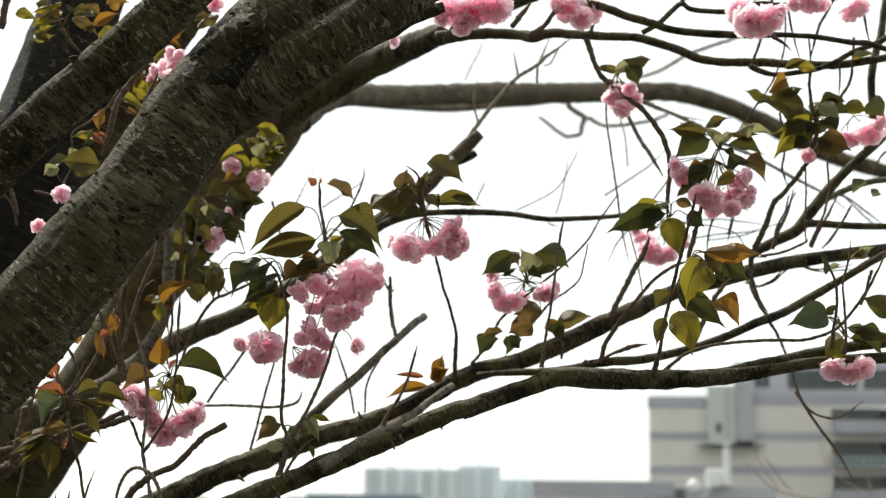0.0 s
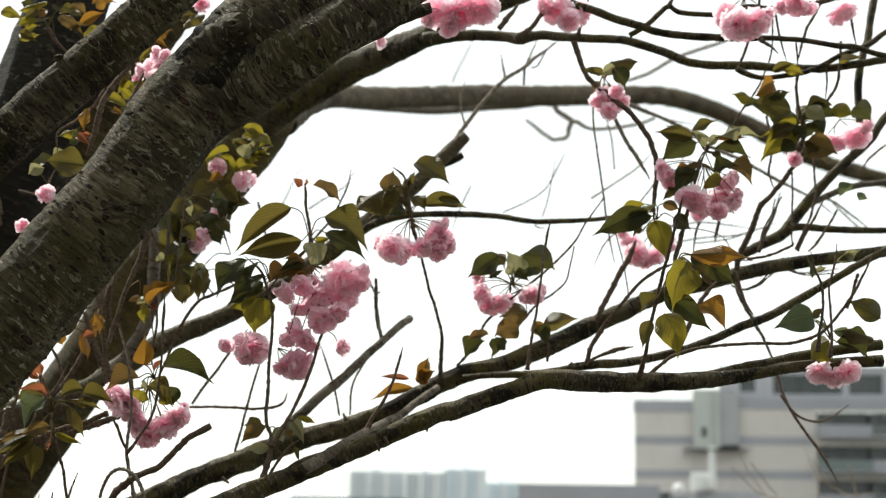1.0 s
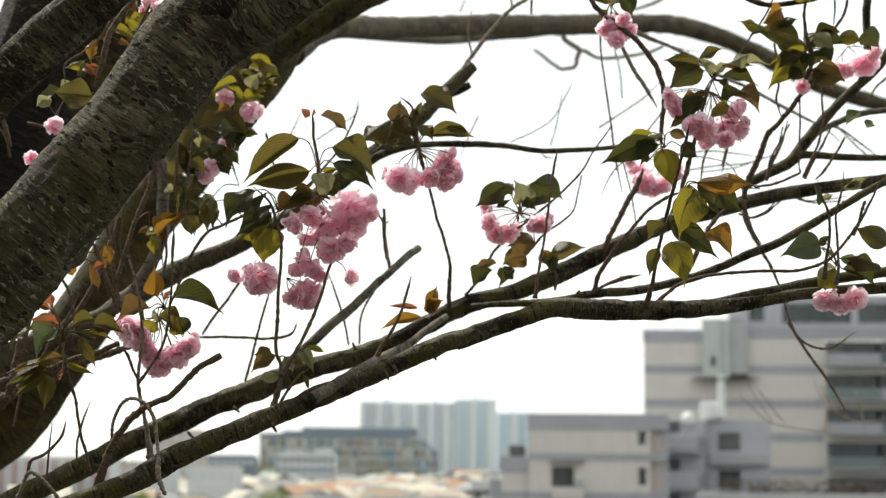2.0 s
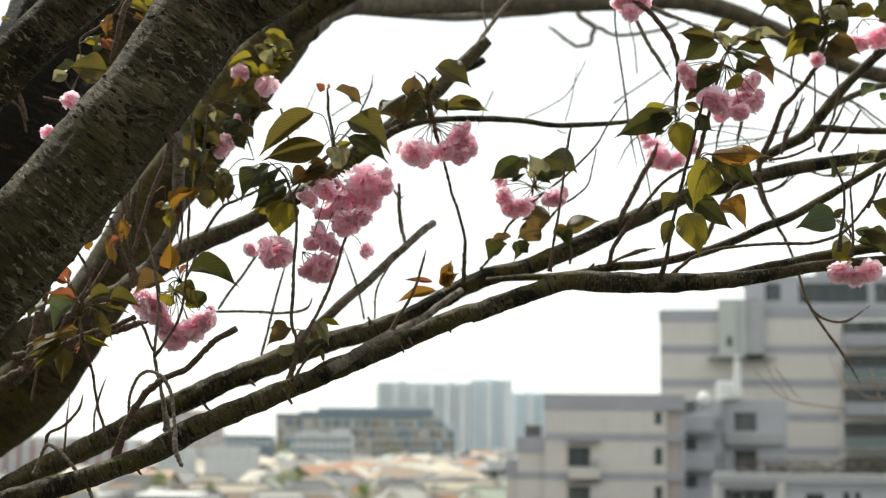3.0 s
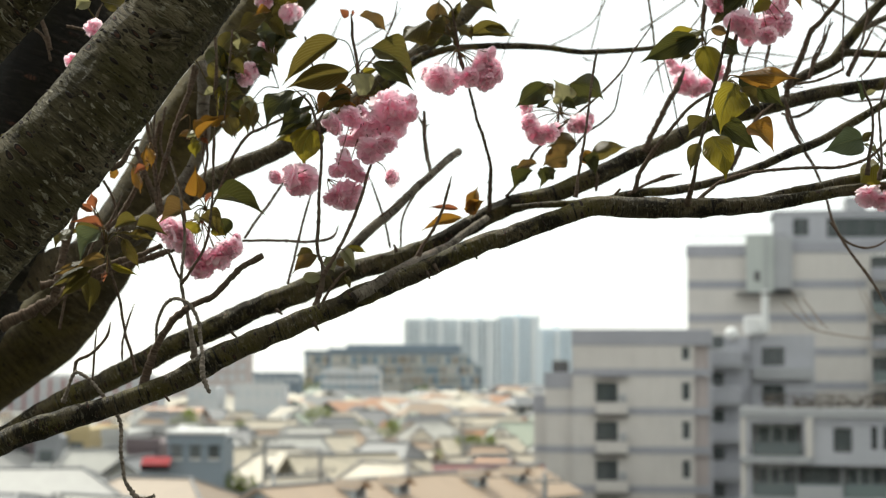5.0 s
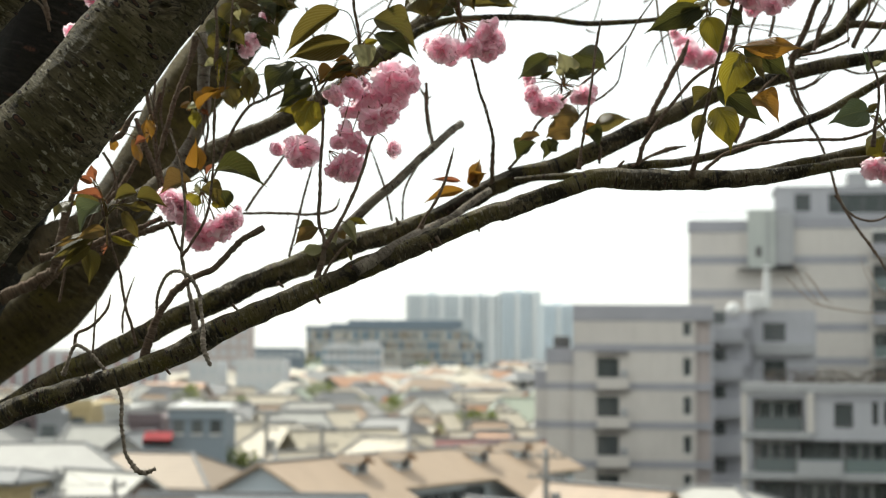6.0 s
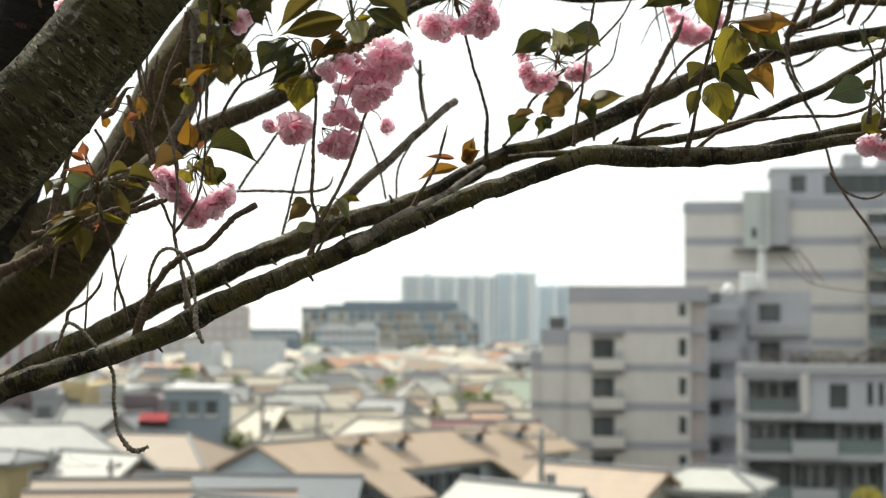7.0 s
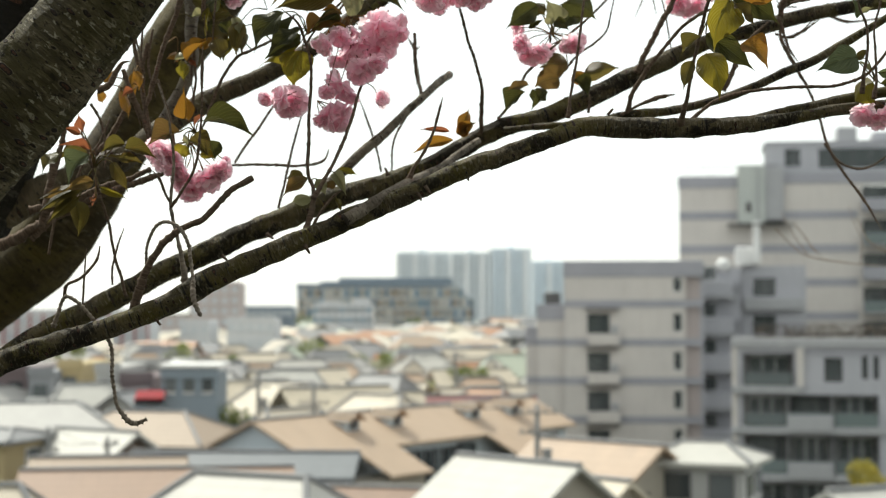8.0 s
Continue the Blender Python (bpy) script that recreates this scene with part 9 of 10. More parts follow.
leaf(tw_top_h, "g", (0.689, 2.575, 14.732), (0.640, 2.593, 14.711), 0.031, 32)
leaf(tw_top_h, "y", (0.685, 2.562, 14.723), (0.721, 2.556, 14.710), 0.025, 20)
leaf(tw_top_h, "d", (0.649, 2.553, 14.698), (0.668, 2.552, 14.673), 0.025, 28, (0.635, 2.590, 14.683))
leaf(tw_top_h, "d", (0.641, 2.557, 14.689), (0.624, 2.567, 14.666), 0.023, 18, (0.635, 2.590, 14.683))
leaf(tw_top_h, "b", (0.637, 2.546, 14.659), (0.686, 2.531, 14.639), 0.044, 32, (0.635, 2.590, 14.683))
leaf(tw_top_h, "d", (0.725, 2.580, 14.730), (0.764, 2.597, 14.707), 0.036, 28)
leaf(tw_top_h, "y", (0.609, 2.567, 14.787), (0.646, 2.567, 14.780), 0.018, 20)
leaf(tw_top_h, "g", (0.590, 2.565, 14.783), (0.626, 2.554, 14.796), 0.016, 16)
leaf(tw_top_h, "y", (0.704, 2.580, 14.806), (0.754, 2.593, 14.818), 0.014, 33)
leaf(tw_top_h, "t", (0.712, 2.555, 14.598), (0.695, 2.570, 14.574), 0.020, -21)
leaf(tw_top_h, "t", (0.718, 2.550, 14.578), (0.743, 2.562, 14.575), 0.013, 11)
leaf(tw_top_h, "g", (0.656, 2.540, 14.654), (0.629, 2.544, 14.635), 0.022, 18, (0.635, 2.590, 14.683))
leaf(tw_leafc, "d", (0.150, 2.591, 14.477), (0.096, 2.584, 14.438), 0.035, -23, (0.177, 2.630, 14.436))
leaf(tw_leafc, "d", (0.157, 2.619, 14.479), (0.112, 2.622, 14.463), 0.022, -27, (0.177, 2.630, 14.436))
leaf(tw_leafc, "g", (0.144, 2.614, 14.482), (0.162, 2.603, 14.463), 0.024, 11, (0.177, 2.630, 14.436))
leaf(tw_leafc, "w", (0.173, 2.599, 14.448), (0.166, 2.580, 14.482), 0.038, 12, (0.177, 2.630, 14.436))
leaf(tw_leafc, "d", (0.193, 2.586, 14.480), (0.246, 2.595, 14.453), 0.041, 18, (0.177, 2.630, 14.436))
leaf(tw_leafc, "d", (0.192, 2.621, 14.447), (0.236, 2.635, 14.494), 0.039, -4, (0.177, 2.630, 14.436))
leaf(tw_leafc, "d", (0.176, 2.584, 14.449), (0.194, 2.565, 14.434), 0.018, 22, (0.177, 2.630, 14.436))
leaf(tw_leafc, "d", (0.137, 2.610, 14.444), (0.161, 2.597, 14.456), 0.009, 14, (0.177, 2.630, 14.436))
leaf(tw_leafc, "b", (0.198, 2.610, 14.387), (0.150, 2.621, 14.383), 0.037, -4, (0.177, 2.630, 14.436))
leaf(tw_leafc, "b", (0.184, 2.602, 14.364), (0.145, 2.611, 14.346), 0.039, -30)
leaf(tw_leafc, "b", (0.136, 2.602, 14.352), (0.098, 2.584, 14.342), 0.018, 21)
leaf(tw_leafc, "d", (0.130, 2.608, 14.342), (0.095, 2.631, 14.310), 0.033, 29)
leaf(tw_leafc, "d", (0.142, 2.614, 14.347), (0.147, 2.623, 14.313), 0.027, -30)
leaf(tw_leafc, "d", (0.166, 2.599, 14.341), (0.146, 2.608, 14.324), 0.027, 29)
leaf(tw_leafc, "o", (0.211, 2.608, 14.375), (0.224, 2.611, 14.347), 0.025, 23)
leaf(tw_leafc, "d", (0.207, 2.599, 14.359), (0.232, 2.591, 14.334), 0.030, -18)
leaf(tw_leafc, "g", (0.222, 2.602, 14.364), (0.285, 2.603, 14.379), 0.028, 20)
leaf(tw_main_d, "g", (-0.173, 2.457, 14.523), (-0.261, 2.456, 14.452), 0.034, -6, (-0.146, 2.490, 14.481))
leaf(tw_main_d, "g", (-0.155, 2.449, 14.471), (-0.255, 2.454, 14.445), 0.039, -23, (-0.146, 2.490, 14.481))
leaf(tw_main_d, "r", (-0.156, 2.440, 14.554), (-0.171, 2.436, 14.564), 0.013, -33)
leaf(tw_main_d, "r", (-0.154, 2.468, 14.560), (-0.150, 2.456, 14.569), 0.005, -10)
leaf(tw_main_d, "b", (-0.141, 2.466, 14.561), (-0.093, 2.488, 14.540), 0.030, -33)
leaf(tw_main_d, "g", (-0.123, 2.469, 14.512), (-0.047, 2.472, 14.471), 0.049, -22, (-0.146, 2.490, 14.481))
leaf(tw_main_d, "d", (-0.120, 2.456, 14.485), (-0.056, 2.440, 14.446), 0.030, -5, (-0.146, 2.490, 14.481))
leaf(tw_main_d, "w", (-0.144, 2.444, 14.468), (-0.135, 2.428, 14.425), 0.034, -12, (-0.146, 2.490, 14.481))
leaf(tw_main_d, "y", (-0.134, 2.463, 14.472), (-0.111, 2.450, 14.475), 0.014, 30, (-0.146, 2.490, 14.481))
leaf(tw_main, "d", (-0.233, 2.415, 14.435), (-0.283, 2.402, 14.381), 0.042, 24, (-0.202, 2.460, 14.410))
leaf(tw_main, "d", (-0.218, 2.430, 14.434), (-0.277, 2.423, 14.403), 0.026, 31, (-0.202, 2.460, 14.410))
leaf(tw_main, "d", (-0.204, 2.415, 14.411), (-0.262, 2.396, 14.373), 0.031, 31, (-0.202, 2.460, 14.410))
leaf(tw_main, "d", (-0.210, 2.432, 14.404), (-0.263, 2.439, 14.366), 0.032, 5, (-0.202, 2.460, 14.410))
leaf(tw_main, "o", (-0.148, 2.419, 14.433), (-0.186, 2.425, 14.443), 0.015, 19, (-0.202, 2.460, 14.410))
leaf(tw_main, "o", (-0.179, 2.415, 14.425), (-0.198, 2.394, 14.401), 0.021, 17, (-0.202, 2.460, 14.410))
leaf(tw_main, "b", (-0.151, 2.425, 14.431), (-0.188, 2.407, 14.406), 0.024, -23, (-0.202, 2.460, 14.410))
leaf(tw_main, "o", (-0.142, 2.413, 14.413), (-0.171, 2.408, 14.397), 0.021, -29, (-0.202, 2.460, 14.410))
leaf(tw_main, "y", (-0.210, 2.430, 14.392), (-0.277, 2.429, 14.360), 0.021, 30, (-0.202, 2.460, 14.410))
leaf(tw_main, "y", (-0.208, 2.429, 14.380), (-0.215, 2.422, 14.325), 0.051, -20, (-0.202, 2.460, 14.410))
leaf(tw_main, "g", (-0.193, 2.425, 14.412), (-0.170, 2.436, 14.425), 0.018, 24, (-0.202, 2.460, 14.410))
leaf(tw_main, "d", (-0.153, 2.418, 14.423), (-0.184, 2.395, 14.419), 0.019, 28, (-0.202, 2.460, 14.410))
leaf(tw_b_up, "g", (-0.034, 2.485, 14.558), (-0.087, 2.480, 14.522), 0.041, 29, (0.006, 2.530, 14.528))
leaf(tw_b_up, "g", (-0.010, 2.491, 14.533), (-0.064, 2.503, 14.522), 0.026, 27, (0.006, 2.530, 14.528))
leaf(tw_b_up, "g", (-0.014, 2.495, 14.568), (-0.053, 2.500, 14.529), 0.039, 23, (0.006, 2.530, 14.528))
leaf(tw_b_up, "b", (-0.022, 2.513, 14.552), (-0.018, 2.519, 14.601), 0.038, 19, (0.006, 2.530, 14.528))
leaf(tw_b_up, "g", (0.003, 2.504, 14.556), (0.006, 2.509, 14.590), 0.015, -15, (0.006, 2.530, 14.528))
leaf(tw_b_up, "g", (0.014, 2.483, 14.602), (0.068, 2.453, 14.566), 0.040, -9)
leaf(tw_b_up, "g", (0.023, 2.500, 14.539), (0.103, 2.517, 14.542), 0.027, 4, (0.006, 2.530, 14.528))
leaf(tw_b_up, "w", (0.050, 2.499, 14.550), (0.093, 2.514, 14.544), 0.016, 13, (0.006, 2.530, 14.528))
leaf(tw_b_up, "g", (0.011, 2.498, 14.551), (0.031, 2.485, 14.530), 0.023, -6, (0.006, 2.530, 14.528))
leaf(tw_b_up, "d", (-0.012, 2.516, 14.554), (-0.036, 2.541, 14.543), 0.021, 8, (0.006, 2.530, 14.528))
leaf(tw_b_up, "d", (-0.001, 2.490, 14.530), (-0.027, 2.474, 14.516), 0.017, -26, (0.006, 2.530, 14.528))
leaf(tw_b_up, "g", (-0.003, 2.507, 14.562), (0.014, 2.493, 14.595), 0.011, -14, (0.006, 2.530, 14.528))
leaf(tw_front, "g", (0.319, 2.511, 14.775), (0.371, 2.510, 14.787), 0.028, -24, (0.313, 2.530, 14.755))
leaf(tw_front, "d", (0.324, 2.507, 14.767), (0.346, 2.511, 14.734), 0.031, -7, (0.313, 2.530, 14.755))
leaf(tw_front, "w", (0.328, 2.507, 14.768), (0.306, 2.503, 14.750), 0.020, -25, (0.313, 2.530, 14.755))
leaf(tw_front, "g", (0.305, 2.486, 14.751), (0.266, 2.464, 14.752), 0.014, -21, (0.313, 2.530, 14.755))
leaf(tw_front, "b", (0.303, 2.507, 14.744), (0.293, 2.516, 14.728), 0.015, 24, (0.313, 2.530, 14.755))
leaf(tw_top_h, "d", (0.636, 2.600, 14.716), (0.582, 2.610, 14.733), 0.034, 12, (0.649, 2.600, 14.700))
leaf(tw_top_h, "y", (0.636, 2.600, 14.701), (0.576, 2.580, 14.678), 0.030, -18, (0.649, 2.600, 14.700))
leaf(tw_top_h, "w", (0.638, 2.600, 14.709), (0.686, 2.610, 14.739), 0.028, 22, (0.649, 2.600, 14.700))
leaf(tw_top_h, "d", (0.643, 2.600, 14.711), (0.716, 2.580, 14.715), 0.030, -14, (0.649, 2.600, 14.700))
leaf(tw_top_h, "g", (0.638, 2.600, 14.696), (0.630, 2.610, 14.663), 0.022, 8, (0.649, 2.600, 14.700))
leaf(tw_top_h, "d", (0.643, 2.600, 14.696), (0.672, 2.610, 14.694), 0.024, 30, (0.649, 2.600, 14.700))
leaf(tw_top_h, "b", (0.647, 2.600, 14.676), (0.685, 2.580, 14.642), 0.028, -22, (0.649, 2.600, 14.700))
leaf(tw_top_h, "g", (0.636, 2.600, 14.708), (0.602, 2.610, 14.707), 0.022, 25, (0.649, 2.600, 14.700))
leaf(tw_left, "r", (-0.508, 2.327, 14.250), (-0.510, 2.312, 14.277), 0.015, -25, (-0.501, 2.370, 14.202))
leaf(tw_left, "r", (-0.516, 2.349, 14.249), (-0.541, 2.342, 14.258), 0.011, -9, (-0.501, 2.370, 14.202))
leaf(tw_left, "r", (-0.497, 2.328, 14.224), (-0.537, 2.301, 14.234), 0.013, 25, (-0.501, 2.370, 14.202))
leaf(tw_left, "t", (-0.500, 2.330, 14.218), (-0.536, 2.322, 14.180), 0.038, 27, (-0.501, 2.370, 14.202))
leaf(tw_left, "g", (-0.542, 2.336, 14.221), (-0.567, 2.316, 14.196), 0.026, 32, (-0.501, 2.370, 14.202))
leaf(tw_left, "g", (-0.453, 2.349, 14.235), (-0.488, 2.345, 14.224), 0.022, 6, (-0.501, 2.370, 14.202))
leaf(tw_left, "g", (-0.475, 2.339, 14.216), (-0.416, 2.345, 14.207), 0.013, -18, (-0.501, 2.370, 14.202))
leaf(tw_left, "g", (-0.472, 2.352, 14.209), (-0.451, 2.342, 14.164), 0.019, 17, (-0.501, 2.370, 14.202))
leaf(tw_left, "b", (-0.512, 2.346, 14.177), (-0.590, 2.365, 14.154), 0.014, -9, (-0.501, 2.370, 14.202))
leaf(tw_left, "g", (-0.510, 2.340, 14.175), (-0.581, 2.337, 14.135), 0.017, -6, (-0.501, 2.370, 14.202))
leaf(tw_left, "b", (-0.494, 2.332, 14.180), (-0.529, 2.311, 14.164), 0.020, -21, (-0.501, 2.370, 14.202))
leaf(tw_left, "g", (-0.519, 2.355, 14.160), (-0.565, 2.354, 14.121), 0.019, -17, (-0.501, 2.370, 14.202))
leaf(tw_left, "y", (-0.485, 2.334, 14.171), (-0.444, 2.327, 14.154), 0.011, 19, (-0.501, 2.370, 14.202))
leaf(tw_left, "r", (-0.490, 2.325, 14.159), (-0.492, 2.295, 14.148), 0.004, 24, (-0.501, 2.370, 14.202))
leaf(tw_left, "r", (-0.495, 2.356, 14.159), (-0.505, 2.387, 14.149), 0.003, -8, (-0.501, 2.370, 14.202))
leaf(tw_up_b, "b", (-0.376, 2.359, 14.253), (-0.430, 2.370, 14.233), 0.035, 28, (-0.359, 2.390, 14.255))
leaf(tw_up_b, "o", (-0.368, 2.352, 14.271), (-0.370, 2.332, 14.312), 0.020, -18, (-0.359, 2.390, 14.255))
leaf(tw_up_b, "r", (-0.357, 2.368, 14.263), (-0.344, 2.386, 14.283), 0.007, -12, (-0.359, 2.390, 14.255))
leaf(tw_up_b, "d", (-0.341, 2.360, 14.269), (-0.266, 2.349, 14.251), 0.035, -27, (-0.359, 2.390, 14.255))
leaf(tw_up_b, "w", (-0.374, 2.376, 14.249), (-0.367, 2.402, 14.234), 0.009, -16, (-0.359, 2.390, 14.255))
leaf(tw_up_b, "g", (-0.363, 2.352, 14.240), (-0.331, 2.357, 14.218), 0.034, -30, (-0.359, 2.390, 14.255))
leaf(tw_up_b, "y", (-0.366, 2.366, 14.233), (-0.380, 2.381, 14.215), 0.025, -17, (-0.359, 2.390, 14.255))
leaf(tw_up_b, "d", (-0.336, 2.373, 14.242), (-0.328, 2.388, 14.213), 0.024, -25, (-0.359, 2.390, 14.255))
leaf(tw_up_b, "y", (-0.347, 2.368, 14.225), (-0.328, 2.365, 14.214), 0.018, 20, (-0.359, 2.390, 14.255))
leaf(tw_up_b, "g", (-0.453, 2.352, 14.228), (-0.407, 2.340, 14.216), 0.024, -11)
blossom(tw_main, (-0.090, 2.410, 14.409), 0.0314, (-0.141, 2.435, 14.432))
blossom(tw_main, (-0.060, 2.422, 14.421), 0.0141, (-0.141, 2.435, 14.432))
blossom(tw_main, (-0.062, 2.415, 14.400), 0.0149, (-0.141, 2.435, 14.432))
blossom(tw_main, (-0.126, 2.424, 14.381), 0.0298, (-0.141, 2.435, 14.432))
blossom(tw_main, (-0.087, 2.425, 14.381), 0.0256, (-0.141, 2.435, 14.432))
blossom(tw_main, (-0.173, 2.403, 14.384), 0.0199, (-0.141, 2.435, 14.432))
blossom(tw_main, (-0.150, 2.401, 14.394), 0.0182, (-0.141, 2.435, 14.432))
blossom(tw_main, (-0.153, 2.433, 14.365), 0.0199, (-0.141, 2.435, 14.432))
blossom(tw_main, (-0.120, 2.410, 14.346), 0.0248, (-0.141, 2.435, 14.432))
blossom(tw_main, (-0.096, 2.409, 14.356), 0.0199, (-0.141, 2.435, 14.432))
blossom(tw_main, (-0.074, 2.440, 14.394), 0.0182, (-0.141, 2.435, 14.432))
blossom(tw_main, (-0.185, 2.419, 14.389), 0.0116, (-0.141, 2.435, 14.432), closed=True)
blossom(tw_main, (-0.135, 2.433, 14.406), 0.0149, (-0.141, 2.435, 14.432))
blossom(tw_main, (-0.155, 2.419, 14.324), 0.0248, (-0.141, 2.435, 14.432))
blossom(tw_main, (-0.138, 2.426, 14.311), 0.0182, (-0.141, 2.435, 14.432))
blossom(tw_main, (-0.169, 2.406, 14.315), 0.0149, (-0.141, 2.435, 14.432))
blossom(tw_main, (-0.161, 2.425, 14.282), 0.0265, (-0.185, 2.435, 14.307))
blossom(tw_main, (-0.142, 2.435, 14.288), 0.0165, (-0.185, 2.435, 14.307))
blossom(tw_main, (-0.177, 2.421, 14.276), 0.0149, (-0.185, 2.435, 14.307))
blossom(tw_main, (-0.148, 2.430, 14.269), 0.0149, (-0.185, 2.435, 14.307))
blossom(tw_main, (-0.220, 2.417, 14.302), 0.0280, (-0.204, 2.425, 14.323))
blossom(tw_main, (-0.238, 2.393, 14.306), 0.0198, (-0.204, 2.425, 14.323))
blossom(tw_main, (-0.259, 2.420, 14.308), 0.0148, (-0.204, 2.425, 14.323), closed=True)
blossom(tw_main, (-0.231, 2.414, 14.290), 0.0181, (-0.204, 2.425, 14.323))
blossom(tw_main_b, (-0.092, 2.432, 14.309), 0.0167, (-0.122, 2.455, 14.340), closed=True)
blossom(tw_b, (-0.020, 2.451, 14.461), 0.0253, (0.006, 2.485, 14.513))
blossom(tw_b, (-0.035, 2.485, 14.475), 0.0169, (0.006, 2.485, 14.513))
blossom(tw_b, (-0.002, 2.469, 14.463), 0.0186, (0.006, 2.485, 14.513))
blossom(tw_b, (-0.007, 2.479, 14.454), 0.0152, (0.006, 2.485, 14.513))
blossom(tw_b, (0.039, 2.485, 14.478), 0.0287, (0.006, 2.485, 14.513))
blossom(tw_b, (0.051, 2.479, 14.493), 0.0203, (0.006, 2.485, 14.513))
blossom(tw_b, (0.063, 2.487, 14.484), 0.0203, (0.006, 2.485, 14.513))
blossom(tw_b, (0.026, 2.466, 14.466), 0.0186, (0.006, 2.485, 14.513))
blossom(tw_b, (0.052, 2.482, 14.462), 0.0186, (0.006, 2.485, 14.513))
blossom(tw_b, (0.060, 2.468, 14.504), 0.0127, (0.006, 2.485, 14.513))
blossom(tw_b, (0.071, 2.487, 14.470), 0.0118, (0.006, 2.485, 14.513))
blossom(tw_leafc, (0.121, 2.615, 14.438), 0.0160, (0.172, 2.615, 14.436))
blossom(tw_leafc, (0.123, 2.584, 14.415), 0.0178, (0.172, 2.615, 14.436))
blossom(tw_leafc, (0.134, 2.585, 14.397), 0.0195, (0.172, 2.615, 14.436))
blossom(tw_leafc, (0.154, 2.589, 14.400), 0.0195, (0.172, 2.615, 14.436))
blossom(tw_leafc, (0.169, 2.619, 14.410), 0.0124, (0.172, 2.615, 14.436))
blossom(tw_leafc, (0.116, 2.597, 14.444), 0.0098, (0.172, 2.615, 14.436), closed=True)
blossom(tw_leafc, (0.142, 2.605, 14.389), 0.0107, (0.172, 2.615, 14.436))
blossom(tw_leafc, (0.204, 2.592, 14.415), 0.0195, (0.172, 2.615, 14.436))
blossom(tw_leafc, (0.220, 2.600, 14.424), 0.0124, (0.172, 2.615, 14.436))
blossom(tw_leafc, (0.192, 2.595, 14.410), 0.0107, (0.172, 2.615, 14.436))
blossom(tw_leafc, (0.214, 2.594, 14.410), 0.0124, (0.172, 2.615, 14.436))
blossom(tw_up_b, (-0.408, 2.403, 14.228), 0.0197, (-0.370, 2.415, 14.244))
blossom(tw_up_b, (-0.393, 2.403, 14.218), 0.0180, (-0.370, 2.415, 14.244))
blossom(tw_up_b, (-0.385, 2.407, 14.198), 0.0197, (-0.370, 2.415, 14.244))
blossom(tw_up_b, (-0.377, 2.417, 14.182), 0.0197, (-0.370, 2.415, 14.244))
blossom(tw_up_b, (-0.349, 2.420, 14.186), 0.0197, (-0.370, 2.415, 14.244))
blossom(tw_up_b, (-0.331, 2.407, 14.197), 0.0197, (-0.370, 2.415, 14.244))
blossom(tw_up_b, (-0.318, 2.414, 14.216), 0.0090, (-0.370, 2.415, 14.244), closed=True)
blossom(tw_up_b, (-0.407, 2.405, 14.217), 0.0265, (-0.370, 2.415, 14.244))
blossom(tw_up_b, (-0.422, 2.412, 14.232), 0.0200, (-0.370, 2.415, 14.244))
blossom(tw_up_b, (-0.396, 2.402, 14.203), 0.0200, (-0.370, 2.415, 14.244))
blossom(tw_up_b, (-0.342, 2.405, 14.183), 0.0245, (-0.370, 2.415, 14.244))
blossom(tw_up_b, (-0.368, 2.410, 14.169), 0.0205, (-0.370, 2.415, 14.244))
blossom(tw_up_b, (-0.322, 2.402, 14.200), 0.0185, (-0.370, 2.415, 14.244))
blossom(tw_up_b, (-0.381, 2.412, 14.187), 0.0200, (-0.370, 2.415, 14.244))
blossom(tw_front, (0.395, 2.449, 14.583), 0.0183, (0.457, 2.455, 14.603))
blossom(tw_front, (0.387, 2.428, 14.590), 0.0117, (0.457, 2.455, 14.603))
blossom(tw_front, (0.401, 2.453, 14.570), 0.0133, (0.457, 2.455, 14.603))
blossom(tw_front, (0.388, 2.443, 14.601), 0.0083, (0.457, 2.455, 14.603), closed=True)
blossom(tw_front, (0.439, 2.431, 14.540), 0.0284, (0.457, 2.455, 14.603))
blossom(tw_front, (0.421, 2.423, 14.543), 0.0167, (0.457, 2.455, 14.603))
blossom(tw_front, (0.449, 2.454, 14.527), 0.0167, (0.457, 2.455, 14.603))
blossom(tw_front, (0.492, 2.460, 14.573), 0.0233, (0.457, 2.455, 14.603))
blossom(tw_front, (0.495, 2.424, 14.574), 0.0133, (0.457, 2.455, 14.603))
blossom(tw_front, (0.482, 2.452, 14.549), 0.0250, (0.457, 2.455, 14.603))
blossom(tw_front, (0.497, 2.436, 14.536), 0.0183, (0.457, 2.455, 14.603))
blossom(tw_front, (0.472, 2.426, 14.523), 0.0167, (0.457, 2.455, 14.603))
blossom(tw_front, (0.503, 2.432, 14.550), 0.0117, (0.457, 2.455, 14.603))
blossom(tw_front, (0.464, 2.451, 14.538), 0.0167, (0.457, 2.455, 14.603))
blossom(tw_mid_a, (0.401, 2.865, 14.552), 0.0234, (0.436, 2.865, 14.576))
blossom(tw_mid_a, (0.406, 2.832, 14.524), 0.0253, (0.436, 2.865, 14.576))
blossom(tw_mid_a, (0.427, 2.855, 14.516), 0.0195, (0.436, 2.865, 14.576))
blossom(tw_mid_a, (0.382, 2.832, 14.562), 0.0136, (0.436, 2.865, 14.576), closed=True)
blossom(tw_mid_a, (0.465, 2.859, 14.552), 0.0195, (0.436, 2.865, 14.576))
blossom(tw_mid_a, (0.443, 2.843, 14.522), 0.0195, (0.436, 2.865, 14.576))
blossom(tw_mid_a, (0.471, 2.865, 14.541), 0.0127, (0.436, 2.865, 14.576))
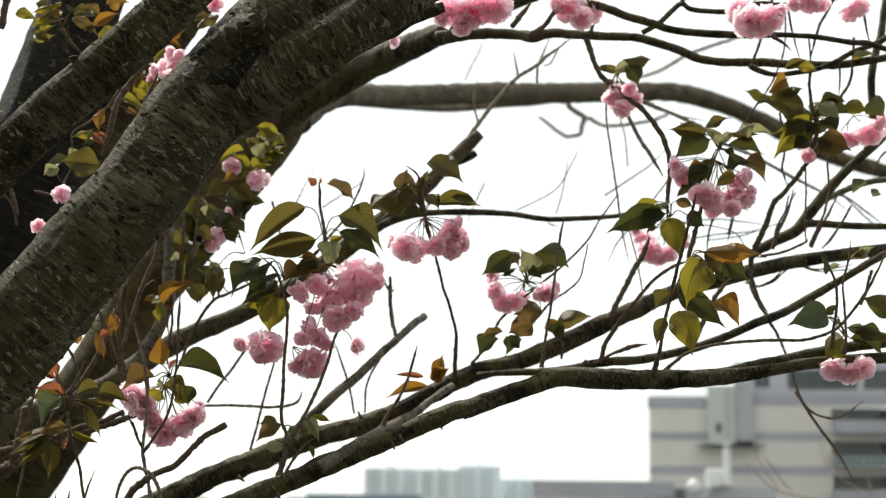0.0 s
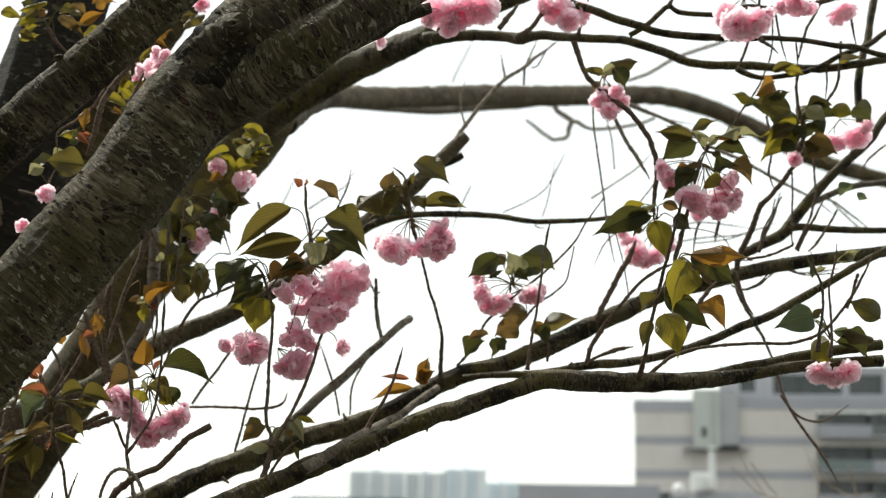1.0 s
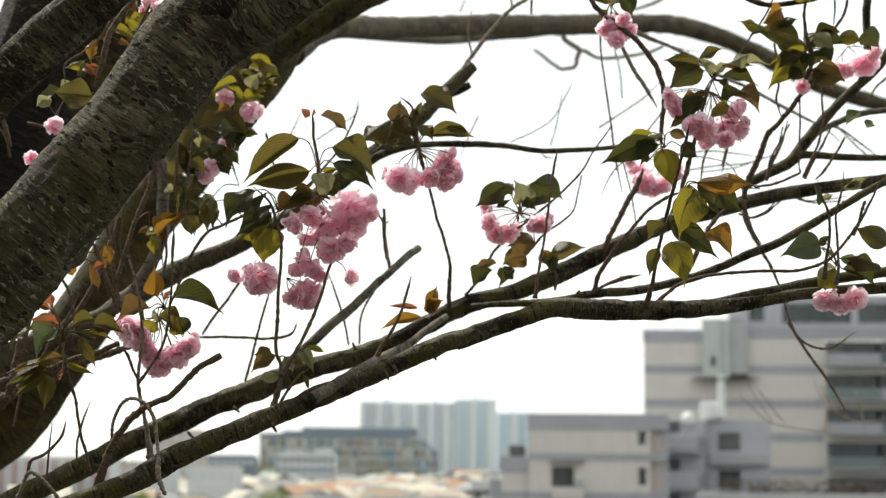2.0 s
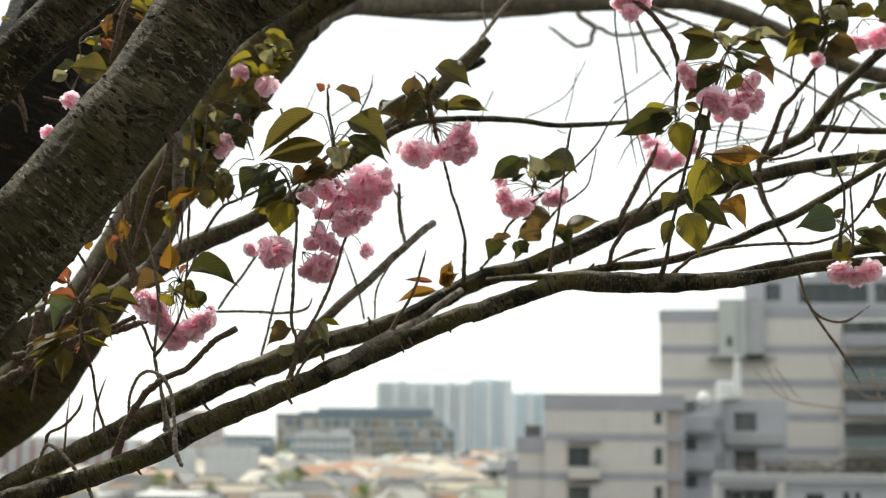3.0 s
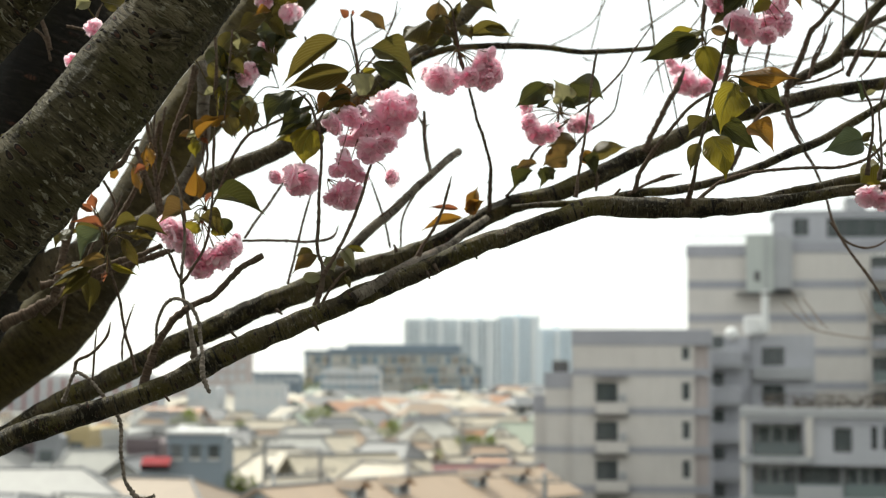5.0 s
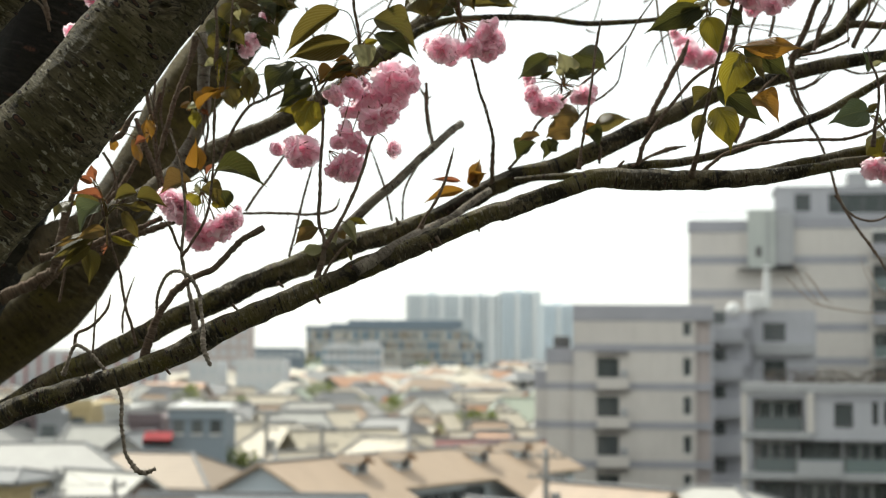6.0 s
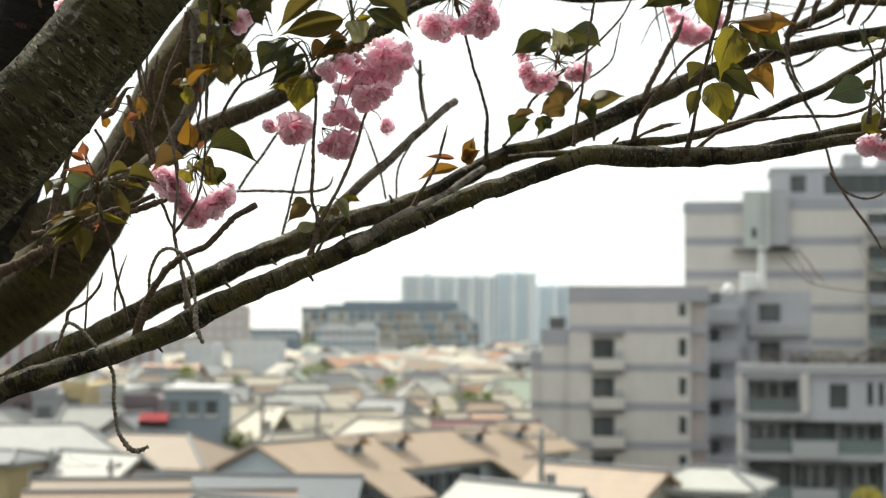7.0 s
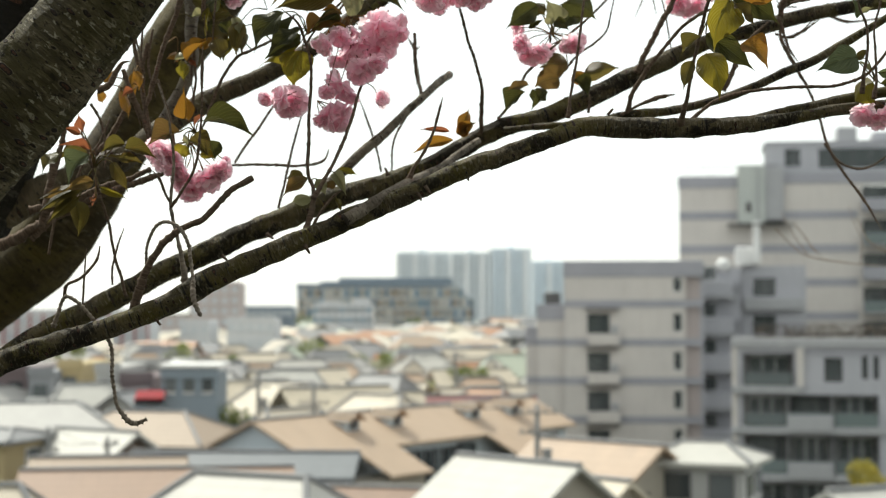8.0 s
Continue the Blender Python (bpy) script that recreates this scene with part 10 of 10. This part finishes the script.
blossom(tw_front, (0.320, 2.519, 14.715), 0.0291, (0.309, 2.515, 14.756))
blossom(tw_front, (0.300, 2.500, 14.712), 0.0171, (0.309, 2.515, 14.756))
blossom(tw_front, (0.338, 2.520, 14.714), 0.0171, (0.309, 2.515, 14.756))
blossom(tw_front, (0.315, 2.492, 14.690), 0.0171, (0.309, 2.515, 14.756))
blossom(tw_front, (0.326, 2.483, 14.722), 0.0137, (0.309, 2.515, 14.756))
blossom(tw_front, (0.306, 2.504, 14.726), 0.0137, (0.309, 2.515, 14.756))
blossom(fork_stub, (0.042, 2.21, 14.753), 0.0301, (0.065, 2.21, 14.79))
blossom(fork_stub, (0.071, 2.195, 14.752), 0.0301, (0.065, 2.21, 14.79))
blossom(fork_stub, (0.103, 2.194, 14.757), 0.0271, (0.065, 2.21, 14.79))
blossom(fork_stub, (0.057, 2.197, 14.732), 0.018, (0.065, 2.21, 14.79))
blossom(fork_stub, (0.027, 2.201, 14.744), 0.015, (0.065, 2.21, 14.79), closed=True)
blossom(fork_stub, (0.114, 2.21, 14.77), 0.018, (0.065, 2.21, 14.79))
blossom(tw_front_up, (0.231, 2.495, 14.855), 0.0291, (0.246, 2.51, 14.893))
blossom(tw_front_up, (0.275, 2.512, 14.857), 0.0239, (0.246, 2.51, 14.893))
blossom(tw_front_up, (0.252, 2.486, 14.835), 0.0214, (0.246, 2.51, 14.893))
blossom(tw_front_up, (0.213, 2.492, 14.861), 0.0188, (0.246, 2.51, 14.893))
blossom(twig_top_b, (0.497, 2.386, 14.804), 0.0279, (0.514, 2.41, 14.856))
blossom(twig_top_b, (0.527, 2.386, 14.805), 0.0279, (0.514, 2.41, 14.856))
blossom(twig_top_b, (0.485, 2.41, 14.826), 0.023, (0.514, 2.41, 14.856))
blossom(twig_top_b, (0.517, 2.408, 14.796), 0.018, (0.514, 2.41, 14.856))
blossom(twig_top_b, (0.541, 2.389, 14.822), 0.0164, (0.514, 2.41, 14.856), closed=True)
blossom(tw_top_d, (0.599, 2.439, 14.857), 0.0251, (0.623, 2.46, 14.892))
blossom(tw_top_d, (0.619, 2.447, 14.853), 0.0184, (0.623, 2.46, 14.892))
blossom(tw_top_d, (0.584, 2.459, 14.859), 0.0167, (0.623, 2.46, 14.892), closed=True)
blossom(tw_top_g, (0.68, 2.461, 14.851), 0.0285, (0.676, 2.46, 14.884))
blossom(tw_top_h, (0.713, 2.659, 14.69), 0.0254, (0.724, 2.66, 14.73))
blossom(tw_top_h, (0.75, 2.653, 14.697), 0.0272, (0.724, 2.66, 14.73))
blossom(tw_top_h, (0.761, 2.637, 14.715), 0.0181, (0.724, 2.66, 14.73), closed=True)
blossom(tw_top_h, (0.691, 2.646, 14.69), 0.0181, (0.724, 2.66, 14.73), closed=True)
blossom(tw_top_h, (0.629, 2.589, 14.644), 0.0150, (0.644, 2.61, 14.669))
blossom(tw_edge_b, (0.608, 2.381, 14.276), 0.0211, (0.625, 2.39, 14.301))
blossom(tw_edge_b, (0.631, 2.382, 14.271), 0.0211, (0.625, 2.39, 14.301))
blossom(tw_edge_b, (0.65, 2.369, 14.278), 0.0195, (0.625, 2.39, 14.301))
leaf(tw_back_k, "g", (-0.290, 2.57, 14.575), (-0.262, 2.565, 14.545), 0.026, 14)
leaf(tw_back_k, "d", (-0.296, 2.57, 14.530), (-0.318, 2.565, 14.508), 0.026, -12)
leaf(tw_back_k, "o", (-0.288, 2.57, 14.590), (-0.316, 2.565, 14.582), 0.017, 20)
leaf(tw_back_k, "g", (-0.300, 2.57, 14.520), (-0.272, 2.565, 14.500), 0.022, -20)
blossom(tw_back_k, (-0.302, 2.591, 14.612), 0.0170)
blossom(tw_back_k, (-0.258, 2.61, 14.598), 0.0195)
blossom(tw_back_k, (-0.262, 2.583, 14.590), 0.0190)
blossom(tw_back_k, (-0.300, 2.614, 14.540), 0.0200)
blossom(tw_back_k, (-0.333, 2.596, 14.492), 0.0205)
blossom(tw_back_k, (-0.322, 2.602, 14.500), 0.0160)
blossom(tw_gap_d, (-0.511, 2.305, 14.506), 0.0150, (-0.524, 2.31, 14.497))
blossom(tw_gap_d, (-0.509, 2.317, 14.516), 0.0102, (-0.524, 2.31, 14.497), closed=True)
blossom(tw_gap_d, (-0.541, 2.307, 14.460), 0.0125)
blossom(tw_gap_a, (-0.402, 2.523, 14.753), 0.0205)
blossom(tw_gap_a, (-0.392, 2.513, 14.777), 0.0171, closed=True)
blossom(tw_gap_a, (-0.416, 2.499, 14.744), 0.0154, closed=True)
blossom(tw_gap_a, (-0.386, 2.504, 14.751), 0.0171, closed=True)
blossom(tw_gap_a, (-0.328, 2.508, 14.857), 0.0171, closed=True)
blossom(limb_high, (-0.045, 2.482, 14.794), 0.0137, closed=True)
knot((-0.318, 1.793, 14.386), 0.008)
knot((-0.433, 1.98, 14.614), 0.0034)
leaf(tw_back_k, "y", (-0.281, 2.6, 14.66), (-0.221, 2.606, 14.641), 0.027, -0)
leaf(tw_back_k, "y", (-0.26, 2.6, 14.625), (-0.218, 2.601, 14.656), 0.021, -2)
leaf(tw_back_k, "w", (-0.26, 2.58, 14.626), (-0.246, 2.568, 14.65), 0.026, 2)
leaf(tw_back_k, "y", (-0.319, 2.6, 14.643), (-0.28, 2.581, 14.607), 0.021, 0)
leaf(tw_back_k, "y", (-0.305, 2.6, 14.602), (-0.327, 2.606, 14.642), 0.018, -3, (-0.3, 2.6, 14.55))
leaf(tw_back_k, "g", (-0.292, 2.62, 14.597), (-0.243, 2.623, 14.614), 0.026, 26)
leaf(tw_back_k, "g", (-0.281, 2.6, 14.569), (-0.242, 2.616, 14.561), 0.019, -20, (-0.3, 2.6, 14.55))
leaf(tw_back_k, "d", (-0.259, 2.6, 14.558), (-0.291, 2.612, 14.545), 0.018, 7)
leaf(tw_back_k, "g", (-0.35, 2.6, 14.559), (-0.372, 2.582, 14.519), 0.03, -8, (-0.3, 2.6, 14.55))
leaf(tw_back_k, "g", (-0.336, 2.6, 14.527), (-0.363, 2.589, 14.494), 0.029, -24, (-0.295, 2.6, 14.53))
leaf(tw_back_k, "d", (-0.366, 2.6, 14.499), (-0.335, 2.602, 14.477), 0.033, 24, (-0.363, 2.5, 14.499))
leaf(tw_back_k, "y", (-0.354, 2.6, 14.49), (-0.366, 2.593, 14.453), 0.025, 21)
leaf(tw_back_k, "d", (-0.314, 2.6, 14.513), (-0.291, 2.608, 14.488), 0.025, -20, (-0.294, 2.6, 14.523))
leaf(tw_back_k, "g", (-0.298, 2.6, 14.546), (-0.278, 2.614, 14.526), 0.02, 6)
leaf(tw_back_k, "y", (-0.344, 2.6, 14.43), (-0.35, 2.617, 14.392), 0.029, 12, (-0.301, 2.6, 14.408))
leaf(tw_back_k, "g", (-0.319, 2.6, 14.453), (-0.324, 2.61, 14.41), 0.027, -9, (-0.277, 2.6, 14.473))
leaf(tw_back_k, "d", (-0.371, 2.6, 14.447), (-0.343, 2.612, 14.443), 0.029, 24)
leaf(tw_back_k, "o", (-0.412, 2.6, 14.404), (-0.39, 2.614, 14.427), 0.018, -4)
leaf(tw_back_k, "o", (-0.419, 2.6, 14.402), (-0.442, 2.61, 14.396), 0.012, -1, (-0.42, 2.5, 14.403))
leaf(tw_back_k, "y", (-0.411, 2.6, 14.391), (-0.41, 2.584, 14.369), 0.016, -26)
leaf(tw_back_k, "y", (-0.327, 2.62, 14.591), (-0.296, 2.603, 14.568), 0.019, -17)
leaf(tw_back_k, "w", (-0.359, 2.62, 14.561), (-0.336, 2.606, 14.54), 0.014, -0)
leaf(tw_back_k, "y", (-0.264, 2.6, 14.681), (-0.223, 2.608, 14.669), 0.021, 2)
leaf(tw_back_k, "w", (-0.254, 2.6, 14.639), (-0.231, 2.597, 14.662), 0.02, 8)
leaf(tw_back_k, "g", (-0.361, 2.6, 14.452), (-0.341, 2.592, 14.415), 0.027, -2, (-0.362, 2.5, 14.451))
leaf(tw_back_k, "g", (-0.32, 2.6, 14.444), (-0.325, 2.61, 14.404), 0.023, -6, (-0.271, 2.6, 14.424))
leaf(tw_back_k, "d", (-0.391, 2.6, 14.535), (-0.356, 2.587, 14.487), 0.037, 22)
leaf(tw_gap_a, "y", (-0.467, 2.6, 14.735), (-0.433, 2.609, 14.752), 0.02, -7)
leaf(tw_gap_a, "o", (-0.411, 2.6, 14.826), (-0.384, 2.595, 14.844), 0.02, 2)
leaf(tw_gap_a, "b", (-0.455, 2.6, 14.777), (-0.464, 2.604, 14.74), 0.022, -15)
leaf(tw_gap_b, "g", (-0.451, 2.5, 14.631), (-0.423, 2.48, 14.658), 0.021, -16)
leaf(tw_gap_b, "d", (-0.521, 2.5, 14.626), (-0.48, 2.511, 14.643), 0.024, -20)
leaf(tw_gap_a, "g", (-0.352, 2.5, 14.815), (-0.331, 2.498, 14.843), 0.021, -17)
leaf(tw_corner_b, "g", (-0.57, 2.6, 14.871), (-0.525, 2.588, 14.854), 0.022, -18, (-0.587, 2.6, 14.842))
leaf(tw_corner_b, "d", (-0.612, 2.6, 14.875), (-0.634, 2.596, 14.883), 0.019, -19, (-0.587, 2.6, 14.842))
leaf(tw_corner_b, "y", (-0.526, 2.6, 14.824), (-0.496, 2.581, 14.843), 0.019, -22, (-0.552, 2.6, 14.799))
leaf(tw_corner_b, "y", (-0.623, 2.6, 14.832), (-0.598, 2.587, 14.843), 0.014, -1)
leaf(tw_gap_d, "d", (-0.53, 2.3, 14.542), (-0.495, 2.282, 14.559), 0.023, -27, (-0.529, 2.4, 14.54))
for ridge in (((-0.176, 1.826, 14.588, 0.010), (-0.196, 1.822, 14.570, 0.017), (-0.222, 1.823, 14.550, 0.020), (-0.250, 1.825, 14.528, 0.020), (-0.272, 1.826, 14.505, 0.016), (-0.288, 1.828, 14.480, 0.008)),
              ((-0.190, 1.828, 14.617, 0.012), (-0.212, 1.828, 14.603, 0.022), (-0.236, 1.830, 14.583, 0.021), (-0.262, 1.834, 14.556, 0.016), (-0.280, 1.836, 14.530, 0.007))):
    limb(list(ridge), BARK_ROUGH, "bark_ridge", "cracked dark bark round the fork", 26, 0.003, 0.30)
limb([(-0.228, 1.83, 14.582, 0.025), (-0.209, 1.815, 14.596, 0.0223), (-0.196, 1.8, 14.603, 0.0166), (-0.189, 1.785, 14.605, 0.0092)], material=BARK, sides=16, rough=0.28, step=0.004)
knot((-0.198, 1.775, 14.598), 0.0049)
leaf(tw_gap_a, "o", (-0.499, 2.5, 14.656), (-0.495, 2.491, 14.679), 0.014, 16)
leaf(tw_gap_a, "o", (-0.491, 2.5, 14.846), (-0.472, 2.499, 14.857), 0.019, 24)
leaf(tw_gap_a, "b", (-0.529, 2.5, 14.807), (-0.503, 2.492, 14.818), 0.014, -14)
leaf(tw_gap_a, "g", (-0.362, 2.5, 14.832), (-0.33, 2.491, 14.835), 0.02, 18)
leaf(tw_gap_a, "y", (-0.43, 2.5, 14.803), (-0.412, 2.505, 14.82), 0.014, -9)
leaf(tw_gap_a, "o", (-0.398, 2.5, 14.796), (-0.375, 2.484, 14.779), 0.012, 10)
leaf(tw_gap_a, "g", (-0.395, 2.52, 14.736), (-0.42, 2.539, 14.761), 0.017, 5)
leaf(tw_gap_a, "y", (-0.432, 2.5, 14.702), (-0.448, 2.48, 14.711), 0.017, -26)
leaf(tw_gap_a, "g", (-0.444, 2.5, 14.686), (-0.42, 2.484, 14.666), 0.018, -18)
leaf(tw_gap_b, "w", (-0.546, 2.5, 14.597), (-0.515, 2.481, 14.608), 0.019, -25)
leaf(tw_gap_b, "g", (-0.534, 2.48, 14.579), (-0.487, 2.486, 14.597), 0.035, 22)
leaf(tw_gap_b, "y", (-0.637, 2.5, 14.838), (-0.605, 2.488, 14.82), 0.019, 27)
leaf(tw_gap_b, "g", (-0.608, 2.5, 14.802), (-0.579, 2.499, 14.787), 0.016, 17)
leaf(tw_gap_b, "o", (-0.579, 2.5, 14.828), (-0.567, 2.517, 14.85), 0.015, 25)
leaf(tw_gap_a, "y", (-0.469, 2.5, 14.758), (-0.442, 2.481, 14.743), 0.014, -11)
leaf(tw_gap_a, "r", (-0.502, 2.5, 14.643), (-0.487, 2.504, 14.637), 0.009, 25)
blossom(tw_gap_a, (-0.391, 2.485, 14.732), 0.0137, closed=True)
blossom(tw_gap_a, (-0.378, 2.493, 14.767), 0.0137, closed=True)
blossom(tw_gap_a, (-0.424, 2.513, 14.735), 0.0111, closed=True)

# ---- added out of view: limbs, crown and hedge that shade the near limbs ----
for x0_, y0_, z0_, x1_, y1_, z1_, r_ in ((-0.2, 1.9, 15.0, 1.2, -1.5, 16.9, 0.05), (0.1, 2.2, 15.3, 1.8, 1.0, 17.0, 0.045), (-0.5, 2.0, 15.0, -1.6, -1.2, 17.0, 0.05), (-0.9, 2.0, 13.8, -2.6, -0.8, 15.8, 0.07)):
    limb([(x0_, y0_, z0_, r_), ((x0_ + x1_) / 2, (y0_ + y1_) / 2, (z0_ + z1_) / 2 + 0.2, r_ * 0.7), (x1_, y1_, z1_, r_ * 0.35)], BARK, "limb", "", 12, 0.05)
rng = random.Random(31)
clumps = []
for _ in range(95):
    cx_, cy_ = rng.uniform(-3.2, 3.2), rng.uniform(-3.2, 1.6)
    clumps.append(((cx_, cy_, rng.uniform(16.2, 17.6) - 0.18 * max(0, -cy_) * rng.random() * 2), rng.uniform(0.35, 0.7)))
tagged(part("crown", leaf_cloud(clumps, 0.08, 4500, 32), LEAF["g"], tree, "unseen olive leaves added overhead to shade the limbs"), kind="stuff")
# unseen leaf screen behind and beside the eye, added to cut front light
screen_clumps = []
for _ in range(90):
    screen_clumps.append(((rng.uniform(-6, 6), rng.uniform(-4.2, -2.4), rng.uniform(12.5, 15.3)), rng.uniform(0.45, 0.75)))
for side in (-1, 1):
    for _ in range(36):
        screen_clumps.append(((side * rng.uniform(3.4, 5.2), rng.uniform(-2.6, 1.4), rng.uniform(12.5, 16.4)), rng.uniform(0.4, 0.7)))
# more of the screen on the left, added to darken the lower trunk
for _ in range(34):
    screen_clumps.append(((rng.uniform(-3.6, -2.3), rng.uniform(-1.8, 1.1), rng.uniform(12.6, 16.2)), rng.uniform(0.35, 0.6)))
tagged(part("hedge", leaf_cloud(screen_clumps, 0.08, 19000, 33), LEAF["d"], None), "unseen dark green leaf screen added to block light", "hedge", kind="stuff")
